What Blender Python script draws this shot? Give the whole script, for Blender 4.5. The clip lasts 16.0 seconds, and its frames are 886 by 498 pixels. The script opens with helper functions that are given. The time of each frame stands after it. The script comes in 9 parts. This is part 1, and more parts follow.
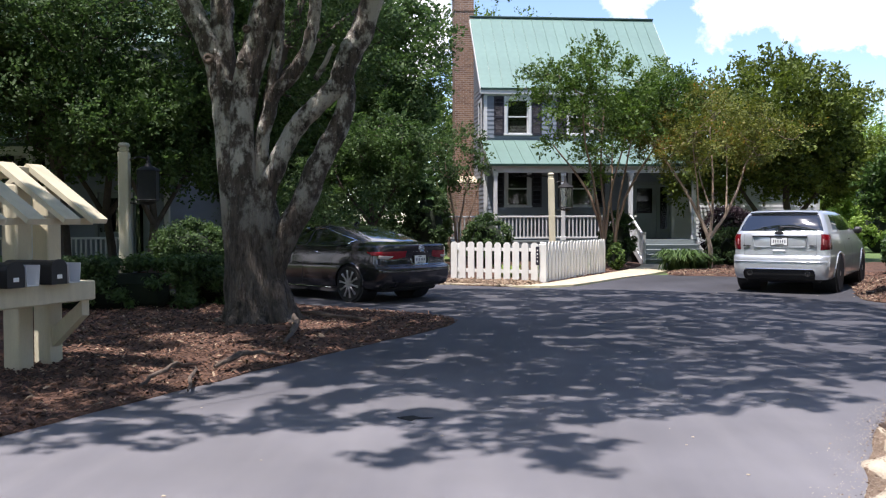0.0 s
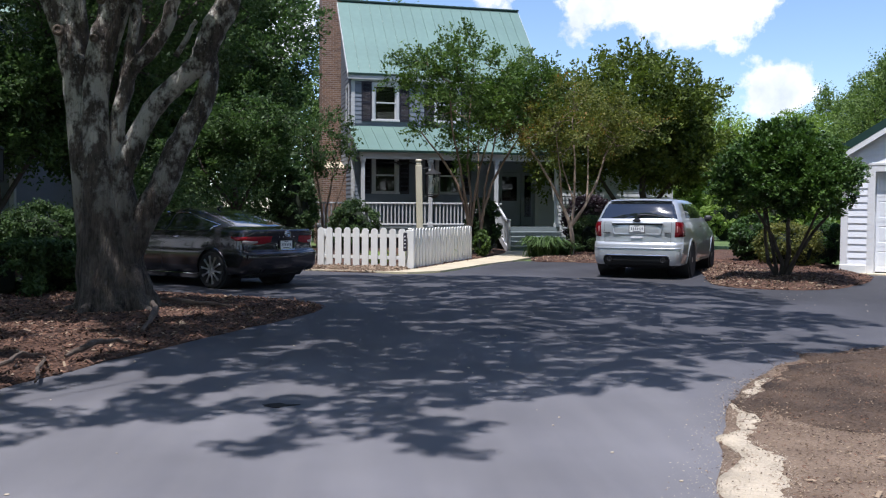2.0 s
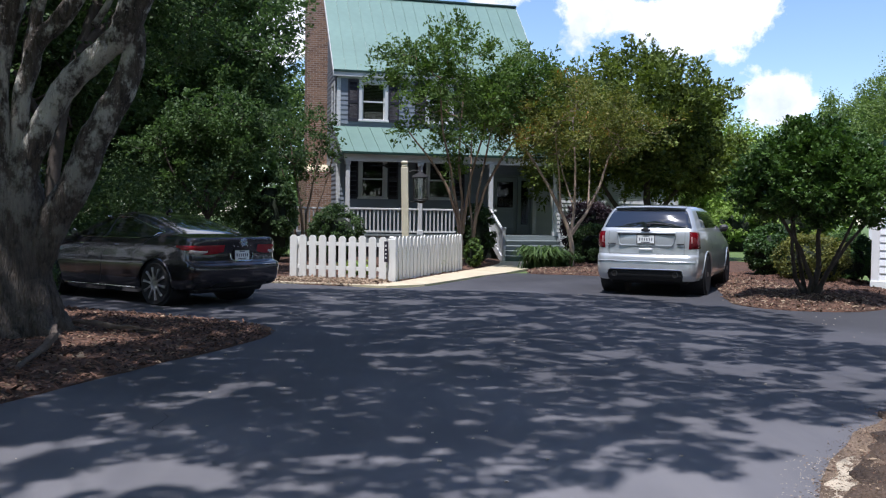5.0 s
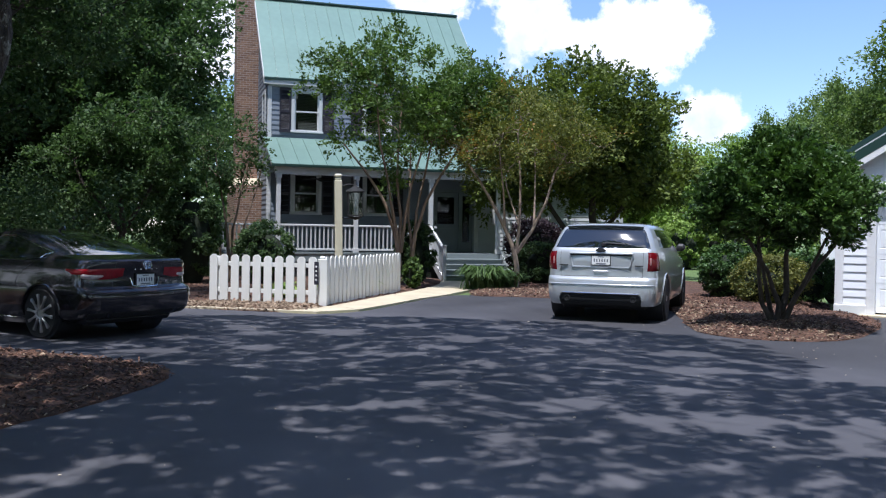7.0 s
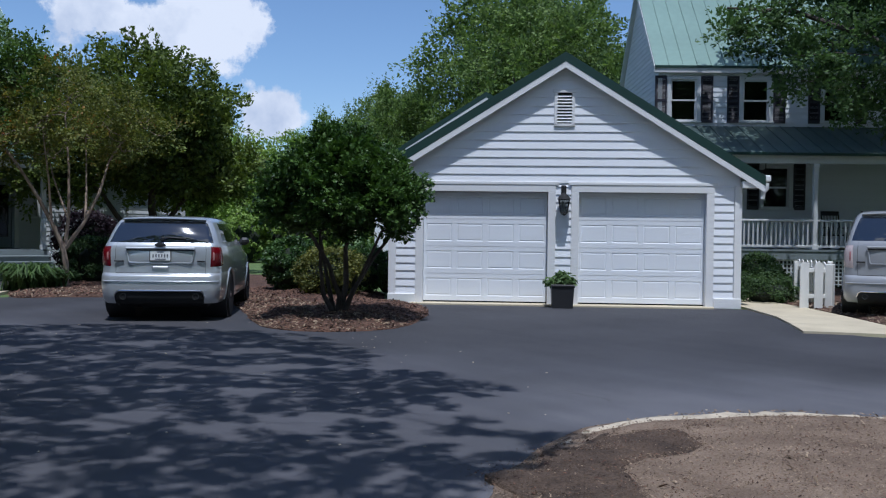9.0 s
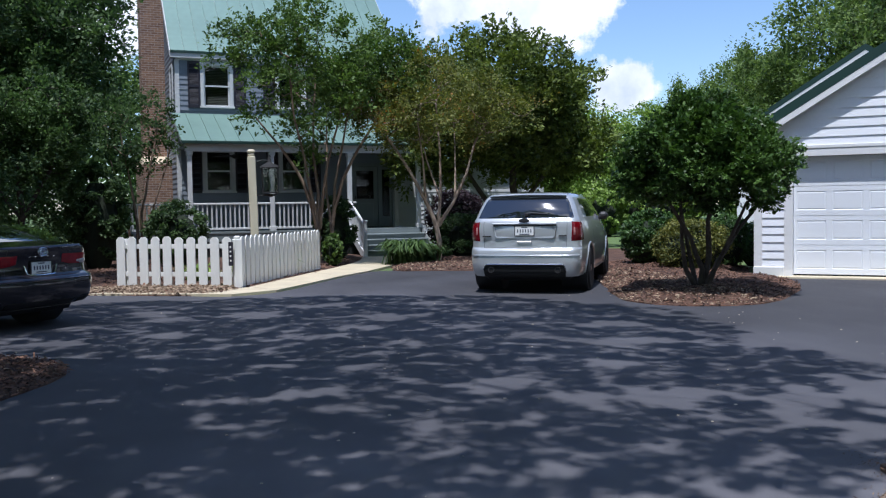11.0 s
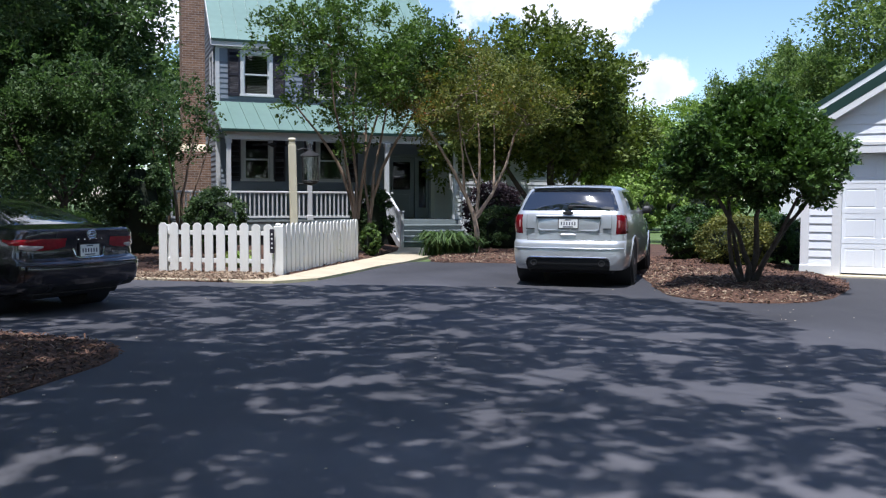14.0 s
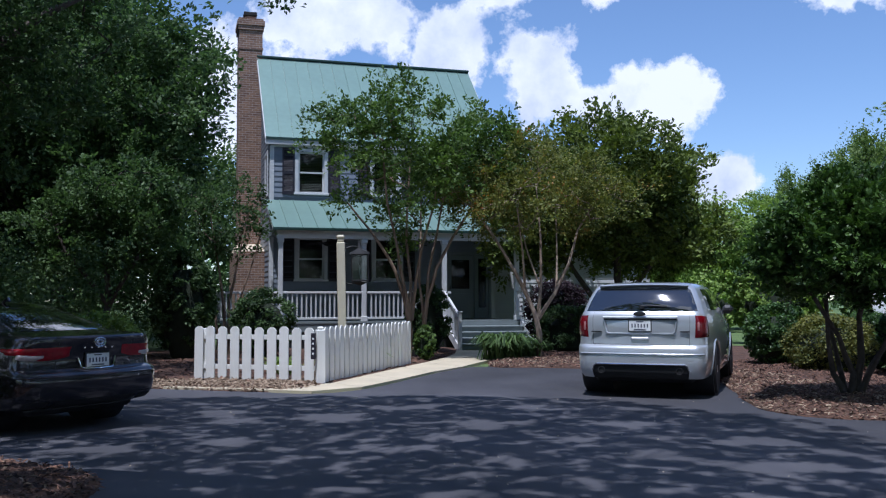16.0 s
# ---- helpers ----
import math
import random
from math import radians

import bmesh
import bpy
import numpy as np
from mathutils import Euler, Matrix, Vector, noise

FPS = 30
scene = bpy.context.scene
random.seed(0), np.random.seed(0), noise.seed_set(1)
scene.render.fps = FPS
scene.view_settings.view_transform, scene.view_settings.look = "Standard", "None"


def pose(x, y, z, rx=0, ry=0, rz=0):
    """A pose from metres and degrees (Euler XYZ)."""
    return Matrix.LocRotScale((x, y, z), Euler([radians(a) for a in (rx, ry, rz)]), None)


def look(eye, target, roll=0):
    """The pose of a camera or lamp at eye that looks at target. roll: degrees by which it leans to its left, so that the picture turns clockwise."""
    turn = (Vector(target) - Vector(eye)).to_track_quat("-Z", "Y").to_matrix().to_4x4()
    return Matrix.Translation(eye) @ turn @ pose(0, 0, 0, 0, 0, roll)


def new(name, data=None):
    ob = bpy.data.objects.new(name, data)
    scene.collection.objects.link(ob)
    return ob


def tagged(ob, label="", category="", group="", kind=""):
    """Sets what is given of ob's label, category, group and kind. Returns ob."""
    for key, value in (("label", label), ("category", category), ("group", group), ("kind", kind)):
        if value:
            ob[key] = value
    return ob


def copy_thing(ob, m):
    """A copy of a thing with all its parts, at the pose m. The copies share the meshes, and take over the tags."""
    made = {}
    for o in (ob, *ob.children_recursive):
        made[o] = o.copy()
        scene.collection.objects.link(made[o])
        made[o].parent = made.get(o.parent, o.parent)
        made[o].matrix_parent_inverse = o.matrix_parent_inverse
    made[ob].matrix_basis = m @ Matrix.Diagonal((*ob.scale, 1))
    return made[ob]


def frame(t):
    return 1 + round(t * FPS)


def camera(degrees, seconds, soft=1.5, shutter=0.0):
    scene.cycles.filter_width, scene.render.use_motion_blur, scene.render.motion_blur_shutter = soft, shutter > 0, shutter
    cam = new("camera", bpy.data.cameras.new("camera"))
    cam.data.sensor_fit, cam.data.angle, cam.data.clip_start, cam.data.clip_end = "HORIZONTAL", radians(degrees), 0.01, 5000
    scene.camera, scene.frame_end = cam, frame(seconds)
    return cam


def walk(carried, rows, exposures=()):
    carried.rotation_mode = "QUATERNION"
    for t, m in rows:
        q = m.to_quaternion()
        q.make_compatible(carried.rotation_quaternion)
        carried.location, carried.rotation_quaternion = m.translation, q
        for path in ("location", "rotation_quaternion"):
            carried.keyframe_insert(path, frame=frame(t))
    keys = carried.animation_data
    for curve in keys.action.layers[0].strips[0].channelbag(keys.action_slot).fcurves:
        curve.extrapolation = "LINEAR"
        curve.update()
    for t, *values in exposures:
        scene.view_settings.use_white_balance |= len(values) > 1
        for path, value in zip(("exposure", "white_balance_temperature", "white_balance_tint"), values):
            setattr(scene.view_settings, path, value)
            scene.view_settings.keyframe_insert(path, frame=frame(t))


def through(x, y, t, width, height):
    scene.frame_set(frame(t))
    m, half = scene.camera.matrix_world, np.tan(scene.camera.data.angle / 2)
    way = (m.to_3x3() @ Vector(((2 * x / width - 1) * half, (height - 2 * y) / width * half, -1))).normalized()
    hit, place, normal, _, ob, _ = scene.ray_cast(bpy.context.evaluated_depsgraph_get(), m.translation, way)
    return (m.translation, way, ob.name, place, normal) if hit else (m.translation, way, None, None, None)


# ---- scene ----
cam = camera(52.5, 16.0, soft=1.2)
PATH = [
    (0, (0.541, 0.393, 1.356), (0.407, 2.388, 1.3), -0.2),
    (0.5, (0.553, 0.399, 1.349), (0.565, 2.398, 1.295), 0.4),
    (1, (0.544, 0.404, 1.345), (0.601, 2.402, 1.271), 0.6),
    (1.5, (0.529, 0.423, 1.339), (0.63, 2.419, 1.258), 0.8),
    (2, (0.521, 0.48, 1.324), (0.683, 2.472, 1.24), 0.3),
    (2.5, (0.566, 0.673, 1.314), (0.741, 2.663, 1.239), 0.1),
    (3, (0.632, 0.937, 1.315), (0.817, 2.927, 1.241), 0.6),
    (3.5, (0.716, 1.292, 1.304), (0.917, 3.281, 1.237), 0.5),
    (4, (0.813, 1.664, 1.321), (0.973, 3.656, 1.252), 0.7),
    (4.2, (0.84, 1.85, 1.318), (1.004, 3.842, 1.256), 0.7),
    (6.3, (1.1, 3.53, 1.342), (1.267, 5.522, 1.26), 0.8),
    (6.5, (1.111, 3.697, 1.349), (1.314, 5.685, 1.28), 1.0),
    (7, (1.126, 4.062, 1.372), (1.426, 6.039, 1.34), 0.9),
    (7.5, (1.158, 4.388, 1.37), (1.594, 6.34, 1.356), 0.8),
    (8, (1.205, 4.604, 1.371), (2.032, 6.425, 1.363), 0.3),
    (8.5, (1.286, 4.534, 1.372), (2.405, 6.191, 1.356), 0.2),
    (9, (1.306, 4.47, 1.383), (2.479, 6.09, 1.349), 0.7),
    (9.5, (1.33, 4.442, 1.388), (2.433, 6.11, 1.354), 0.7),
    (10, (1.338, 4.44, 1.378), (2.128, 6.277, 1.349), 0.4),
    (10.2, (1.325, 4.437, 1.374), (1.951, 6.336, 1.336), 0.4),
    (12.3, (1.045, 4.634, 1.375), (1.466, 6.585, 1.254), -1.2),
    (12.5, (1.027, 4.63, 1.366), (1.466, 6.577, 1.248), -1.0),
    (13, (1.03, 4.609, 1.338), (1.484, 6.554, 1.231), -0.5),
    (13.5, (1.013, 4.596, 1.359), (1.458, 6.543, 1.255), -0.5),
    (14, (1.045, 4.632, 1.329), (1.451, 6.588, 1.224), 0.2),
    (14.5, (1.105, 4.777, 1.327), (1.388, 6.756, 1.319), 0.9),
    (15, (1.236, 5.173, 1.343), (1.492, 7.154, 1.441), 0.4),
    (15.5, (1.384, 5.567, 1.359), (1.635, 7.546, 1.492), -0.1),
    (16, (1.475, 5.961, 1.352), (1.737, 7.94, 1.467), -0.2),
]
walk(cam, [(t, look(eye, target, roll)) for t, eye, target, roll in PATH], exposures=[(0, 0.77, 6450, 18), (0.4, 0.45, 6350, 16), (1.0, 0.30, 6150, 16), (3.5, 0.29, 6000, 15), (4.1, 0.25, 6000, 15), (6.5, 0.58, 6050, 16), (7.0, 0.4, 5850, 14), (8.2, -0.36, 5550, 12), (8.5, -0.61, 5500, 12), (9.0, -0.35, 5550, 12), (9.5, -0.23, 5550, 12), (10.0, -0.15, 5550, 12), (12.5, 0.48, 6100, 16), (13.5, 0.42, 5950, 14), (14.5, 0.47, 5900, 15), (15.0, 0.08, 5650, 16), (15.4, -0.16, 5500, 16), (16.0, -0.05, 5500, 16)])

# ---- light ----
world = bpy.data.worlds.new("sky")
scene.world = world
world.use_nodes = True
SUN_EL, SUN_AZ = 71.0, 210.0      # degrees; azimuth clockwise from +y, where the light comes from


def build_sky(w):
    nt = w.node_tree
    nt.nodes.clear()
    N, L = nt.nodes.new, nt.links.new
    out, bg = N("ShaderNodeOutputWorld"), N("ShaderNodeBackground")
    sky = N("ShaderNodeTexSky")
    sky.sky_type, sky.sun_disc = "NISHITA", False
    sky.sun_elevation, sky.sun_rotation = radians(SUN_EL), radians(SUN_AZ)
    sky.air_density, sky.dust_density, sky.ozone_density = 1.0, 0.15, 3.0
    co, sp = N("ShaderNodeTexCoord"), N("ShaderNodeSeparateXYZ")
    L(co.outputs["Generated"], sp.inputs[0])

    def op(kind, p, q=None, r=None):
        n = N("ShaderNodeMath")
        n.operation = kind
        for s, v in zip(n.inputs, (p, q, r)):
            if v is None:
                continue
            if isinstance(v, (int, float)):
                s.default_value = v
            else:
                L(v, s)
        return n.outputs[0]

    az = op("MULTIPLY", op("ARCTAN2", sp.outputs[0], sp.outputs[1]), 57.2958)
    el = op("MULTIPLY", op("ARCSINE", sp.outputs[2]), 57.2958)
    big, small = N("ShaderNodeTexNoise"), N("ShaderNodeTexNoise")
    big.inputs["Scale"].default_value, big.inputs["Detail"].default_value, big.inputs["Roughness"].default_value = 12.0, 10.0, 0.63
    small.inputs["Scale"].default_value, small.inputs["Detail"].default_value, small.inputs["Roughness"].default_value = 15.0, 6.0, 0.55
    wide = N("ShaderNodeTexNoise")
    wide.inputs["Scale"].default_value, wide.inputs["Detail"].default_value = 2.6, 3.0
    for n in (big, small, wide):
        L(co.outputs["Generated"], n.inputs["Vector"])
    # cumulus heaps: bearing, height and half sizes in degrees; elsewhere a loose scatter
    cover = op("MULTIPLY", op("SUBTRACT", wide.outputs["Fac"], 0.54), 5.0)
    inview = op("LESS_THAN", op("ABSOLUTE", op("SUBTRACT", az, 12.0)), 46.0)
    low = op("LESS_THAN", el, 24.0)
    cover = op("SUBTRACT", cover, op("MULTIPLY", op("MULTIPLY", inview, low), 3.0))
    for a0, e0, ra, re in ((0.5, 17.5, 8.0, 4.2), (8.0, 16.3, 3.2, 4.2), (13.6, 14.4, 3.4, 4.2), (20.6, 12.2, 4.8, 3.0), (25.4, 7.8, 3.0, 2.2), (32.0, 18.0, 3.4, 2.4), (12.0, 20.5, 12.0, 2.4), (-7.0, 13.0, 4.0, 5.0)):
        d = op("SQRT", op("ADD", op("POWER", op("ABSOLUTE", op("DIVIDE", op("SUBTRACT", az, a0), ra)), 2.0), op("POWER", op("ABSOLUTE", op("DIVIDE", op("SUBTRACT", el, e0), re)), 2.0)))
        cover = op("MAXIMUM", cover, op("SUBTRACT", 1.0, d))
    dens = op("ADD", cover, op("MULTIPLY", op("SUBTRACT", big.outputs["Fac"], 0.5), 2.6))
    ramp = N("ShaderNodeValToRGB")
    ramp.color_ramp.elements[0].position, ramp.color_ramp.elements[1].position = 0.12, 0.34
    shade = N("ShaderNodeValToRGB")
    shade.color_ramp.elements[0].position, shade.color_ramp.elements[0].color = 0.30, (4.4, 4.9, 5.8, 1)
    shade.color_ramp.elements[1].position, shade.color_ramp.elements[1].color = 0.58, (7.1, 7.2, 7.4, 1)
    mix = N("ShaderNodeMix")
    mix.data_type = "RGBA"
    L(dens, ramp.inputs["Fac"])
    L(small.outputs["Fac"], shade.inputs["Fac"])
    L(ramp.outputs["Color"], mix.inputs["Factor"])
    L(sky.outputs["Color"], mix.inputs["A"])
    L(shade.outputs["Color"], mix.inputs["B"])
    L(mix.outputs["Result"], bg.inputs["Color"])
    bg.inputs["Strength"].default_value = 0.141
    L(bg.outputs["Background"], out.inputs["Surface"])


build_sky(world)
sun = new("sun", bpy.data.lights.new("sun", "SUN"))
sun.data.energy, sun.data.angle, sun.data.color = 4.65, radians(0.55), (1.0, 0.96, 0.9)
_d = Vector((math.sin(radians(SUN_AZ)) * math.cos(radians(SUN_EL)), math.cos(radians(SUN_AZ)) * math.cos(radians(SUN_EL)), math.sin(radians(SUN_EL))))
sun.matrix_world = look(tuple(_d * 60), (0, 0, 0))


# ---- materials ----
def material(name, col, rough=0.6, metal=0.0, var=0.25, scale=6.0, fine=60.0, bump=0.15, dist=0.01, col2=None, isl=0.0, obj=0.0, spec=0.5, coat=0.0, stretch=None, lo=0.28, hi=0.72):
    """A procedural surface: two scales of noise in colour and relief, and variation from piece to piece."""
    m = bpy.data.materials.new(name)
    m.use_nodes = True
    nt = m.node_tree
    N, L = nt.nodes.new, nt.links.new
    b = nt.nodes["Principled BSDF"]
    co = N("ShaderNodeTexCoord")
    vec = co.outputs["Object"]
    if stretch:
        mp = N("ShaderNodeMapping")
        mp.inputs["Scale"].default_value = stretch
        L(vec, mp.inputs["Vector"])
        vec = mp.outputs["Vector"]
    n1, n2 = N("ShaderNodeTexNoise"), N("ShaderNodeTexNoise")
    n1.inputs["Scale"].default_value, n1.inputs["Detail"].default_value = scale, 5.0
    n2.inputs["Scale"].default_value, n2.inputs["Detail"].default_value = fine, 3.0
    L(vec, n1.inputs["Vector"])
    L(vec, n2.inputs["Vector"])
    add = N("ShaderNodeMath")
    add.operation = "MULTIPLY_ADD"
    add.inputs[1].default_value = 0.6
    L(n1.outputs["Fac"], add.inputs[0])
    sc = N("ShaderNodeMath")
    sc.operation = "MULTIPLY"
    sc.inputs[1].default_value = 0.4
    L(n2.outputs["Fac"], sc.inputs[0])
    L(sc.outputs[0], add.inputs[2])
    fac = add.outputs[0]
    if isl or obj:
        src = N("ShaderNodeNewGeometry").outputs["Random Per Island"] if isl else N("ShaderNodeObjectInfo").outputs["Random"]
        k = N("ShaderNodeMath")
        k.operation = "MULTIPLY_ADD"
        k.inputs[1].default_value = isl or obj
        L(src, k.inputs[0])
        L(fac, k.inputs[2])
        sub = N("ShaderNodeMath")
        sub.operation = "SUBTRACT"
        sub.inputs[1].default_value = 0.5 * (isl or obj)
        L(k.outputs[0], sub.inputs[0])
        fac = sub.outputs[0]
    r = N("ShaderNodeValToRGB")
    c2 = col2 or tuple(c * (1 - var) for c in col)
    top = col if col2 else tuple(min(1, c * (1 + var * 0.6)) for c in col)
    r.color_ramp.elements[0].position, r.color_ramp.elements[1].position = lo, hi
    r.color_ramp.elements[0].color, r.color_ramp.elements[1].color = (*c2, 1), (*top, 1)
    L(fac, r.inputs["Fac"])
    L(r.outputs["Color"], b.inputs["Base Color"])
    b.inputs["Roughness"].default_value, b.inputs["Metallic"].default_value = rough, metal
    b.inputs["Specular IOR Level"].default_value = spec
    b.inputs["Coat Weight"].default_value, b.inputs["Coat Roughness"].default_value = coat, 0.04
    if bump:
        bp = N("ShaderNodeBump")
        bp.inputs["Strength"].default_value, bp.inputs["Distance"].default_value = bump, dist
        L(n2.outputs["Fac"], bp.inputs["Height"])
        L(bp.outputs["Normal"], b.inputs["Normal"])
    return m


def leaf_material(name, dark, light, tip=None, gloss=0.6, through=0.3):
    m = bpy.data.materials.new(name)
    m.use_nodes = True
    nt = m.node_tree
    N, L = nt.nodes.new, nt.links.new
    b, out = nt.nodes["Principled BSDF"], nt.nodes["Material Output"]
    g = N("ShaderNodeNewGeometry")
    co, n1 = N("ShaderNodeTexCoord"), N("ShaderNodeTexNoise")
    n1.inputs["Scale"].default_value, n1.inputs["Detail"].default_value = 0.9, 3.0
    L(co.outputs["Object"], n1.inputs["Vector"])
    k = N("ShaderNodeMath")
    k.operation = "MULTIPLY_ADD"
    k.inputs[1].default_value = 0.55
    L(g.outputs["Random Per Island"], k.inputs[0])
    k2 = N("ShaderNodeMath")
    k2.operation = "MULTIPLY_ADD"
    k2.inputs[1].default_value, k2.inputs[2].default_value = 0.9, -0.22
    L(n1.outputs["Fac"], k2.inputs[0])
    L(k2.outputs[0], k.inputs[2])
    r = N("ShaderNodeValToRGB")
    e = r.color_ramp.elements
    e[0].position, e[0].color = 0.15, (dark[0], dark[1], dark[2] * 1.25, 1)
    e[1].position, e[1].color = 0.75, (light[0], light[1], light[2] * 1.25, 1)
    if tip:
        t = e.new(0.9)
        t.color = (*tip, 1)
    L(k.outputs[0], r.inputs["Fac"])
    L(r.outputs["Color"], b.inputs["Base Color"])
    b.inputs["Roughness"].default_value = gloss
    b.inputs["Specular IOR Level"].default_value = 0.3
    tr = N("ShaderNodeBsdfTranslucent")
    hs = N("ShaderNodeHueSaturation")
    hs.inputs["Saturation"].default_value, hs.inputs["Value"].default_value = 1.15, 1.5
    L(r.outputs["Color"], hs.inputs["Color"])
    L(hs.outputs["Color"], tr.inputs["Color"])
    mx = N("ShaderNodeMixShader")
    mx.inputs["Fac"].default_value = through
    L(b.outputs["BSDF"], mx.inputs[1])
    L(tr.outputs["BSDF"], mx.inputs[2])
    L(mx.outputs["Shader"], out.inputs["Surface"])
    return m


def glass_material(name, tint=(0.8, 0.85, 0.85), see=0.6):
    m = bpy.data.materials.new(name)
    m.use_nodes = True
    nt = m.node_tree
    N, L = nt.nodes.new, nt.links.new
    out = nt.nodes["Material Output"]
    tr, gl, fr, mx = N("ShaderNodeBsdfTransparent"), N("ShaderNodeBsdfGlossy"), N("ShaderNodeFresnel"), N("ShaderNodeMixShader")
    tr.inputs["Color"].default_value = (*(c * see for c in tint), 1)
    gl.inputs["Roughness"].default_value = 0.02
    fr.inputs["IOR"].default_value = 1.6
    L(fr.outputs["Fac"], mx.inputs["Fac"])
    L(tr.outputs["BSDF"], mx.inputs[1])
    L(gl.outputs["BSDF"], mx.inputs[2])
    L(mx.outputs["Shader"], out.inputs["Surface"])
    return m


def brick_material(name):
    m = material(name, (0.33, 0.16, 0.11), 0.85)
    nt = m.node_tree
    N, L = nt.nodes.new, nt.links.new
    b = nt.nodes["Principled BSDF"]
    co, mp, br = N("ShaderNodeTexCoord"), N("ShaderNodeMapping"), N("ShaderNodeTexBrick")
    sx, cb, ad = N("ShaderNodeSeparateXYZ"), N("ShaderNodeCombineXYZ"), N("ShaderNodeMath")
    L(co.outputs["Object"], sx.inputs[0])
    ad.operation = "ADD"
    L(sx.outputs[0], ad.inputs[0])
    L(sx.outputs[1], ad.inputs[1])
    L(ad.outputs[0], cb.inputs[0])
    L(sx.outputs[2], cb.inputs[1])
    L(cb.outputs[0], br.inputs["Vector"])
    br.inputs["Scale"].default_value = 1.0
    br.inputs["Brick Width"].default_value, br.inputs["Row Height"].default_value, br.inputs["Mortar Size"].default_value = 0.215, 0.077, 0.007
    br.inputs["Color1"].default_value, br.inputs["Color2"].default_value = (0.28, 0.165, 0.105, 1), (0.16, 0.092, 0.063, 1)
    br.inputs["Mortar"].default_value = (0.36, 0.31, 0.27, 1)
    L(br.outputs["Color"], b.inputs["Base Color"])
    bp = N("ShaderNodeBump")
    bp.inputs["Strength"].default_value, bp.inputs["Distance"].default_value = 0.6, 0.01
    inv = N("ShaderNodeMath")
    inv.operation = "SUBTRACT"
    inv.inputs[0].default_value = 1.0
    L(br.outputs["Fac"], inv.inputs[1])
    L(inv.outputs[0], bp.inputs["Height"])
    L(bp.outputs["Normal"], b.inputs["Normal"])
    return m


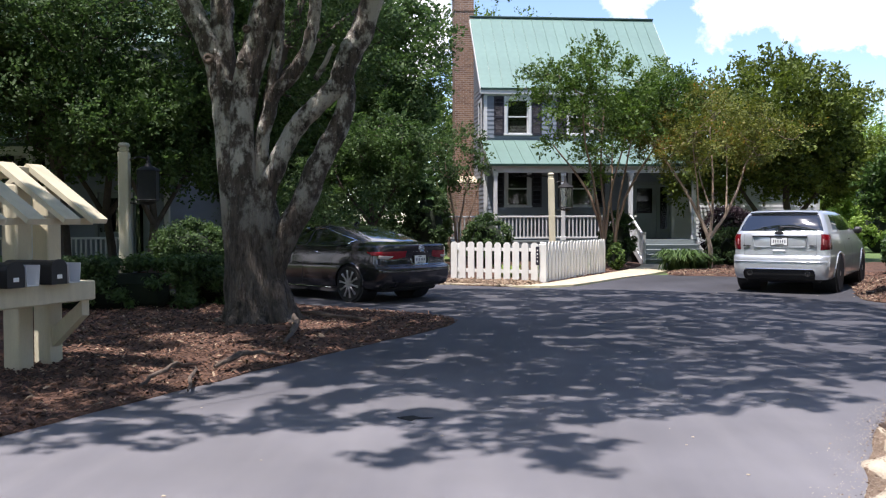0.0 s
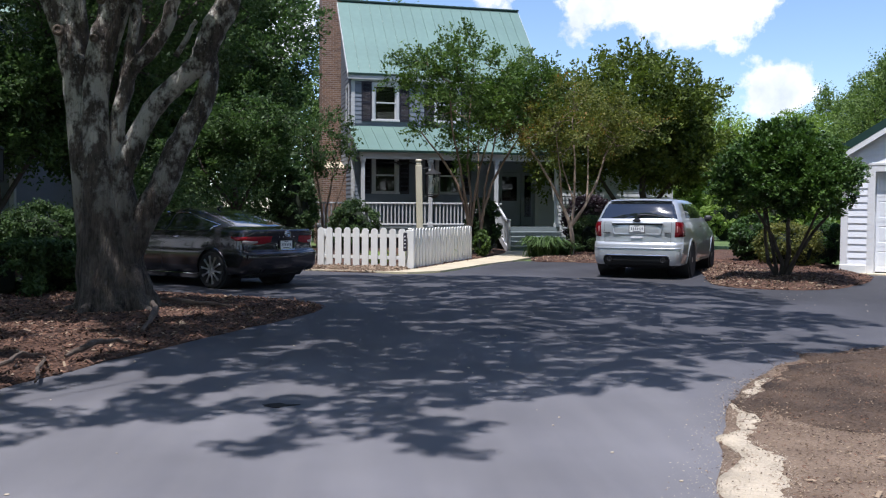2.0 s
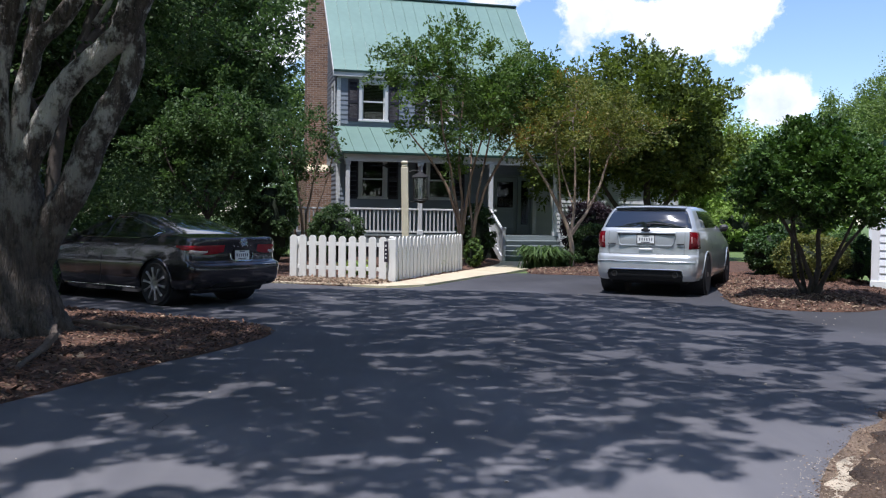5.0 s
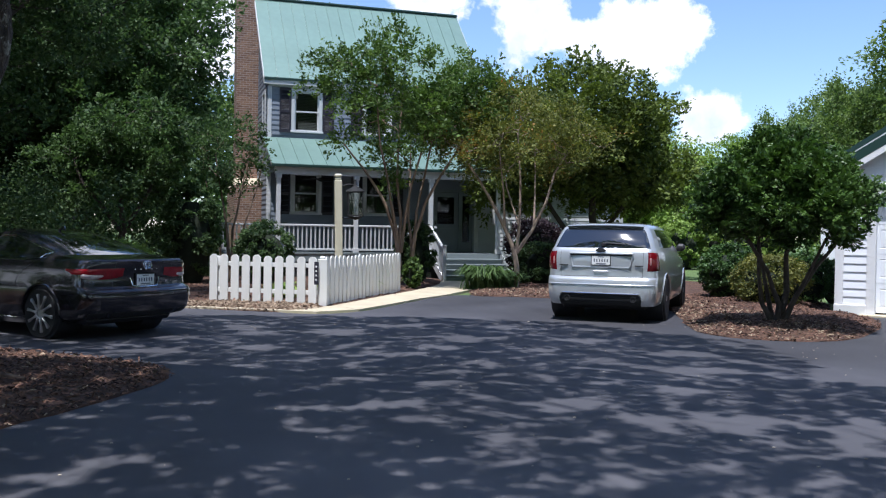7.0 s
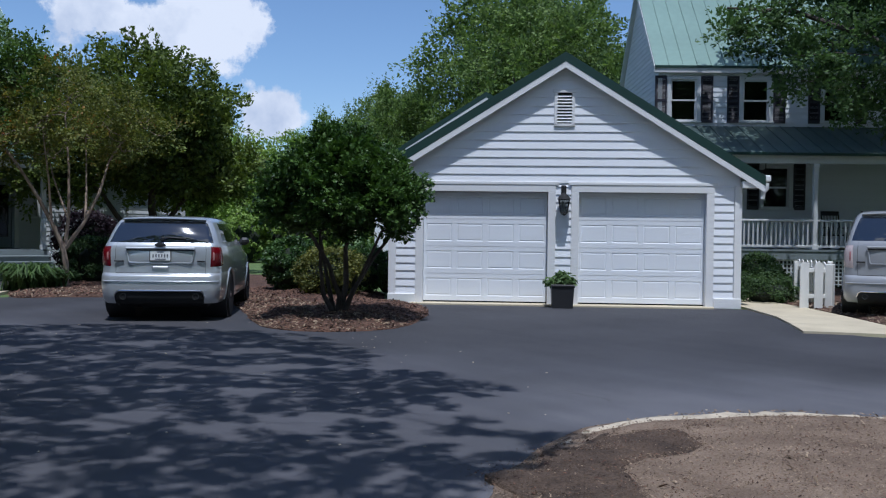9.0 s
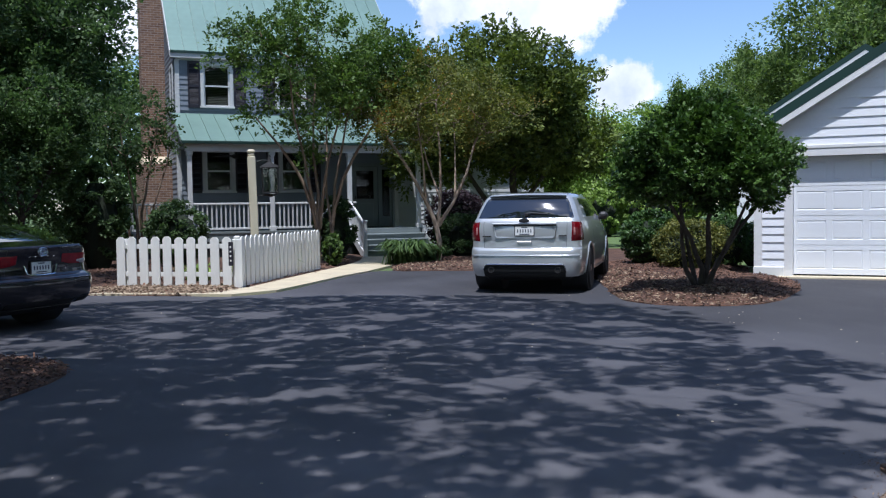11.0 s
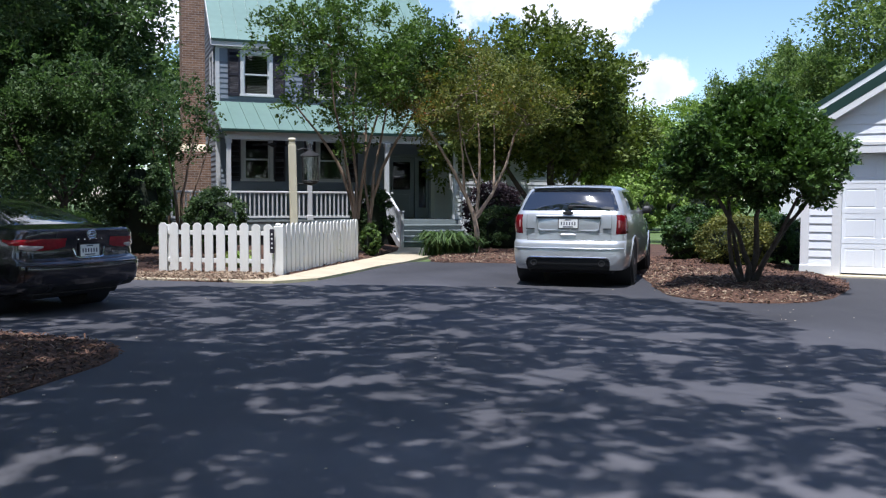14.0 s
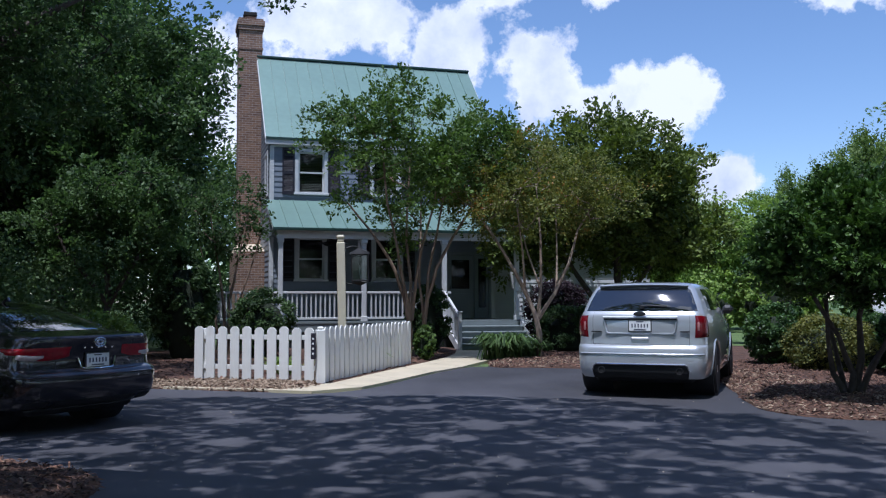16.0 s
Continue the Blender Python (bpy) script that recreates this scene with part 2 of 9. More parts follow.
MAT = {
    "grass": material("grass", (0.11, 0.17, 0.05), 0.9, var=0.45, scale=0.5, fine=30, bump=0.6, dist=0.04),
    "asphalt": material("asphalt", (0.063, 0.063, 0.071), 0.78, var=0.42, scale=0.6, fine=170, bump=0.35, dist=0.006, spec=0.35),
    "mulch": material("mulch", (0.105, 0.055, 0.036), 0.95, var=0.6, scale=3.0, fine=40, bump=0.9, dist=0.03, lo=0.36, hi=0.64),
    "chips": material("chips", (0.19, 0.102, 0.067), 0.9, scale=9, fine=50, col2=(0.035, 0.017, 0.012), isl=0.9, bump=0.3),
    "litter": material("litter", (0.36, 0.27, 0.185), 0.9, scale=9, fine=50, col2=(0.10, 0.065, 0.04), isl=0.9, bump=0.3),
    "dirt": material("dirt", (0.26, 0.19, 0.135), 0.95, var=0.6, scale=2.6, fine=70, bump=0.9, dist=0.02, col2=(0.12, 0.08, 0.055), lo=0.34, hi=0.64),
    "soil": material("soil", (0.15, 0.1, 0.068), 0.95, var=0.6, scale=2.4, fine=60, bump=0.9, dist=0.02, col2=(0.028, 0.018, 0.013), lo=0.34, hi=0.68),
    "sand": material("sand", (0.55, 0.47, 0.36), 0.95, var=0.4, scale=6, fine=80, bump=0.7, dist=0.015),
    "concrete": material("concrete", (0.55, 0.475, 0.335), 0.85, var=0.2, scale=1.6, fine=90, bump=0.25, dist=0.004),
    "siding_white": material("siding_white", (0.84, 0.855, 0.88), 0.5, var=0.07, scale=1.2, fine=40, bump=0.06, stretch=(0.3, 1, 4), obj=0.1),
    "siding_pale": material("siding_pale", (0.62, 0.64, 0.67), 0.55, var=0.08, scale=1.2, fine=40, bump=0.06, stretch=(0.3, 1, 4)),
    "trim_house": material("trim_house", (0.6, 0.61, 0.61), 0.5, var=0.1, scale=2, fine=30, bump=0.05),
    "siding_grey": material("siding_grey", (0.19, 0.22, 0.26), 0.55, var=0.1, scale=1.2, fine=40, bump=0.06, stretch=(0.3, 1, 4)),
    "trim_white": material("trim_white", (0.8, 0.8, 0.79), 0.45, var=0.06, scale=2, fine=30, bump=0.05),
    "door_white": material("door_white", (0.83, 0.855, 0.885), 0.42, var=0.05, scale=1.5, fine=80, bump=0.05, stretch=(0.2, 1, 3)),
    "fence_white": material("fence_white", (0.8, 0.8, 0.76), 0.6, var=0.1, scale=3, fine=45, bump=0.15, dist=0.004, stretch=(3, 3, 0.5), obj=0.25),
    "cream": material("cream", (0.6, 0.55, 0.4), 0.6, var=0.14, scale=3, fine=40, bump=0.15, dist=0.004, stretch=(4, 4, 0.6)),
    "shutter": material("shutter", (0.022, 0.02, 0.03), 0.5, var=0.2, scale=3, fine=30, bump=0.05),
    "roof_green": material("roof_green", (0.185, 0.285, 0.245), 0.38, metal=0.15, var=0.14, scale=0.7, fine=5, bump=0.08, dist=0.01, obj=0.12),
    "roof_dark": material("roof_dark", (0.014, 0.045, 0.036), 0.45, var=0.2, scale=2, fine=30, bump=0.05),
    # darker and more mottled than roof_green
    "roof_mottled": material("roof_mottled", (0.09, 0.13, 0.115), 0.5, metal=0.2, var=0.35, scale=1.2, fine=12, bump=0.1, obj=0.15),
    "porch_grey": material("porch_grey", (0.2, 0.235, 0.24), 0.6, var=0.15, scale=2, fine=40, bump=0.1),
    "dark": material("dark", (0.012, 0.012, 0.013), 0.8, var=0.2, bump=0.0),
    # for flat sheets behind glass: the darkness of a room is in the colour
    "dark_room": material("dark_room", (0.05, 0.05, 0.055), 0.9, var=0.3, bump=0.0),
    "blind": material("blind", (0.6, 0.6, 0.58), 0.6, var=0.1, bump=0.0),
    "brick": brick_material("brick"),
    "glass": glass_material("glass"),
    "bark": material("bark", (0.13, 0.105, 0.085), 0.92, scale=6.0, fine=22, bump=1.0, dist=0.06, col2=(0.022, 0.018, 0.016), stretch=(2.6, 2.6, 0.5), lo=0.36, hi=0.62),
    # filler inside the shrubs, coloured near-black for the shade between leaves
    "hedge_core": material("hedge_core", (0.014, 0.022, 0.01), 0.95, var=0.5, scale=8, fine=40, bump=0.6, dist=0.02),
    "bark_root": material("bark_root", (0.17, 0.13, 0.10), 0.9, scale=7, fine=30, bump=0.7, dist=0.01, col2=(0.05, 0.036, 0.03), stretch=(2, 2, 0.6)),
    "bark_smooth": material("bark_smooth", (0.3, 0.215, 0.15), 0.75, scale=7, fine=30, bump=0.4, dist=0.008, col2=(0.13, 0.085, 0.06), stretch=(2, 2, 0.4)),
    "smoked_glass": material("smoked_glass", (0.022, 0.025, 0.027), 0.55, var=0.3, scale=12, fine=60, bump=0.2, dist=0.003, spec=0.25),
    "bark_pale": material("bark_pale", (0.42, 0.33, 0.25), 0.75, scale=6, fine=28, bump=0.4, dist=0.008, col2=(0.2, 0.14, 0.1), stretch=(2, 2, 0.4)),
    "bark_dark": material("bark_dark", (0.075, 0.06, 0.05), 0.9, scale=5, fine=25, bump=0.7, dist=0.02, var=0.5),
    "leaf_mid": leaf_material("leaf_mid", (0.042, 0.08, 0.025), (0.17, 0.26, 0.075)),
    "leaf_crape": leaf_material("leaf_crape", (0.03, 0.062, 0.014), (0.13, 0.205, 0.038), through=0.3),
    "leaf_dark": leaf_material("leaf_dark", (0.023, 0.047, 0.015), (0.092, 0.15, 0.041), through=0.35),
    "leaf_deep": leaf_material("leaf_deep", (0.03, 0.052, 0.011), (0.165, 0.215, 0.036), through=0.25),
    "leaf_wood": leaf_material("leaf_wood", (0.024, 0.05, 0.015), (0.105, 0.172, 0.045), through=0.33),
    "leaf_plum": leaf_material("leaf_plum", (0.02, 0.014, 0.014), (0.06, 0.036, 0.036)),
    "leaf_oak": leaf_material("leaf_oak", (0.046, 0.08, 0.02), (0.19, 0.27, 0.06)),
    "leaf_island": leaf_material("leaf_island", (0.018, 0.046, 0.01), (0.095, 0.17, 0.03), gloss=0.45, through=0.18),
    "leaf_holly": leaf_material("leaf_holly", (0.018, 0.046, 0.012), (0.09, 0.165, 0.035), gloss=0.45),
    "leaf_red": leaf_material("leaf_red", (0.048, 0.07, 0.014), (0.2, 0.215, 0.04), tip=(0.36, 0.14, 0.05)),
    "leaf_light": leaf_material("leaf_light", (0.085, 0.15, 0.025), (0.29, 0.4, 0.075)),
    "leaf_gold": leaf_material("leaf_gold", (0.045, 0.065, 0.015), (0.21, 0.21, 0.04)),
}


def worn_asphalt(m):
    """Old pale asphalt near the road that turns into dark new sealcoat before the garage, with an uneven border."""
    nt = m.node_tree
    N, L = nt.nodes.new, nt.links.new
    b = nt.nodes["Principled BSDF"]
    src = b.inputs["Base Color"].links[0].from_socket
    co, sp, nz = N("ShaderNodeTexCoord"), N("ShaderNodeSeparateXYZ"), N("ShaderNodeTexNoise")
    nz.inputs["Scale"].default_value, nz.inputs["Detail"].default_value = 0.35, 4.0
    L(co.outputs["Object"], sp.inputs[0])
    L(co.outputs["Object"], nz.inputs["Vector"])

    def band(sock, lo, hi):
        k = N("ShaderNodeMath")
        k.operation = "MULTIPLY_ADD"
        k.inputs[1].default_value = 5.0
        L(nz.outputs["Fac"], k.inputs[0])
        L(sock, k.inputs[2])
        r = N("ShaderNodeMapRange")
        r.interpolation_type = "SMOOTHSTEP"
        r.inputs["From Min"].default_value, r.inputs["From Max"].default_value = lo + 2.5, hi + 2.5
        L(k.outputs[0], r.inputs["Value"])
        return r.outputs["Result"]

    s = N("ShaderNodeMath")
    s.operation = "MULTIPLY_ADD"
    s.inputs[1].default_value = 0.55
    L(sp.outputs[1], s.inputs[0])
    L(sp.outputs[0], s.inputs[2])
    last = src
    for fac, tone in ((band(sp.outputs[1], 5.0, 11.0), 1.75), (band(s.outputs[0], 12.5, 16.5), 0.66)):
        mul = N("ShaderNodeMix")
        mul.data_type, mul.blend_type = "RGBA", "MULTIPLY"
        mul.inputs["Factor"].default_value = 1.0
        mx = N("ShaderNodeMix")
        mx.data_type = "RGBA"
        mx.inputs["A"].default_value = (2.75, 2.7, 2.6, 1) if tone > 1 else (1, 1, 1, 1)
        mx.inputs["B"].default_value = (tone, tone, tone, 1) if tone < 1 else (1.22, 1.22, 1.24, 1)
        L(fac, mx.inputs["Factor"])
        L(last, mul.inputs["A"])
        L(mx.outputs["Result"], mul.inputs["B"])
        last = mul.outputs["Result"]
    # faint pale drag marks along the drive
    mp, st, rp, mk = N("ShaderNodeMapping"), N("ShaderNodeTexNoise"), N("ShaderNodeValToRGB"), N("ShaderNodeMix")
    mp.inputs["Rotation"].default_value, mp.inputs["Scale"].default_value = (0, 0, radians(16)), (2.6, 0.22, 1)
    st.inputs["Scale"].default_value, st.inputs["Detail"].default_value = 1.6, 5.0
    rp.color_ramp.elements[0].position, rp.color_ramp.elements[0].color = 0.34, (0.94, 0.94, 0.945, 1)
    rp.color_ramp.elements[1].position, rp.color_ramp.elements[1].color = 0.74, (1.12, 1.11, 1.08, 1)
    mk.data_type, mk.blend_type = "RGBA", "MULTIPLY"
    mk.inputs["Factor"].default_value = 1.0
    L(co.outputs["Object"], mp.inputs["Vector"])
    L(mp.outputs["Vector"], st.inputs["Vector"])
    L(st.outputs["Fac"], rp.inputs["Fac"])
    L(last, mk.inputs["A"])
    L(rp.outputs["Color"], mk.inputs["B"])
    L(mk.outputs["Result"], b.inputs["Base Color"])


def lichen_and_shade(m, pale, lo, hi):
    """Pale crusts in ragged patches over a bark, with fine speckles; thinned low down as painted shade."""
    nt = m.node_tree
    N, L = nt.nodes.new, nt.links.new
    b = nt.nodes["Principled BSDF"]
    src = b.inputs["Base Color"].links[0].from_socket
    co, mp = N("ShaderNodeTexCoord"), N("ShaderNodeMapping")
    mp.inputs["Scale"].default_value = (1.0, 1.0, 0.7)
    L(co.outputs["Object"], mp.inputs["Vector"])
    facs = []
    for scale, a, z in ((3.4, lo, hi), (38.0, 0.6, 0.68)):
        nz, rm = N("ShaderNodeTexNoise"), N("ShaderNodeMapRange")
        nz.inputs["Scale"].default_value, nz.inputs["Detail"].default_value, nz.inputs["Roughness"].default_value = scale, 8.0, 0.68
        rm.inputs["From Min"].default_value, rm.inputs["From Max"].default_value = a, z
        L(mp.outputs["Vector"], nz.inputs["Vector"])
        L(nz.outputs["Fac"], rm.inputs["Value"])
        facs.append(rm.outputs["Result"])
    mxm, mix = N("ShaderNodeMath"), N("ShaderNodeMix")
    mxm.operation = "MAXIMUM"
    L(facs[0], mxm.inputs[0])
    L(facs[1], mxm.inputs[1])
    mix.data_type = "RGBA"
    mix.inputs["B"].default_value = (*pale, 1)
    # crusts fade downwards: sunlit limbs and a shaded foot are put into the colour
    sp, up, mul = N("ShaderNodeSeparateXYZ"), N("ShaderNodeMapRange"), N("ShaderNodeMath")
    L(co.outputs["Object"], sp.inputs[0])
    L(sp.outputs[2], up.inputs["Value"])
    up.inputs["From Min"].default_value, up.inputs["From Max"].default_value, up.inputs["To Min"].default_value = 0.9, 2.3, 0.06
    mul.operation = "MULTIPLY"
    L(mxm.outputs[0], mul.inputs[0])
    L(up.outputs["Result"], mul.inputs[1])
    L(mul.outputs[0], mix.inputs["Factor"])
    L(src, mix.inputs["A"])
    L(mix.outputs["Result"], b.inputs["Base Color"])


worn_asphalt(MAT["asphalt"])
lichen_and_shade(MAT["bark"], (0.5, 0.475, 0.42), 0.475, 0.56)


# ---- mesh helpers ----
class MB:
    """Collects vertices and faces of one mesh."""

    def __init__(self):
        self.v, self.f, self.smooth = [], [], False

    def add(self, vs, fs):
        o = len(self.v)
        self.v.extend(tuple(p) for p in vs)
        self.f.extend(tuple(i + o for i in face) for face in fs)
        return self

    def box(self, a, b, ch=0.0, m=None):
        """Axis box from corner a to corner b, with chamfered edges; m turns and moves it."""
        (x0, y0, z0), (x1, y1, z1) = [tuple(min(p, q) for p, q in zip(a, b)), tuple(max(p, q) for p, q in zip(a, b))]
        if ch <= 0:
            vs = [(x0, y0, z0), (x1, y0, z0), (x1, y1, z0), (x0, y1, z0), (x0, y0, z1), (x1, y0, z1), (x1, y1, z1), (x0, y1, z1)]
            fs = [(0, 3, 2, 1), (4, 5, 6, 7), (0, 1, 5, 4), (1, 2, 6, 5), (2, 3, 7, 6), (3, 0, 4, 7)]
        else:
            c = min(ch, (x1 - x0) / 2.2, (y1 - y0) / 2.2, (z1 - z0) / 2.2)
            vs, idx = [], {}
            for sx in (0, 1):
                for sy in (0, 1):
                    for sz in (0, 1):
                        X, Y, Z = (x0, x1)[sx], (y0, y1)[sy], (z0, z1)[sz]
                        ix, iy, iz = X + (c, -c)[sx], Y + (c, -c)[sy], Z + (c, -c)[sz]
                        for ax, p in enumerate(((X, iy, iz), (ix, Y, iz), (ix, iy, Z))):
                            idx[sx, sy, sz, ax] = len(vs)
                            vs.append(p)
            q = lambda *k: tuple(idx[i] for i in k)
            fs = []
            for s in (0, 1):
                a4 = [(0, 0), (1, 0), (1, 1), (0, 1)]
                fx = q(*[(s, i, j, 0) for i, j in a4])
                fy = q(*[(i, s, j, 1) for i, j in a4])
                fz = q(*[(i, j, s, 2) for i, j in a4])
                fs += [fx if s else fx[::-1], fy[::-1] if s else fy, fz if s else fz[::-1]]
            for i in (0, 1):
                for j in (0, 1):
                    for k3, quad in enumerate((q((0, i, j, 1), (1, i, j, 1), (1, i, j, 2), (0, i, j, 2)), q((i, 0, j, 0), (i, 1, j, 0), (i, 1, j, 2), (i, 0, j, 2)),
                                               q((i, j, 0, 0), (i, j, 1, 0), (i, j, 1, 1), (i, j, 0, 1)))):
                        fs.append(quad if (i + j + k3) % 2 else quad[::-1])
                    for k in (0, 1):
                        tri = q((i, j, k, 0), (i, j, k, 1), (i, j, k, 2))
                        fs.append(tri if (i + j + k) % 2 else tri[::-1])
        if m is not None:
            vs = [m @ Vector(p) for p in vs]
        return self.add(vs, fs)

    def tube(self, pts, rad, seg=8, cap=True, wob=0.0, rng=None):
        pts = [Vector(p) for p in pts]
        rad = rad if isinstance(rad, (list, tuple)) else [rad] * len(pts)
        vs, fs = [], []
        side = None
        for i, p in enumerate(pts):
            d = (pts[min(i + 1, len(pts) - 1)] - pts[max(i - 1, 0)]).normalized()
            if side is None:
                side = d.orthogonal().normalized()
            side = (side - d * side.dot(d)).normalized()
            up = d.cross(side)
            for k in range(seg):
                a = 2 * math.pi * k / seg
                w = 1 + (rng.uniform(-wob, wob) if rng else 0)
                vs.append(p + (side * math.cos(a) + up * math.sin(a)) * rad[i] * w)
        for i in range(len(pts) - 1):
            for k in range(seg):
                a, b = i * seg + k, i * seg + (k + 1) % seg
                fs.append((a, b, b + seg, a + seg))
        if cap:
            fs.append(tuple(range(seg))[::-1])
            fs.append(tuple(range((len(pts) - 1) * seg, len(pts) * seg)))
        self.smooth = True
        return self.add(vs, fs)

    def lathe(self, prof, seg=24, axis="z", at=(0, 0, 0)):
        vs, fs = [], []
        for r, h in prof:
            for k in range(seg):
                a = 2 * math.pi * k / seg
                c, s = r * math.cos(a), r * math.sin(a)
                p = (c, s, h) if axis == "z" else ((c, h, s) if axis == "y" else (h, c, s))
                vs.append((p[0] + at[0], p[1] + at[1], p[2] + at[2]))
        for i in range(len(prof) - 1):
            for k in range(seg):
                a, b = i * seg + k, i * seg + (k + 1) % seg
                fs.append((a, b, b + seg, a + seg))
        fs.append(tuple(range(seg))[::-1])
        fs.append(tuple(range((len(prof) - 1) * seg, len(prof) * seg)))
        self.smooth = True
        return self.add(vs, fs)

    def mesh(self, name, mat, fix=True):
        me = bpy.data.meshes.new(name)
        me.from_pydata(self.v, [], self.f)
        if mat is not None:
            me.materials.append(MAT[mat] if isinstance(mat, str) else mat)
        if fix:
            bm = bmesh.new()
            bm.from_mesh(me)
            bmesh.ops.recalc_face_normals(bm, faces=bm.faces)
            bm.to_mesh(me)
            bm.free()
        if self.smooth:
            me.polygons.foreach_set("use_smooth", [True] * len(me.polygons))
            me.set_sharp_from_angle(angle=radians(40))
        return me


def part(name, mb, mat, parent, label="", at=None):
    """One mesh object under a thing or a part."""
    ob = new(name, mb.mesh(name, mat) if isinstance(mb, MB) else mb)
    ob.parent = parent
    if at is not None:
        ob.matrix_local = at
    if label:
        ob["label"] = label
    return ob


def thing(name, m, label, category, group="", kind=""):
    ob = new(name)
    ob.empty_display_size = 0.2
    ob.matrix_basis = m
    return tagged(ob, label, category, group, kind)


def solo(name, mb, mat, label, category, group="", kind="", m=None):
    ob = new(name, mb.mesh(name, mat))
    if m is not None:
        ob.matrix_basis = m
    return tagged(ob, label, category, group, kind)


# ---- ground ----
def smooth_loop(pts, n=6):
    """A closed outline through the points, rounded (Catmull-Rom)."""
    out, k = [], len(pts)
    for i in range(k):
        p0, p1, p2, p3 = [Vector((*pts[(i + d) % k], 0)) for d in (-1, 0, 1, 2)]
        for j in range(n):
            t = j / n
            q = 0.5 * ((2 * p1) + (p2 - p0) * t + (2 * p0 - 5 * p1 + 4 * p2 - p3) * t * t + (3 * p1 - p0 - 3 * p2 + p3) * t ** 3)
            out.append((q.x, q.y))
    return out


def inside(x, y, loop):
    c, j = False, len(loop) - 1
    for i in range(len(loop)):
        (xi, yi), (xj, yj) = loop[i], loop[j]
        if (yi > y) != (yj > y) and x < (xj - xi) * (y - yi) / (yj - yi) + xi:
            c = not c
        j = i
    return c


def edge_dist(x, y, loop):
    best = 9e9
    for i in range(len(loop)):
        (ax, ay), (bx, by) = loop[i - 1], loop[i]
        dx, dy = bx - ax, by - ay
        t = max(0, min(1, ((x - ax) * dx + (y - ay) * dy) / (dx * dx + dy * dy + 1e-9)))
        best = min(best, math.hypot(x - ax - t * dx, y - ay - t * dy))
    return best


def slab(loop, z0, z1, grid=None, mound=0.0, reach=0.8, rough=0.0):
    """A sheet with the outline loop; with a grid size it is cut into cells that rise to a mound."""
    bm = bmesh.new()
    top = [bm.verts.new((x, y, z1)) for x, y in loop]
    bot = [bm.verts.new((x, y, z0)) for x, y in loop]
    for i in range(len(loop)):
        bm.faces.new((bot[i - 1], bot[i], top[i], top[i - 1]))
    face = bm.faces.new(top)
    bmesh.ops.recalc_face_normals(bm, faces=bm.faces)
    if grid:
        bmesh.ops.triangulate(bm, faces=[face])
        xs, ys = [p[0] for p in loop], [p[1] for p in loop]
        for ax, lo, hi in ((0, min(xs), max(xs)), (1, min(ys), max(ys))):
            k = lo + grid
            while k < hi:
                co, no = [0, 0, 0], [0, 0, 0]
                co[ax], no[ax] = k, 1
                bmesh.ops.bisect_plane(bm, geom=bm.verts[:] + bm.edges[:] + bm.faces[:], plane_co=co, plane_no=no)
                k += grid
        for v in bm.verts:
            if v.co.z > z0 + 0.5 * (z1 - z0):
                d = edge_dist(v.co.x, v.co.y, loop)
                s = min(1.0, d / reach)
                s = s * s * (3 - 2 * s)
                v.co.z += mound * s + rough * noise.noise((v.co.x * 1.7, v.co.y * 1.7, 3.0)) * s
    return bm


def bm_object(name, bm, mat, smooth=False):
    me = bpy.data.meshes.new(name)
    bm.to_mesh(me)
    bm.free()
    me.materials.append(MAT[mat])
    if smooth:
        me.polygons.foreach_set("use_smooth", [True] * len(me.polygons))
    return new(name, me)


g = MB()
R = 1500
g.add([(-R, -R, -0.03), (R, -R, -0.03), (R, R, -0.03), (-R, R, -0.03)], [(0, 1, 2, 3)])
tagged(new("ground", g.mesh("ground", "grass")), "green lawn reaching to the woods", "lawn", kind="structure")

ROAD = [(-9.5, -14), (-6.2, -4), (-4.2, 2), (-3.2, 4.8), (-2.72, 6.1), (-2.3, 7.3), (-1.85, 8.5), (-1.25, 10), (-0.6, 11.5), (-0.24, 12.4), (-0.4, 13.3), (-1.3, 14.1), (-2.6, 14.9), (-4.2, 15.9),
        (-6.5, 17.6), (-6.2, 19.4), (-4.2, 21.0), (-1.6, 20.75), (-1.1, 20.5), (0.4, 19.8), (1.3, 19.35), (2.1, 19.9), (2.9, 21.4), (4.1, 23.7), (4.9, 24.2), (6.5, 23.4), (8.9, 23.3), (9.7, 21.6), (8.4, 19.2),
        (7.7, 17.8), (7.2, 16.5), (7.5, 15.75), (8.3, 15.4), (9.3, 16.2), (10.3, 17.4), (11.3, 18.9), (16.1, 14.95), (14.8, 13.2), (13.6, 11.3), (15.5, 10.1), (24, 6), (40, -2), (36, -9), (22, -3.5), (14, 1.6), (10.5, 5.6),
        (8.6, 7.5), (7.5, 8.55), (6.5, 9.02), (5.6, 8.95), (4.7, 8.45), (3.9, 7.75), (3.2, 6.7), (2.65, 5.6), (2.15, 4.4), (1.6, 2.5), (1.4, -1), (2.5, -8), (5, -16)]
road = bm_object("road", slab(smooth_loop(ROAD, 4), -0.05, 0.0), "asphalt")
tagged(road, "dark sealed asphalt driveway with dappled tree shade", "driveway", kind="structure")


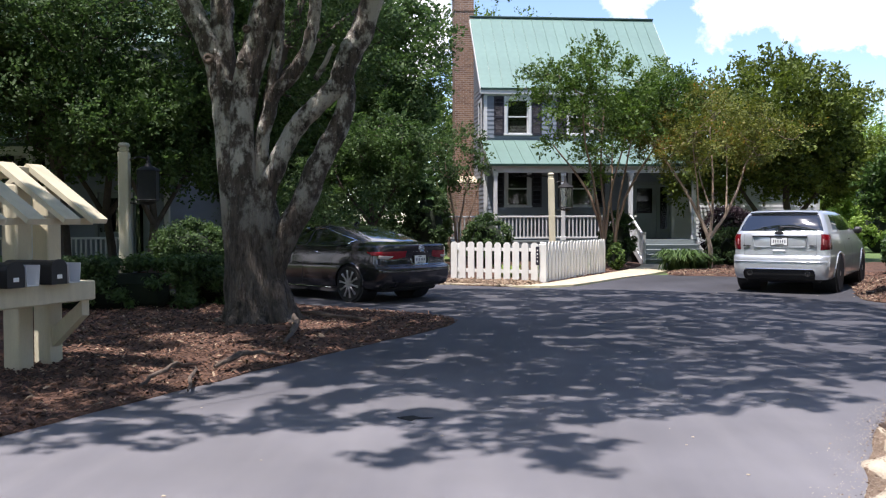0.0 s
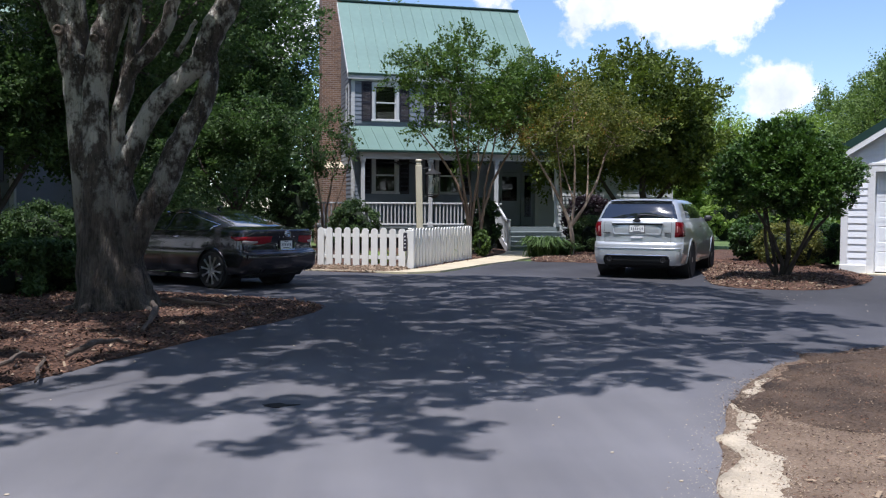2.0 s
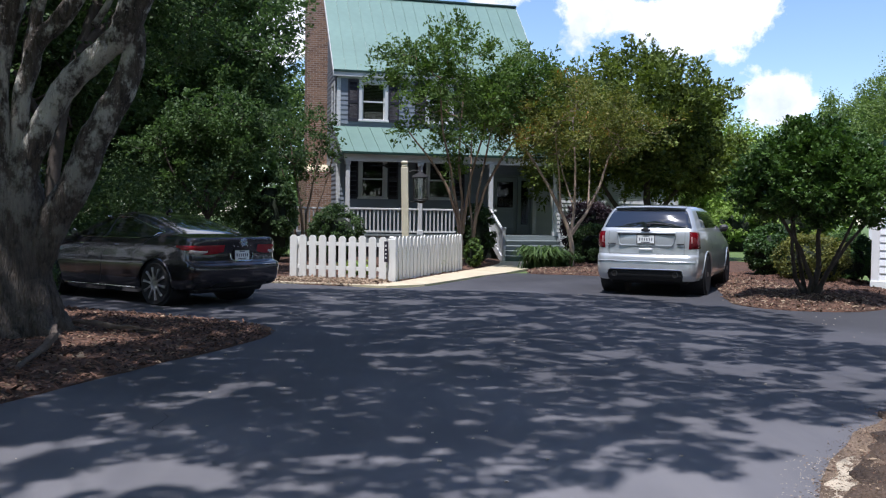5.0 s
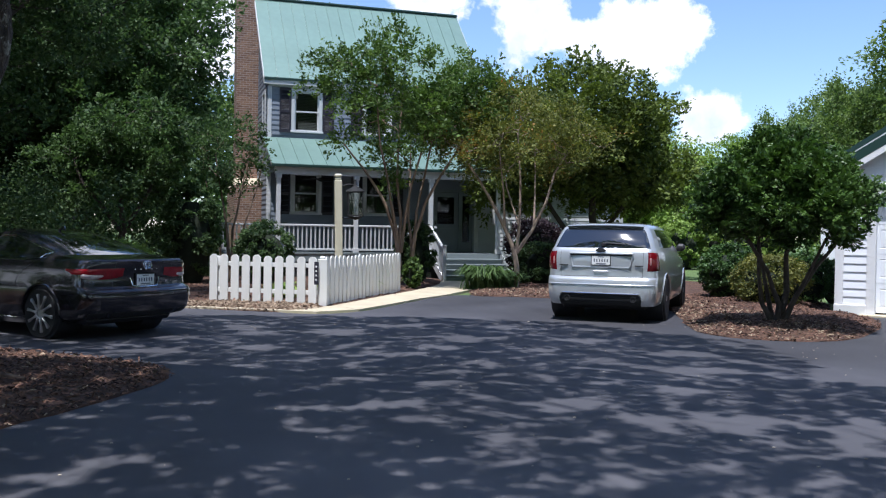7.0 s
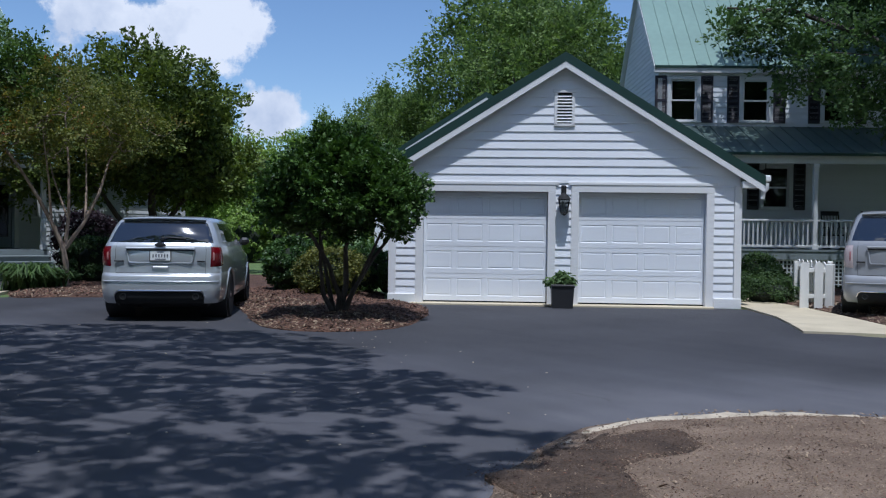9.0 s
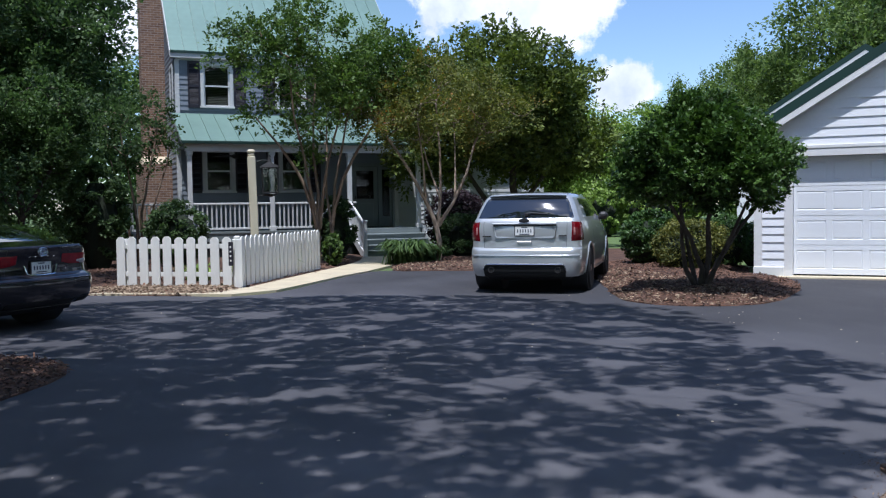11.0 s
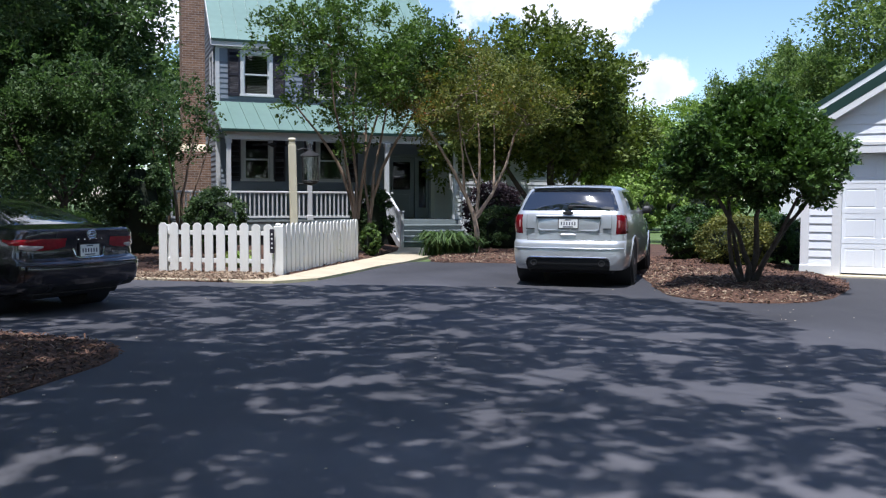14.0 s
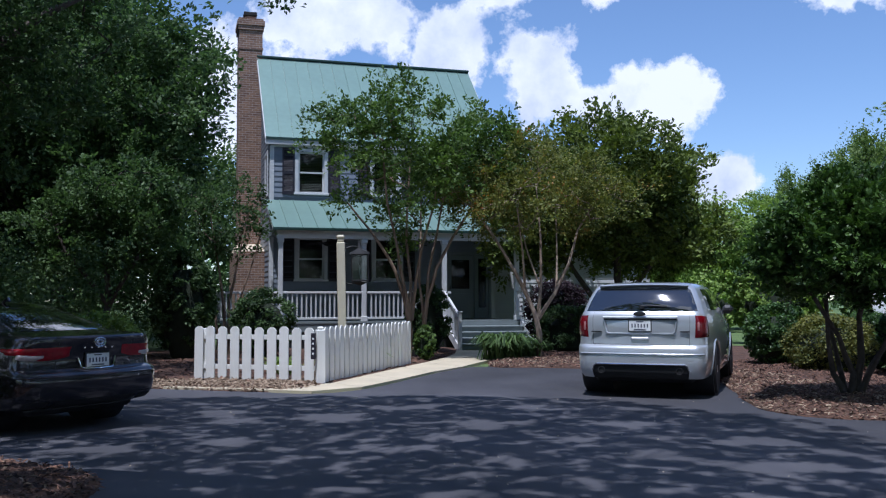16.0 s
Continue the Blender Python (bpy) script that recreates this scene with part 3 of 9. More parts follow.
# ---- building kit ----
def cut_rect(x0, x1, z0, z1, holes):
    """Splits a rectangle into rectangles round the holes (x0, x1, z0, z1)."""
    xs = sorted({x0, x1, *[min(max(h[k], x0), x1) for h in holes for k in (0, 1)]})
    out = []
    for a, b in zip(xs, xs[1:]):
        if b - a < 1e-4:
            continue
        m, lo = (a + b) / 2, z0
        for h in sorted((h for h in holes if h[0] < m < h[1]), key=lambda h: h[2]):
            if h[2] > lo:
                out.append((a, b, lo, min(h[2], z1)))
            lo = max(lo, h[3])
        if lo < z1:
            out.append((a, b, lo, z1))
    return out


def wall_core(x0, x1, z0, z1, holes, y0, y1):
    mb = MB()
    for a, b, c, d in cut_rect(x0, x1, z0, z1, holes):
        mb.box((a, y0, c), (b, y1, d))
    return mb


def lap_rows(x0, x1, z0, z1, pitch, holes, y, clip=None):
    """Clapboards: each row is a list of boards (8 corners), thick at the lower edge; clip(z) gives the ends under a gable."""
    rows, z = [], z0
    while z < z1 - 0.02:
        t = min(z + pitch, z1)
        spans = [(x0, x1)]
        for h in holes:
            if h[2] < (z + t) / 2 < h[3]:
                spans = [s for a, b in spans for s in ((a, min(b, h[0])), (max(a, h[1]), b)) if s[1] - s[0] > 0.02]
        for a, b in spans:
            (al, bl), (ah, bh) = ((a, b), (a, b)) if clip is None else [(max(a, clip(q)[0]), min(b, clip(q)[1])) for q in (z, t)]
            if bh - ah < 0.02:
                ah = bh = (ah + bh) / 2
            if bl - al < 0.05:
                continue
            vs = [(al, y - 0.024, z), (bl, y - 0.024, z), (bl, y, z), (al, y, z), (ah, y - 0.006, t), (bh, y - 0.006, t), (bh, y, t), (ah, y, t)]
            rows.append((vs, [(0, 3, 2, 1), (4, 5, 6, 7), (0, 1, 5, 4), (1, 2, 6, 5), (2, 3, 7, 6), (3, 0, 4, 7)]))
        z = t
    return rows


def siding(rows):
    mb = MB()
    for vs, fs in rows:
        mb.add(vs, fs)
    return mb


def window_part(parent, name, m, w, h, shutters=True, blinds=False, depth=0.12, frame_mat="trim_house"):
    """A sash window with trim, panes, bars and louvred shutters; origin at the middle of its foot, in the wall's outer face."""
    fr = MB()
    t = 0.11
    for a, b in (((-w / 2, -0.045, 0), (-w / 2 + t, depth, h)), ((w / 2 - t, -0.045, 0), (w / 2, depth, h)), ((-w / 2 + t, -0.045, h - t), (w / 2 - t, depth, h))):
        fr.box(a, b, 0.006)
    win = part(name, fr, frame_mat, parent, at=m)
    part("window_sill", MB().box((-w / 2 - 0.03, -0.08, 0), (w / 2 + 0.03, depth, 0.06), 0.006), frame_mat, win)
    iw, ih = w / 2 - t, h - t
    s = MB()
    mid = 0.06 + (ih - 0.06) / 2
    for z0, z1, y in ((0.06, mid + 0.02, 0.05), (mid - 0.02, ih, 0.02)):
        s.box((-iw, y, z0), (-iw + 0.045, y + 0.03, z1)).box((iw - 0.045, y, z0), (iw, y + 0.03, z1))
        s.box((-iw + 0.045, y, z0), (iw - 0.045, y + 0.03, z0 + 0.045)).box((-iw + 0.045, y, z1 - 0.045), (iw - 0.045, y + 0.03, z1))
    part("sash", s, frame_mat, win)
    for z0, z1, y in ((0.1, mid, 0.064), (mid, ih - 0.04, 0.034)):
        p = part("pane", MB().box((-iw + 0.04, y, z0), (iw - 0.04, y + 0.004, z1)), "glass", win)
        p.visible_shadow = False
    if blinds:
        b = MB()
        z = 0.12
        while z < ih - 0.05:
            b.box((-iw + 0.05, 0.1, z), (iw - 0.05, 0.118, z + 0.028))
            z += 0.05
        part("blind", b, "blind", win, "pale slatted blind")
    # flat sheet coloured as the unlit room behind the panes
    part("backing", MB().box((-iw, 0.3, 0.02), (iw, 0.31, ih + 0.05)), "dark_room", win)
    if shutters:
        sw = 0.36
        for sx in (-1, 1):
            b = MB()
            xc = sx * (w / 2 + 0.02 + sw / 2)
            for a in (-1, 1):
                b.box((xc + a * sw / 2, -0.05, 0.0), (xc + a * (sw / 2 - 0.05), -0.012, h), 0.004)
            for z0, z1 in ((0, 0.1), (h * 0.44, h * 0.44 + 0.08), (h - 0.08, h)):
                b.box((xc - sw / 2 + 0.05, -0.05, z0), (xc + sw / 2 - 0.05, -0.012, z1))
            z = 0.11
            while z < h - 0.1:
                if not h * 0.42 < z < h * 0.44 + 0.08:
                    b.add([(xc - sw / 2 + 0.05, -0.042, z), (xc + sw / 2 - 0.05, -0.042, z), (xc + sw / 2 - 0.05, -0.016, z + 0.035), (xc - sw / 2 + 0.05, -0.016, z + 0.035)], [(0, 1, 2, 3)])
                z += 0.034
            b.box((xc - sw / 2 + 0.03, -0.016, 0.02), (xc + sw / 2 - 0.03, -0.008, h - 0.02))
            part("shutter", b, "shutter", win, "dark louvred shutter")
    return win


def seam_roof(parent, name, x0, x1, p_low, p_high, mat, pitch=0.42, thick=0.03, edge="roof_dark"):
    """A standing-seam slope from (y, z) p_low to p_high between x0 and x1: a deck and one pan a strip, each with its seam."""
    (ya, za), (yb, zb) = p_low, p_high
    n = Vector((0, -(zb - za), yb - ya)).normalized()
    if n.z < 0:
        n = -n
    deck = MB()
    lo, hi = [Vector((0, ya, za)), Vector((0, yb, zb))]
    off = lambda p, x, d: (x, p.y + n.y * d, p.z + n.z * d)
    deck.add([off(lo, x0, -0.06), off(lo, x1, -0.06), off(hi, x1, -0.06), off(hi, x0, -0.06), off(lo, x0, 0), off(lo, x1, 0), off(hi, x1, 0), off(hi, x0, 0)],
             [(0, 1, 2, 3), (4, 5, 6, 7), (0, 1, 5, 4), (1, 2, 6, 5), (2, 3, 7, 6), (3, 0, 4, 7)])
    roof = part(name, deck, edge, parent)
    k = max(1, round((x1 - x0) / pitch))
    w = (x1 - x0) / k
    mb = MB()
    h = 0.035
    prof = [(0.0, 0.004), (0.0, h), (0.018, h), (0.018, 0.012), (w - 0.004, 0.012), (w - 0.004, 0.004)]
    vs = [off(p, a, d) for p in (lo, hi) for a, d in prof]
    c = len(prof)
    fs = [(i, (i + 1) % c, (i + 1) % c + c, i + c) for i in range(c)] + [tuple(range(c)), tuple(range(c, 2 * c))]
    mb.add(vs, fs)
    me = mb.mesh("roof_panel", mat)
    for i in range(k):
        part("roof_panel", me, None, roof, at=Matrix.Translation((x0 + i * w, 0, 0)))
    return roof


def railing(parent, x0, y0, x1, y1, z, h=0.84, gap=0.125, mat="trim_house"):
    """A porch rail with square balusters between two points."""
    L = math.hypot(x1 - x0, y1 - y0)
    m = pose(x0, y0, z, 0, 0, math.degrees(math.atan2(y1 - y0, x1 - x0)))
    rail = part("porch_rail", MB().box((0, -0.045, h - 0.06), (L, 0.045, h), 0.012).box((0, -0.03, 0.06), (L, 0.03, 0.12), 0.006), mat, parent, at=m)
    k = int(L / gap)
    me = MB().box((-0.02, -0.02, 0.12), (0.02, 0.02, h - 0.06)).mesh("baluster", mat)
    for i in range(1, k):
        part("baluster", me, None, rail, at=Matrix.Translation((L * i / k, 0, 0)))
    return rail


def cottage(m, label, W, D, ze, zr, P, zpt, zpe, deck, wins_up, wins_down, door_x, door_w, posts, siding_mat, roof_mat, porch_roof, chimney=None, stair=None, lap=0.16, blinds=False, side_deck=0.0, wing=None, left_win=True, rails=(), trellis=False):
    """A two-storey clapboard cottage with a steep metal roof and a front porch; origin at the foot of its front left corner."""
    h = thing("house", m, label, "house", kind="")
    depth = 2 * D
    ww, wh = 1.0, 1.42
    up0, dn0 = 4.58, 1.95
    holes = [(x - ww / 2 + 0.02, x + ww / 2 - 0.02, up0, up0 + wh) for x in wins_up] + [(x - ww / 2 + 0.02, x + ww / 2 - 0.02, dn0, dn0 + wh) for x in wins_down]
    door_h = deck + 2.12
    if door_w:
        holes.append((door_x - door_w / 2, door_x + door_w / 2, deck, door_h))
    part("foundation", MB().box((0.02, 0.02, -0.3), (W - 0.02, depth - 0.02, deck - 0.1)), "brick", h)
    wall = part("wall", wall_core(0, W, deck - 0.1, ze - 0.05, holes, 0.0, 0.16), siding_mat, h)
    for vs, fs in lap_rows(0.1, W - 0.1, zpt + 0.1, ze - 0.25, lap, holes, 0.0) + lap_rows(0.1, W - 0.1, deck, zpe, lap, holes, 0.0):
        part("clapboard", MB().add(vs, fs), siding_mat, wall)
    part("wall", MB().box((0, depth - 0.16, deck - 0.1), (W, depth, ze - 0.05)), siding_mat, h)
    clip = lambda z: (0.0, depth) if z < ze else (D * (z - ze) / (zr - ze), depth - D * (z - ze) / (zr - ze))
    for x, s in ((0.0, -1), (W, 1)):
        rows = lap_rows(0.1, depth - 0.1, deck - 0.1, zr - 0.15, lap, [], 0.0, clip)
        mm = Matrix(((0, s * -1, 0, x), (1, 0, 0, 0), (0, 0, 1, 0), (0, 0, 0, 1)))
        lap_mb, mb = MB(), MB()
        for vs, fs in rows:
            lap_mb.add([(x + s * -v[1], v[0], v[2]) for v in vs], fs)
        t = -s * 0.16
        mb.add([(x, 0.16, deck - 0.1), (x, depth - 0.16, deck - 0.1), (x, depth - 0.16, ze), (x, D, zr - 0.1), (x, 0.16, ze), (x + t, 0.16, deck - 0.1), (x + t, depth - 0.16, deck - 0.1), (x + t, depth - 0.16, ze), (x + t, D, zr - 0.1), (x + t, 0.16, ze)],
               [(0, 1, 2, 3, 4), (5, 6, 7, 8, 9), (0, 1, 6, 5), (1, 2, 7, 6), (2, 3, 8, 7), (3, 4, 9, 8), (4, 0, 5, 9)])
        part("siding", lap_mb, siding_mat, part("gable_wall", mb, siding_mat, h))
    for x in (-0.03, W - 0.1):
        part("corner_board", MB().box((x, -0.035, deck - 0.1), (x + 0.13, 0.1, ze - 0.24), 0.005), "trim_house", h)
    part("frieze", MB().box((0, -0.04, ze - 0.26), (W, 0.03, ze - 0.06), 0.004), "trim_house", h)
    ov = 0.16
    sl = (zr - ze) / D
    lo = (-ov, ze - ov * sl * 0.3)
    seam_roof(h, "roof", -ov, W + ov, (-ov, ze), (D, zr), roof_mat, edge="trim_house")
    seam_roof(h, "roof", -ov, W + ov, (depth + ov, ze), (D, zr), roof_mat, edge="trim_house")
    part("ridge_cap", MB().box((-ov - 0.02, D - 0.12, zr - 0.03), (W + ov + 0.02, D + 0.12, zr + 0.05), 0.02), "roof_dark", h)
    part("eave_edge", MB().box((-ov, -ov - 0.03, ze - 0.06), (W + ov, -ov, ze + 0.01)), "roof_dark", h)
    part("eave_board", MB().box((-ov, -ov, ze - 0.2), (W + ov, -0.04, ze - 0.06)), "trim_house", h)
    for x in (-ov, W + ov):
        part("rake_board", MB().add([(x - 0.02, -ov, ze - 0.18), (x + 0.02, -ov, ze - 0.18), (x + 0.02, D, zr - 0.2), (x - 0.02, D, zr - 0.2), (x - 0.02, -ov, ze - 0.01), (x + 0.02, -ov, ze - 0.01), (x + 0.02, D, zr - 0.01), (x - 0.02, D, zr - 0.01)],
                                  [(0, 1, 2, 3), (4, 5, 6, 7), (0, 1, 5, 4), (1, 2, 6, 5), (2, 3, 7, 6), (3, 0, 4, 7)]), "trim_house", h)
    # porch
    dk = part("porch_deck", MB().box((-side_deck, -P - 0.1, deck - 0.05), (W, -0.002, deck)).box((-side_deck, -P - 0.08, deck - 0.28), (W, -P - 0.04, deck - 0.05)), "porch_grey", h)
    # solid near-black panel: the dark space under the deck is put into its colour
    part("lattice", MB().box((-side_deck, -P, -0.1), (W, -P + 0.04, deck - 0.28)), "dark", h)
    if trellis:
        lt = MB()
        for k in range(int(W / 0.11)):
            lt.box((0.05 + k * 0.11, -P - 0.025, -0.25), (0.085 + k * 0.11, -P - 0.012, deck - 0.28))
        for k in range(7):
            lt.box((0.0, -P - 0.012, -0.2 + k * 0.11), (W, -P, -0.165 + k * 0.11))
        part("lattice_strips", lt, "trim_house", h, "white lattice under the porch")
    if side_deck:
        part("side_deck", MB().box((-side_deck, 0, deck - 0.05), (-0.05, depth * 0.35, deck)), "porch_grey", h)
    seam_roof(h, "porch_roof", -ov, W + ov, (-P - ov, zpe), (-0.03, zpt), porch_roof, edge="trim_house")
    part("porch_eave_edge", MB().box((-ov, -P - ov - 0.03, zpe - 0.06), (W + ov, -P - ov, zpe + 0.01)), "roof_dark", h)
    part("porch_beam", MB().box((-0.05, -P - 0.06, zpe - 0.28), (W + 0.05, -P + 0.08, zpe - 0.06), 0.006), "trim_house", h)
    part("porch_ceiling", MB().box((-0.05, -P + 0.08, zpe - 0.1), (W + 0.05, -0.03, zpe - 0.07)), "porch_grey", h)
    for x in (-0.03, W - 0.05):
        part("porch_end", MB().add([(x, -P, zpe - 0.07), (x, -0.03, zpe - 0.07), (x, -0.03, zpt - 0.08), (x + 0.06, -P, zpe - 0.07), (x + 0.06, -0.03, zpe - 0.07), (x + 0.06, -0.03, zpt - 0.08)],
                                 [(0, 1, 2), (3, 4, 5), (0, 1, 4, 3), (1, 2, 5, 4), (2, 0, 3, 5)]), siding_mat, h)
    for x in posts:
        part("porch_post", MB().box((x - 0.065, -P - 0.05, deck), (x + 0.065, -P + 0.08, zpe - 0.28), 0.01).box((x - 0.09, -P - 0.075, deck), (x + 0.09, -P + 0.105, deck + 0.14), 0.01)
             .box((x - 0.09, -P - 0.075, zpe - 0.4), (x + 0.09, -P + 0.105, zpe - 0.28), 0.01), "trim_house", h)
    for x0, y0, x1, y1 in rails:
        railing(h, x0, y0, x1, y1, deck)
    for x in wins_up:
        window_part(h, "window", Matrix.Translation((x, 0, up0)), ww, wh, True, blinds)
    for x in wins_down:
        window_part(h, "window", Matrix.Translation((x, 0, dn0)), ww, wh, True, False)
    if left_win:
        window_part(h, "window", pose(-0.005, 1.0, up0, 0, 0, -90), 0.8, wh, False)
    if door_w:
        d = MB()
        x0, x1 = door_x - door_w / 2, door_x + door_w / 2
        dr0 = x0 + 0.08
        dr1 = dr0 + 0.9
        d.box((x0, -0.03, deck), (dr0, 0.1, door_h), 0.004).box((x1 - 0.08, -0.03, deck), (x1, 0.1, door_h), 0.004).box((dr0, -0.03, door_h - 0.09), (x1 - 0.08, 0.1, door_h), 0.004).box((dr1, -0.02, deck), (dr1 + 0.07, 0.1, door_h - 0.09), 0.004)
        fd = part("door_frame", d, "porch_grey", h)
        dd = MB()
        for a, b, c, e in cut_rect(dr0 + 0.01, dr1 - 0.01, deck + 0.02, door_h - 0.1, [(dr0 + 0.15, dr1 - 0.15, deck + 0.95, door_h - 0.25)]):
            dd.box((a, 0.03, c), (b, 0.075, e))
        dd.box((dr0 + 0.17, 0.015, deck + 0.2), (dr1 - 0.17, 0.03, deck + 0.8), 0.012)
        door = part("front_door", dd, "porch_grey", h, "grey panelled front door with a glazed top")
        part("pane", MB().box((dr0 + 0.15, 0.05, deck + 0.95), (dr1 - 0.15, 0.056, door_h - 0.25)), "glass", door)
        part("door_handle", MB().tube([(dr0 + 0.09, 0.03, deck + 0.95), (dr0 + 0.09, -0.02, deck + 0.95), (dr0 + 0.09, -0.03, deck + 1.05)], 0.014, 8), "dark", door)
        sd = MB()
        for a, b, c, e in cut_rect(dr1 + 0.07, x1 - 0.08, deck + 0.02, door_h - 0.1, [(dr1 + 0.15, x1 - 0.16, deck + 0.35, door_h - 0.2)]):
            sd.box((a, 0.03, c), (b, 0.06, e))
        side = part("sidelight", sd, "porch_grey", h)
        part("pane", MB().box((dr1 + 0.15, 0.042, deck + 0.35), (x1 - 0.16, 0.048, door_h - 0.2)), "glass", side)
        # dark sheet in place of the unlit hall behind the door
        part("backing", MB().box((x0, 0.5, deck), (x1, 0.52, door_h)), "dark_room", h)
    if stair:
        x0, x1, n = stair
        rise = deck / n
        for i in range(n - 1):
            z = deck - rise * (i + 1)
            y = -P - 0.1 - 0.29 * i
            part("step", MB().box((x0, y - 0.31, z - 0.04), (x1, y, z), 0.008).box((x0 + 0.02, y - 0.27, z - rise), (x1 - 0.02, y - 0.25, z - 0.04)), "porch_grey", h)
        part("riser", MB().box((x0 + 0.02, -P - 0.115, deck - 0.28), (x1 - 0.02, -P - 0.1, deck - 0.03)), "porch_grey", h)
        run = 0.29 * n
        for x in (x0 - 0.05, x1 + 0.05):
            y0, y1 = -P - 0.12, -P - 0.1 - run
            st = MB()
            for a, b, zo in ((0.78, 0.85, 0), (-0.22, 0.02, 0)):
                st.add([(x - 0.035, y0, deck + a), (x + 0.035, y0, deck + a), (x + 0.035, y1, a + 0.08), (x - 0.035, y1, a + 0.08), (x - 0.035, y0, deck + b), (x + 0.035, y0, deck + b), (x + 0.035, y1, b + 0.08), (x - 0.035, y1, b + 0.08)],
                       [(0, 1, 2, 3), (4, 5, 6, 7), (0, 1, 5, 4), (1, 2, 6, 5), (2, 3, 7, 6), (3, 0, 4, 7)])
            rail = part("stair_rail", st, "trim_house", h)
            part("newel", MB().box((x - 0.05, y1 - 0.05, -0.1), (x + 0.05, y1 + 0.05, 1.02), 0.01).box((x - 0.065, y1 - 0.065, 1.02), (x + 0.065, y1 + 0.065, 1.06), 0.01), "trim_house", rail)
            k = 9
            for i in range(1, k):
                t = i / k
                y, z = y0 + (y1 - y0) * t, deck * (1 - t)
                part("baluster", MB().box((x - 0.018, y - 0.018, z + 0.08 * t), (x + 0.018, y + 0.018, z + 0.8)), "trim_house", rail)
    if chimney:
        y0, y1, out, top, sh, yb0, yb1, outb = chimney
        c = MB()
        c.box((-out, y0, sh), (0.0, y1, top - 0.35))
        ch = part("chimney", c, "brick", h, "tall red brick chimney")
        for e, z0, z1 in ((0.04, top - 0.35, top - 0.2), (0.07, top - 0.2, top - 0.04), (0.03, top - 0.04, top + 0.04)):
            part("corbel", MB().box((-out - e, y0 - e, z0), (e, y1 + e, z1)), "brick", ch)
        part("band", MB().box((-out - 0.02, y0 - 0.02, top - 1.02), (0.02, y1 + 0.02, top - 0.94)), "brick", ch)
        part("chimney_base", MB().box((-outb, yb0, -0.3), (0.0, yb1, sh - 0.12)), "brick", h, "broad red brick chimney base")
        part("shoulder", MB().add([(-outb, yb0, sh - 0.12), (0, yb0, sh - 0.12), (0, yb1, sh - 0.12), (-outb, yb1, sh - 0.12), (-out, y0, sh + 0.2), (0, y0, sh + 0.2), (0, y1, sh + 0.2), (-out, y1, sh + 0.2)],
                                  [(0, 1, 2, 3), (4, 5, 6, 7), (0, 1, 5, 4), (1, 2, 6, 5), (2, 3, 7, 6), (3, 0, 4, 7)]), "concrete", ch)
        xm, ym = -out / 2, (y0 + y1) / 2
        part("flue", MB().box((xm - 0.17, ym - 0.17, top + 0.04), (xm + 0.17, ym + 0.17, top + 0.22)), "brick", ch)
        part("flue_cap", MB().box((xm - 0.22, ym - 0.22, top + 0.22), (xm + 0.22, ym + 0.22, top + 0.36), 0.02), "dark", ch)
    if wing:
        x0, x1, y0, y1, zw, zt = wing
        wl = part("wing_wall", MB().box((x0, y0, 0), (x1, y1, zw)), "siding_pale", h, "pale clapboard wing")
        part("siding", siding(lap_rows(x0 + 0.1, x1 - 0.1, 0.2, zw - 0.1, lap, [], y0)), "siding_pale", wl)
        part("corner_board", MB().box((x1 - 0.1, y0 - 0.035, 0.1), (x1 + 0.03, y0 + 0.1, zw), 0.005), "trim_house", wl)
        window_part(h, "window", Matrix.Translation((x0 + 0.75, y0 - 0.03, 1.75)), 1.0, 1.2, False)
        ym = (y0 + y1) / 2
        seam_roof(h, "wing_roof", x0, x1 + 0.2, (y0 - 0.25, zw), (ym, zt), roof_mat, edge="trim_house")
        seam_roof(h, "wing_roof", x0, x1 + 0.2, (y1 + 0.25, zw), (ym, zt), roof_mat, edge="trim_house")
        part("wing_gable", MB().add([(x1, y0, zw), (x1, y1, zw), (x1, ym, zt), (x1 - 0.1, y0, zw), (x1 - 0.1, y1, zw), (x1 - 0.1, ym, zt)], [(0, 1, 2), (3, 4, 5), (0, 1, 4, 3), (1, 2, 5, 4), (2, 0, 3, 5)]), siding_mat, wl)
    return h


HOUSE = pose(-0.14, 33.31, 0, 0, 0, 9.06)
cottage(HOUSE, "grey clapboard cottage with green metal roof and front porch", 7.12, 3.1, 6.28, 9.56, 2.21, 4.39, 3.38, 0.78,
        [1.23, 3.55, 5.9], [1.23, 3.6], 6.25, 1.55, [0.07, 2.42, 4.8, 7.05], "siding_grey", "roof_green", "roof_green",
        chimney=(3.0, 4.0, 0.76, 10.8, 3.05, 1.5, 4.9, 0.9), stair=(4.82, 7.1, 5), blinds=True, side_deck=1.5, wing=(7.12, 13.6, 1.6, 6.2, 3.0, 4.7),
        rails=((-1.5, -2.2, 0.0, -2.2), (0.14, -2.2, 2.36, -2.2), (2.5, -2.2, 4.72, -2.2), (-1.5, -2.2, -1.5, 2.0), (4.87, -2.2, 5.0, -2.2)))
HOUSE2 = pose(22.7, 22.9, 0.28, 0, 0, -37)
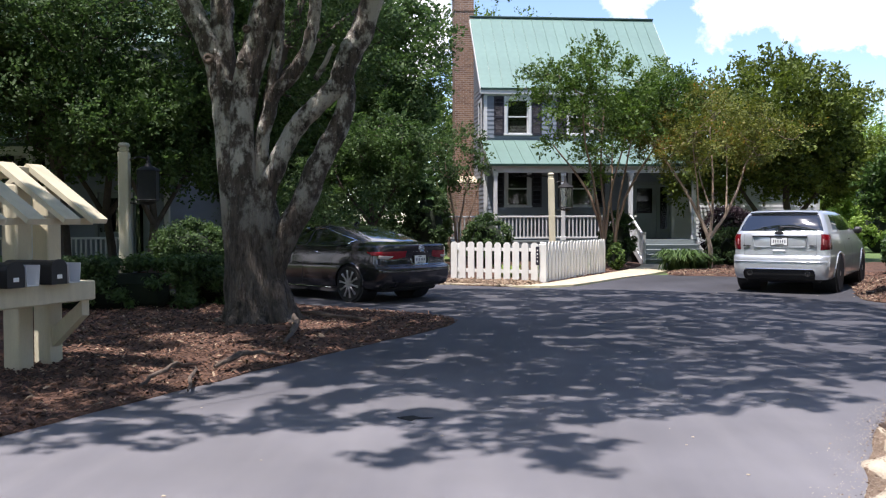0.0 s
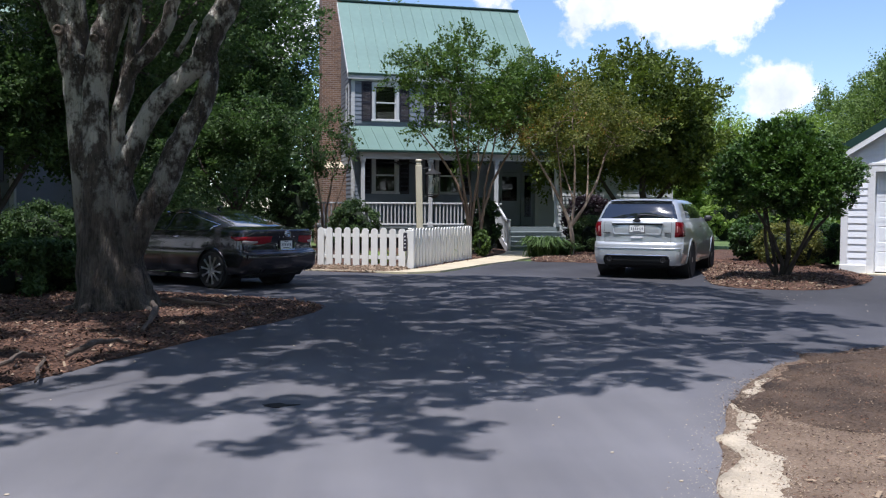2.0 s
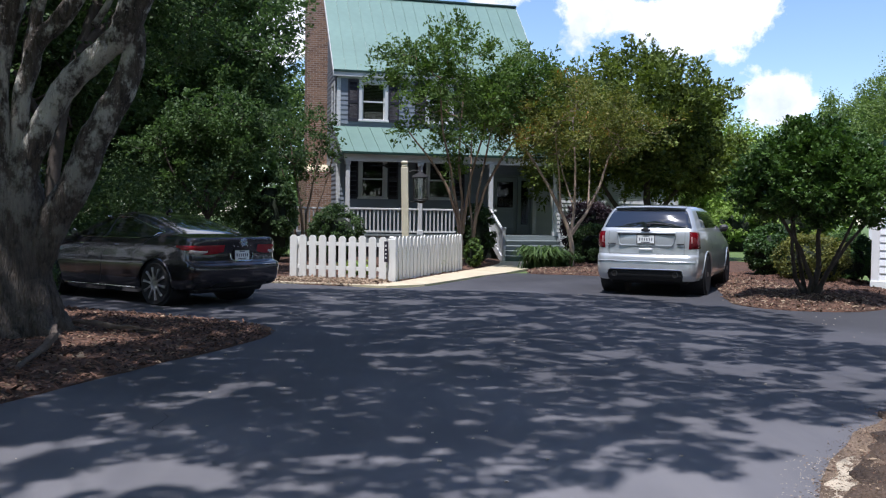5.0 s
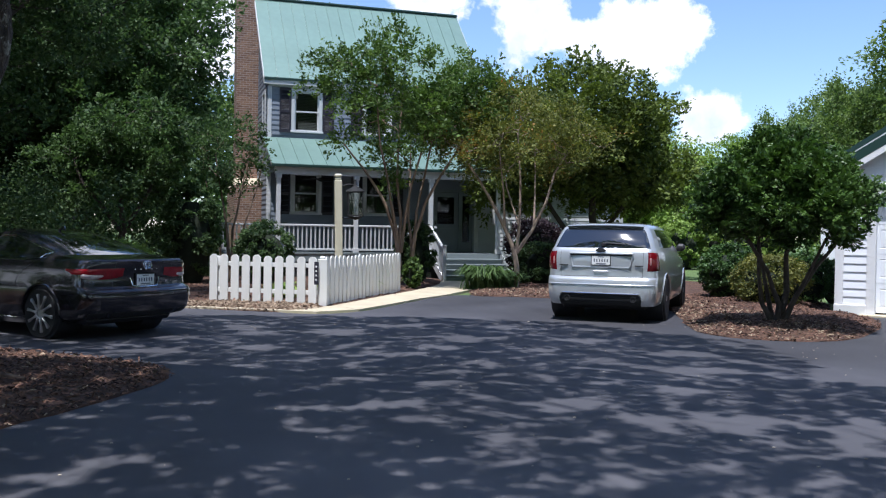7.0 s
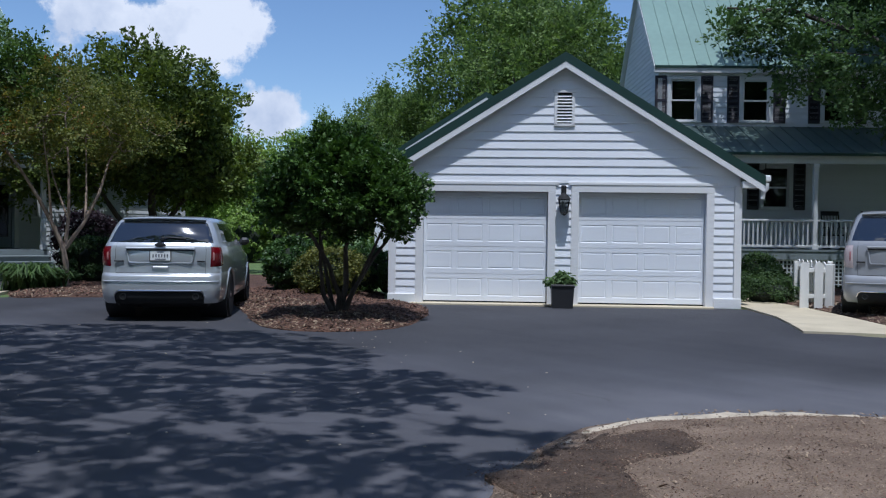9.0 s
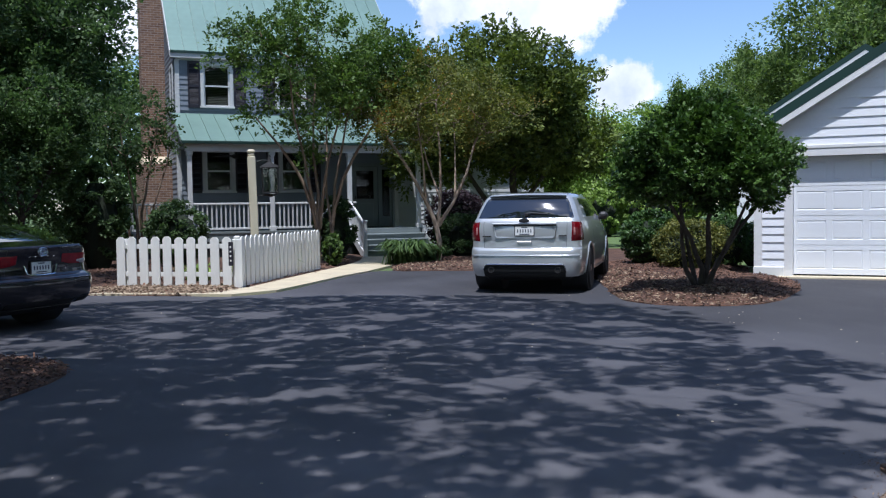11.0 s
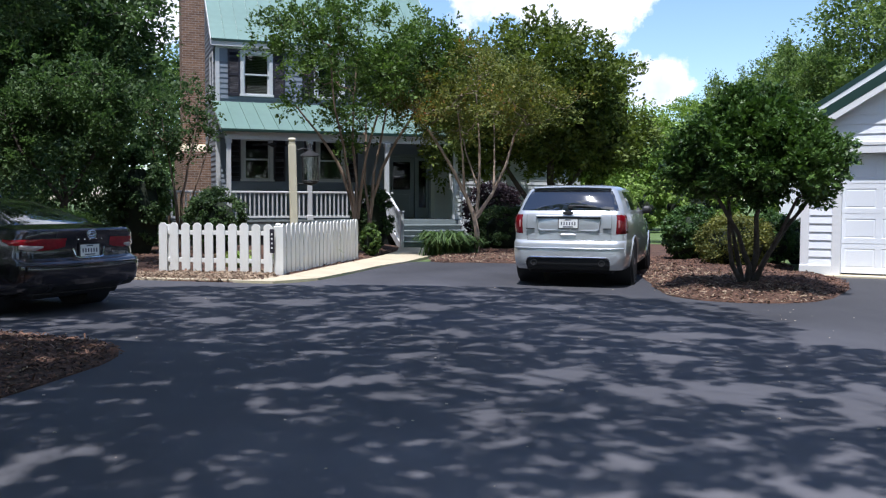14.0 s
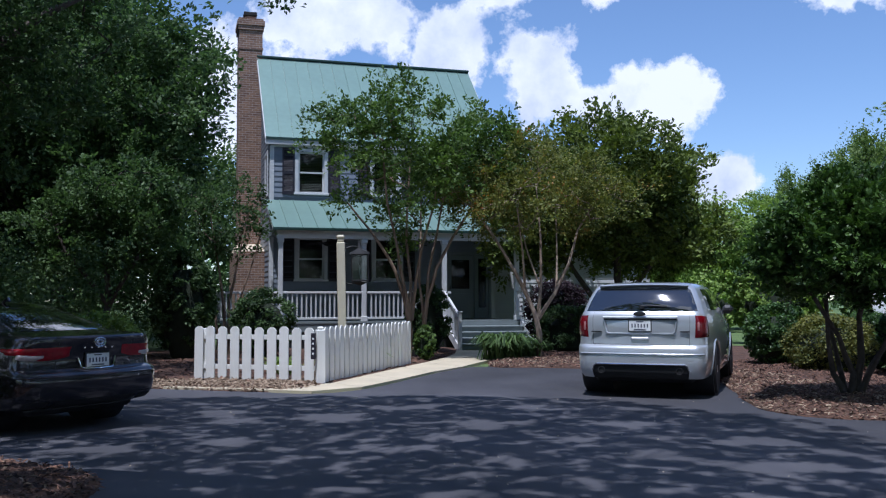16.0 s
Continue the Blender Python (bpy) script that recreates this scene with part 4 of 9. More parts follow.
cottage(HOUSE2, "white clapboard cottage with green metal roof and shaded porch", 8.6, 3.1, 6.28, 9.56, 2.3, 4.47, 3.46, 0.78,
        [0.76, 2.95, 5.4], [1.6, 3.6], 0, 0, [0.1, 3.9, 6.0, 8.5], "siding_pale", "roof_green", "roof_mottled", lap=0.16, left_win=False, trellis=True,
        rails=((0.17, -2.3, 3.83, -2.3), (3.97, -2.3, 5.93, -2.3), (6.07, -2.3, 8.4, -2.3)))
HOUSE3 = pose(-16.2, 24.4, 0, 0, 0, 0)
cottage(HOUSE3, "grey cottage with porch half hidden behind trees", 7.6, 3.1, 6.28, 9.56, 2.3, 4.3, 3.38, 0.22,
        [1.4, 3.8, 6.2], [1.4, 3.8], 6.3, 1.5, [0.1, 2.6, 5.0, 7.5], "siding_grey", "roof_green", "roof_green", left_win=False,
        rails=((0.17, -2.3, 2.5, -2.3), (2.7, -2.3, 5.0, -2.3), (5.1, -2.3, 7.4, -2.3)))


# ---- garage ----
def garage(m):
    g = thing("garage", m, "white clapboard double garage with green roof and closed doors", "garage")
    W, D, ze, za, deep = 6.77, 3.385, 2.62, 4.72, 7.0
    doors = [(0.65, 3.09), (3.69, 6.13)]
    zb, zt = 0.06, 2.22
    holes = [(a, b, -1, zt) for a, b in doors]
    wall = part("wall", wall_core(0, W, 0.0, ze, holes, 0.0, 0.16), "siding_white", g)
    clip = lambda z: (0.02, W - 0.02) if z < ze else (D * (z - ze) / (za - ze) + 0.02, W - D * (z - ze) / (za - ze) - 0.02)
    vent = (D - 0.2, D + 0.2, 3.5, 4.22)
    side = [(0, 0.12, -1, 2.4), (W - 0.12, W, -1, 2.4), (0.5, 3.24, -1, 2.4), (3.54, 6.28, -1, 2.4)]
    rows = lap_rows(0.0, W, 0.2, 2.36, 0.152, side, 0.0) + lap_rows(0.02, W - 0.02, 2.4, za - 0.12, 0.166, [vent], 0.0, clip)
    for vs, fs in rows:
        part("clapboard", MB().add(vs, fs), "siding_white", wall)
    part("gable", MB().add([(0, 0.002, ze), (W, 0.002, ze), (D, 0.002, za), (0, 0.16, ze), (W, 0.16, ze), (D, 0.16, za)], [(0, 1, 2), (3, 4, 5), (0, 1, 4, 3), (1, 2, 5, 4), (2, 0, 3, 5)]), "siding_white", g)
    for x in (-0.03, W - 0.11):
        part("corner_board", MB().box((x, -0.035, 0.18), (x + 0.14, 0.1, 2.37), 0.005), "trim_white", g)
    for x0, x1 in ((-0.04, 0.5), (3.24, 3.54), (6.28, W + 0.04)):
        part("base_board", MB().box((x0, -0.05, 0.0), (x1, 0.02, 0.2), 0.008), "trim_white", g)
    for x0, x1 in ((0.45, 3.3), (3.48, 6.33)):
        part("head_trim", MB().box((x0, -0.045, 2.36), (x1, 0.02, 2.42), 0.005), "trim_white", g)
    for a, b in doors:
        j = MB()
        j.box((a - 0.15, -0.035, 0.0), (a, 0.16, zt), 0.005).box((b, -0.035, 0.0), (b + 0.15, 0.16, zt), 0.005).box((a - 0.15, -0.035, zt), (b + 0.15, 0.16, 2.36), 0.005)
        part("door_jamb", j, "trim_white", g)
        d = MB()
        n, y = 4, 0.13
        hh = (zt - zb) / n
        door = part("garage_door", MB().box((a, y + 0.03, zb - 0.02), (b, y + 0.05, zt)), "door_white", g, "white panelled sectional door")
        for i in range(n):
            z0 = zb + hh * i
            s = MB()
            w = (b - a) / 4
            rec = [(a + w * k + 0.05, a + w * (k + 1) - 0.05, z0 + 0.1, z0 + hh - 0.09) for k in range(4)]
            # one pressed sheet: a rail grid whose four openings sink and rise again to raised fields
            xs = [a + 0.005] + [v for r in rec for v in r[:2]] + [b - 0.005]
            zs = [z0 + 0.004, z0 + 0.1, z0 + hh - 0.09, z0 + hh - 0.004]
            nx = len(xs)
            vs = [(x, y, z) for z in zs for x in xs]
            fs = [(r * nx + c, r * nx + c + 1, (r + 1) * nx + c + 1, (r + 1) * nx + c) for r in range(3) for c in range(nx - 1) if not (r == 1 and c % 2 == 1)]
            for c in range(1, nx - 1, 2):
                ring = [nx + c, nx + c + 1, 2 * nx + c + 1, 2 * nx + c]
                for q, dy in ((0.016, 0.008), (0.036, 0.002)):
                    o = len(vs)
                    x0, x1, c0, e0 = xs[c] + q, xs[c + 1] - q, zs[1] + q, zs[2] - q
                    vs += [(x0, y + dy, c0), (x1, y + dy, c0), (x1, y + dy, e0), (x0, y + dy, e0)]
                    nr = [o, o + 1, o + 2, o + 3]
                    fs += [(ring[k], ring[(k + 1) % 4], nr[(k + 1) % 4], nr[k]) for k in range(4)]
                    ring = nr
                fs.append(tuple(ring))
            rim = [0, nx - 1, 4 * nx - 1, 3 * nx]
            o = len(vs)
            vs += [(vs[k][0], y + 0.03, vs[k][2]) for k in rim]
            edge = [list(range(nx)), [nx * r + nx - 1 for r in range(4)], [3 * nx + c for c in range(nx - 1, -1, -1)], [nx * r for r in range(3, -1, -1)]]
            for k, line in enumerate(edge):
                fs.append(tuple(line) + (o + (k + 1) % 4, o + k))
            s.add(vs, fs)
            part("door_panel", s, "door_white", door)
        part("door_seal", MB().box((a, y + 0.01, zb - 0.05), (b, y + 0.04, zb), 0.008), "dark", door)
    part("side_wall", MB().box((0, 0.16, 0), (0.16, deep, ze)), "siding_white", g)
    part("side_wall", MB().box((W - 0.16, 0.16, 0), (W, deep, ze)), "siding_white", g)
    part("side_wall", MB().box((0.16, deep - 0.16, 0), (W - 0.16, deep, ze)), "siding_white", g)
    ov, of = 0.42, 0.2
    k = (za - ze) / D
    for s in (0, 1):
        X = (lambda x: x) if s == 0 else (lambda x: W - x)
        r = MB()
        e0, e1 = (-ov, ze - ov * k + 0.11), (D, za + 0.11)
        dn = 0.1
        r.add([(X(e0[0]), -of, e0[1] - dn), (X(e1[0]), -of, e1[1] - dn), (X(e1[0]), -of, e1[1] + 0.085), (X(e0[0]), -of, e0[1] + 0.085), (X(e0[0]), deep + of, e0[1]), (X(e1[0]), deep + of, e1[1]), (X(e1[0]), deep + of, e1[1] + 0.085), (X(e0[0]), deep + of, e0[1] + 0.085)],
              [(0, 1, 2, 3), (4, 5, 6, 7), (0, 1, 5, 4), (1, 2, 6, 5), (2, 3, 7, 6), (3, 0, 4, 7)])
        part("roof", r, "roof_dark", g, "dark green metal roof slope")
        for y0, y1, a, b, nm in ((-of + 0.005, -of + 0.03, -0.22, -0.1, "rake_board"), (-of + 0.03, -0.03, -0.03, -0.0, "soffit"), (-0.05, -0.028, -0.14, 0.0, "rake_trim")):
            r = MB()
            e = (e0[0] + 0.02, e0[1])
            r.add([(X(e[0]), y0, e[1] + a), (X(e1[0]), y0, e1[1] + a), (X(e1[0]), y0, e1[1] + b), (X(e[0]), y0, e[1] + b), (X(e[0]), y1, e[1] + a), (X(e1[0]), y1, e1[1] + a), (X(e1[0]), y1, e1[1] + b), (X(e[0]), y1, e[1] + b)],
                  [(0, 1, 2, 3), (4, 5, 6, 7), (0, 1, 5, 4), (1, 2, 6, 5), (2, 3, 7, 6), (3, 0, 4, 7)])
            part(nm, r, "trim_white", g)
        r = MB()
        r.box((X(-ov + 0.02), -of + 0.03, e0[1] - 0.14), (X(0.0), 0.1, e0[1] - 0.02), 0.004)
        part("eave_return", r, "trim_white", g)
        part("gutter", MB().box((X(-ov - 0.1), -of, e0[1] - 0.02), (X(-ov + 0.01), deep + of, e0[1] + 0.1), 0.02), "trim_white", g)
    # louvred vent
    v = MB()
    a, b, c, e = vent
    v.box((a, -0.05, c), (a + 0.06, 0.0, e), 0.004).box((b - 0.06, -0.05, c), (b, 0.0, e), 0.004).box((a - 0.02, -0.06, e - 0.07), (b + 0.02, 0.0, e), 0.004).box((a, -0.05, c), (b, 0.0, c + 0.05), 0.004)
    vf = part("gable_vent", v, "trim_white", g, "white louvred attic vent")
    # near-black sheet in place of the shade behind the slats
    part("backing", MB().box((a + 0.05, -0.012, c + 0.04), (b - 0.05, -0.004, e - 0.06)), "dark", vf)
    for i in range(9):
        z = c + 0.075 + i * (e - c - 0.17) / 9
        part("slat", MB().add([(a + 0.06, -0.05, z), (b - 0.06, -0.05, z), (b - 0.06, -0.012, z + 0.035), (a + 0.06, -0.012, z + 0.035), (a + 0.06, -0.05, z + 0.008), (b - 0.06, -0.05, z + 0.008), (b - 0.06, -0.012, z + 0.043), (a + 0.06, -0.012, z + 0.043)],
                              [(0, 1, 2, 3), (4, 5, 6, 7), (0, 1, 5, 4), (1, 2, 6, 5), (2, 3, 7, 6), (3, 0, 4, 7)]), "trim_white", vf)
    part("apron", MB().box((0.4, -0.2, -0.04), (W - 0.5, 0.2, 0.035), 0.01), "concrete", g)
    return g


GARAGE = pose(10.87, 19.46, 0, 0, 0, -39.67)
garage(GARAGE)


def back_garage(m):
    """The neighbouring garage behind, of which the roof shows over the first."""
    g = thing("garage", m, "white clapboard garage standing behind the first, green roof", "garage")
    W, D, ze, za, deep, of = 6.4, 3.2, 3.15, 5.2, 6.0, 0.3
    part("wall", MB().box((0, 0, 0), (W, 0.16, ze)).add([(0, 0.0, ze), (W, 0.0, ze), (D, 0.0, za), (0, 0.16, ze), (W, 0.16, ze), (D, 0.16, za)], [(0, 1, 2), (3, 4, 5), (0, 1, 4, 3), (1, 2, 5, 4), (2, 0, 3, 5)]), "siding_white", g)
    for x in (0, W - 0.16):
        part("side_wall", MB().box((x, 0.16, 0), (x + 0.16, deep, ze)), "siding_white", g)
    k = (za - ze) / D
    for s in (0, 1):
        X = (lambda x: x) if s == 0 else (lambda x: W - x)
        for y0, y1, a, b, nm, mat in ((-of, deep, 0.08, 0.24, "roof", "roof_dark"), (-of + 0.006, -of + 0.03, -0.12, 0.08, "rake_board", "trim_white")):
            e = (-0.4, ze - 0.4 * k)
            part(nm, MB().add([(X(x), y, z + d) for y in (y0, y1) for d in (a, b) for x, z in (e, (D, za))], [(0, 1, 3, 2), (4, 5, 7, 6), (0, 1, 5, 4), (2, 3, 7, 6), (0, 2, 6, 4), (1, 3, 7, 5)]), mat, g)
    return g


back_garage(GARAGE @ pose(3.385 - 1.68 - 3.2, 8.3, 0))
for m, z in ((GARAGE @ pose(7.2, -0.16, 0), 2.3),):
    ds = thing("downspout", m, "short white downspout elbow under the garage gutter", "downspout")
    part("pipe", MB().tube([(0.02, 0, 2.42), (0.02, 0.0, 2.32), (-0.03, 0.03, 2.26), (-0.05, 0.04, 2.12)], 0.045, 8), "trim_white", ds)


def lantern(m, name, label, s=1.0, hang=False, wall=True, pane="glass"):
    """A four-sided tapered glass lantern with a dark metal frame."""
    t = thing(name, m, label, "lamp")
    fr = MB()
    r0, r1, h = (0.075 * s if wall else 0.118 * s), 0.12 * s, (0.3 if wall else 0.4) * s
    c0 = [(-r0, -r0), (r0, -r0), (r0, r0), (-r0, r0)]
    c1 = [(-r1, -r1), (r1, -r1), (r1, r1), (-r1, r1)]
    for a, b in zip(c0, c1):
        fr.tube([(*a, 0), (*b, h)], 0.009 * s, 6)
    for cs, z in ((c0, 0), (c1, h)):
        for i in range(4):
            fr.tube([(*cs[i - 1], z), (*cs[i], z)], 0.011 * s, 6)
    part("frame", fr, "dark", t)
    gl = MB()
    for i in range(4):
        gl.add([(*c0[i - 1], 0), (*c0[i], 0), (*c1[i], h), (*c1[i - 1], h)], [(0, 1, 2, 3)])
    p = part("pane", gl, pane, t)
    p.visible_shadow = False
    part("cap", MB().lathe([(r1 * 1.35, h), (r1 * 1.2, h + 0.03 * s), (r1 * 0.5, h + (0.12 if wall else 0.07) * s), (0.03 * s, h + (0.14 if wall else 0.1) * s), (0.02 * s, h + 0.2 * s), (0.004, h + 0.21 * s)], 12), "dark", t)
    part("bulb", MB().lathe([(0.012, 0.03 * s), (0.015, 0.14 * s), (0.02, 0.17 * s), (0.012, 0.21 * s), (0.002, 0.24 * s)], 10), "trim_white", t)
    part("base", MB().lathe([(r0, -0.02 * s), (r0 * 0.6, -0.05 * s), (0.01, -0.07 * s)], 10), "dark", t)
    if wall:
        part("arm", MB().tube([(0, 0, h + 0.19 * s), (0, 0, h + 0.27 * s), (0, 0.07, h + 0.32 * s), (0, 0.14, h + 0.24 * s)], 0.012, 8).box((-0.05, 0.13, h + 0.05), (0.05, 0.15, h + 0.3 * s + 0.02), 0.008), "dark", t)
    return t


lantern(GARAGE @ pose(3.39, -0.17, 1.82), "wall_lantern", "dark metal glass lantern fixed to the garage pier", 0.85)


# ---- picket fence ----
def picket_fence(p_left, p_corner, p_right):
    f = thing("picket_fence", pose(*p_corner, 0), "white painted wooden picket fence with rounded tops", "fence")
    w, h = 0.165, 0.93
    prof = [(-w / 2, 0.03), (w / 2, 0.03), (w / 2, h - 0.05), (w / 2 - 0.035, h - 0.012), (w / 2 - 0.055, h), (-w / 2 + 0.055, h), (-w / 2 + 0.035, h - 0.012), (-w / 2, h - 0.05)]
    mb = MB()
    c = len(prof)
    mb.add([(x, -0.011, z) for x, z in prof] + [(x, 0.011, z) for x, z in prof], [tuple(range(c)), tuple(range(c, 2 * c))] + [(i, (i + 1) % c, (i + 1) % c + c, i + c) for i in range(c)])
    me = mb.mesh("picket", "fence_white")
    rng = random.Random(4)
    for (bx, by), pitch in ((p_left, 0.228), (p_right, 0.222)):
        dx, dy = bx - p_corner[0], by - p_corner[1]
        L = math.hypot(dx, dy)
        a = math.degrees(math.atan2(dy, dx))
        side = -1 if bx > p_corner[0] else 1
        k = round(L / pitch)
        for i in range(1, k + 1):
            d = L * i / k - 0.05
            part("picket", me, None, f, at=pose(dx / L * d, dy / L * d, rng.uniform(-0.012, 0.012), rng.uniform(-0.6, 0.6), rng.uniform(-0.5, 0.5), a) @ Matrix.Translation((0, side * 0.032, 0)))
        for z in (0.22, 0.72):
            part("fence_rail", MB().box((0.02, -0.02, z), (L, 0.02, z + 0.08), 0.005), "fence_white", f, at=pose(0, 0, 0, 0, 0, a))
        part("fence_post", MB().box((-0.045, -0.045, -0.2), (0.045, 0.045, 0.9), 0.006), "fence_white", f, at=pose(dx / L * (L - 0.12), dy / L * (L - 0.12), 0, 0, 0, a) @ Matrix.Translation((0, -side * 0.05, 0)))
    part("corner_post", MB().box((-0.075, -0.075, -0.2), (0.075, 0.075, h - 0.04), 0.012).box((-0.05, -0.05, h - 0.04), (0.05, 0.05, h + 0.01), 0.02), "fence_white", f, at=pose(0, 0, 0, 0, 0, 12))
    return f


FENCE_L, FENCE_C, FENCE_R = (-0.66, 21.75), (1.42, 20.75), (3.25, 24.95)
picket_fence(FENCE_L, FENCE_C, FENCE_R)


# ---- trees and shrubs ----
def leaves(rng, clumps, count, size, mat, name="crown", shell=0.55, flat=0.75, droop=0.0):
    """One mesh of many small leaves, gathered in clumps (x, y, z, radius)."""
    cl = np.array(clumps, float)
    wgt = cl[:, 3] ** 2
    idx = rng.choice(len(cl), count, p=wgt / wgt.sum())
    d = rng.normal(size=(count, 3))
    d /= np.linalg.norm(d, axis=1)[:, None]
    r = cl[idx, 3] * (shell + (1 - shell) * rng.random(count)) * (0.75 + 0.5 * rng.random(count))
    c = cl[idx, :3] + d * r[:, None] * np.array([1, 1, flat])
    nrm = d * 0.7 + rng.normal(size=(count, 3)) * 0.55 + np.array([0, 0, 0.55])
    nrm /= np.linalg.norm(nrm, axis=1)[:, None]
    ax = rng.normal(size=(count, 3)) + d * 0.6 - np.array([0, 0, droop])
    ax -= nrm * (ax * nrm).sum(1)[:, None]
    ax /= np.linalg.norm(ax, axis=1)[:, None]
    sd = np.cross(nrm, ax)
    L = size * (0.65 + 0.7 * rng.random(count))[:, None]
    w = L * 0.28
    v = np.stack([c - ax * L * 0.5, c - sd * w + nrm * w * 0.25, c + ax * L * 0.5, c + sd * w + nrm * w * 0.25], 1).reshape(-1, 3)
    me = bpy.data.meshes.new(name)
    me.vertices.add(4 * count)
    me.vertices.foreach_set("co", v.ravel())
    me.loops.add(4 * count)
    me.loops.foreach_set("vertex_index", np.arange(4 * count))
    me.polygons.add(count)
    me.polygons.foreach_set("loop_start", np.arange(0, 4 * count, 4))
    me.update()
    me.validate()
    me.materials.append(MAT[mat])
    return me


def leaf_mesh(name, c, ax, nrm, size, mat, rng):
    """One mesh of pointed leaves from centres, axes and normals (arrays)."""
    count = len(c)
    nrm /= np.linalg.norm(nrm, axis=1)[:, None]
    ax -= nrm * (ax * nrm).sum(1)[:, None]
    ax /= np.linalg.norm(ax, axis=1)[:, None] + 1e-9
    sd = np.cross(nrm, ax)
    L = size * (0.65 + 0.7 * rng.random(count))[:, None]
    w = L * 0.28
    v = np.stack([c - ax * L * 0.5, c - sd * w + nrm * w * 0.25, c + ax * L * 0.5, c + sd * w + nrm * w * 0.25], 1).reshape(-1, 3)
    me = bpy.data.meshes.new(name)
    me.vertices.add(4 * count)
    me.vertices.foreach_set("co", v.ravel())
    me.loops.add(4 * count)
    me.loops.foreach_set("vertex_index", np.arange(4 * count))
    me.polygons.add(count)
    me.polygons.foreach_set("loop_start", np.arange(0, 4 * count, 4))
    me.update()
    me.validate()
    me.materials.append(MAT[mat])
    return me


def sprays(rng, base, dirs, lengths, n, size, mat, name="crown", width=0.5, rise=0.9, messy=0.5):
    """Leaves set along flat twigs: n to a twig that starts at base and runs along dirs for its length."""
    S = len(base)
    dirs = dirs / (np.linalg.norm(dirs, axis=1)[:, None] + 1e-9)
    up = np.array([0, 0, rise]) + rng.normal(size=(S, 3)) * messy
    side = np.cross(dirs, up)
    side /= np.linalg.norm(side, axis=1)[:, None] + 1e-9
    nor = np.cross(side, dirs)
    i = np.repeat(np.arange(S), n)
    m = S * n
    t = 0.05 + 0.95 * rng.random(m)
    q = rng.uniform(-1, 1, m) * width * (1.05 - 0.6 * t)
    ln = lengths[i][:, None]
    c = base[i] + dirs[i] * ln * t[:, None] + side[i] * ln * q[:, None] + nor[i] * ln * (rng.normal(size=m) * 0.07 - 0.16 * t * t)[:, None]
    ax = dirs[i] * 0.7 + side[i] * np.sign(q)[:, None] * 0.7 + rng.normal(size=(m, 3)) * 0.35
    nrm = nor[i] + rng.normal(size=(m, 3)) * 0.45
    return leaf_mesh(name, c, ax, nrm, size, mat, rng)


def crown_clumps(rng, ells, n, rmin, rmax, hollow=0.45):
    """Clump centres spread through ellipsoids (cx, cy, cz, rx, ry, rz), thinner inside, with an uneven outline."""
    out = []
    vol = np.array([e[3] * e[4] * e[5] for e in ells]) ** (2 / 3)
    for k in rng.choice(len(ells), n, p=vol / vol.sum()):
        cx, cy, cz, rx, ry, rz = ells[k]
        d = rng.normal(size=3)
        d /= np.linalg.norm(d)
        r = hollow + (1 - hollow) * rng.random() ** 0.6
        r *= 0.88 + 0.2 * rng.random()
        out.append((cx + d[0] * rx * r, cy + d[1] * ry * r, cz + d[2] * rz * r, rng.uniform(rmin, rmax)))
    return out


def wander(rng, a, b, n=6, amp=0.1):
    a, b = np.array(a, float), np.array(b, float)
    L = np.linalg.norm(b - a)
    pts = []
    for i in range(n + 1):
        t = i / n
        p = a + (b - a) * t
        p[2] += 0.12 * L * math.sin(math.pi * t) * (0.5 if b[2] > a[2] else 0)
        if 0 < i < n:
            p += rng.normal(size=3) * amp * L / n
        pts.append(tuple(p))
    return pts


def grow(name, at, label, stems, ells, n_clumps, rmin, rmax, count, leaf, leaf_mat, bark, seed, category="tree", twigs=40, hollow=0.45, kind="", flat=0.75, stem_seg=9, extra=None):
    """A tree or tall shrub: tapered stems, branches out to the clumps, and a crown of many small leaves. All points from its foot."""
    rng = np.random.default_rng(seed)
    pr = random.Random(seed)
    t = thing(name, pose(*at), label, category, kind=kind)
    wood = MB()
    tips = []
    for pts, r0, r1 in stems:
        m = len(pts)
        rad = [r0 + (r1 - r0) * (i / (m - 1)) ** 0.8 for i in range(m)]
        wood.tube(pts, rad, stem_seg, wob=0.06, rng=pr)
        for i, p in enumerate(pts):
            if i >= m // 2:
                tips.append((np.array(p, float), rad[i]))
    cl = crown_clumps(rng, ells, n_clumps, rmin, rmax, hollow)
    if extra:
        cl += extra
    for k in rng.permutation(len(cl))[:twigs]:
        c = np.array(cl[k][:3])
        best = min(tips, key=lambda q: np.linalg.norm(q[0] - c) + max(0, q[0][2] - c[2]))
        if np.linalg.norm(best[0] - c) < 0.15:
            continue
        L = np.linalg.norm(best[0] - c)
        ra = min(best[1] * 0.6, 0.012 + 0.012 * L)
        pts = wander(rng, best[0], c, 5, 0.35)
        wood.tube(pts, [ra * (1 - 0.75 * i / 5) for i in range(6)], 5, cap=False)
    part("trunk", wood, bark, t)
    part("crown", leaves(rng, cl, count, leaf, leaf_mat, flat=flat), None, t)
    return t


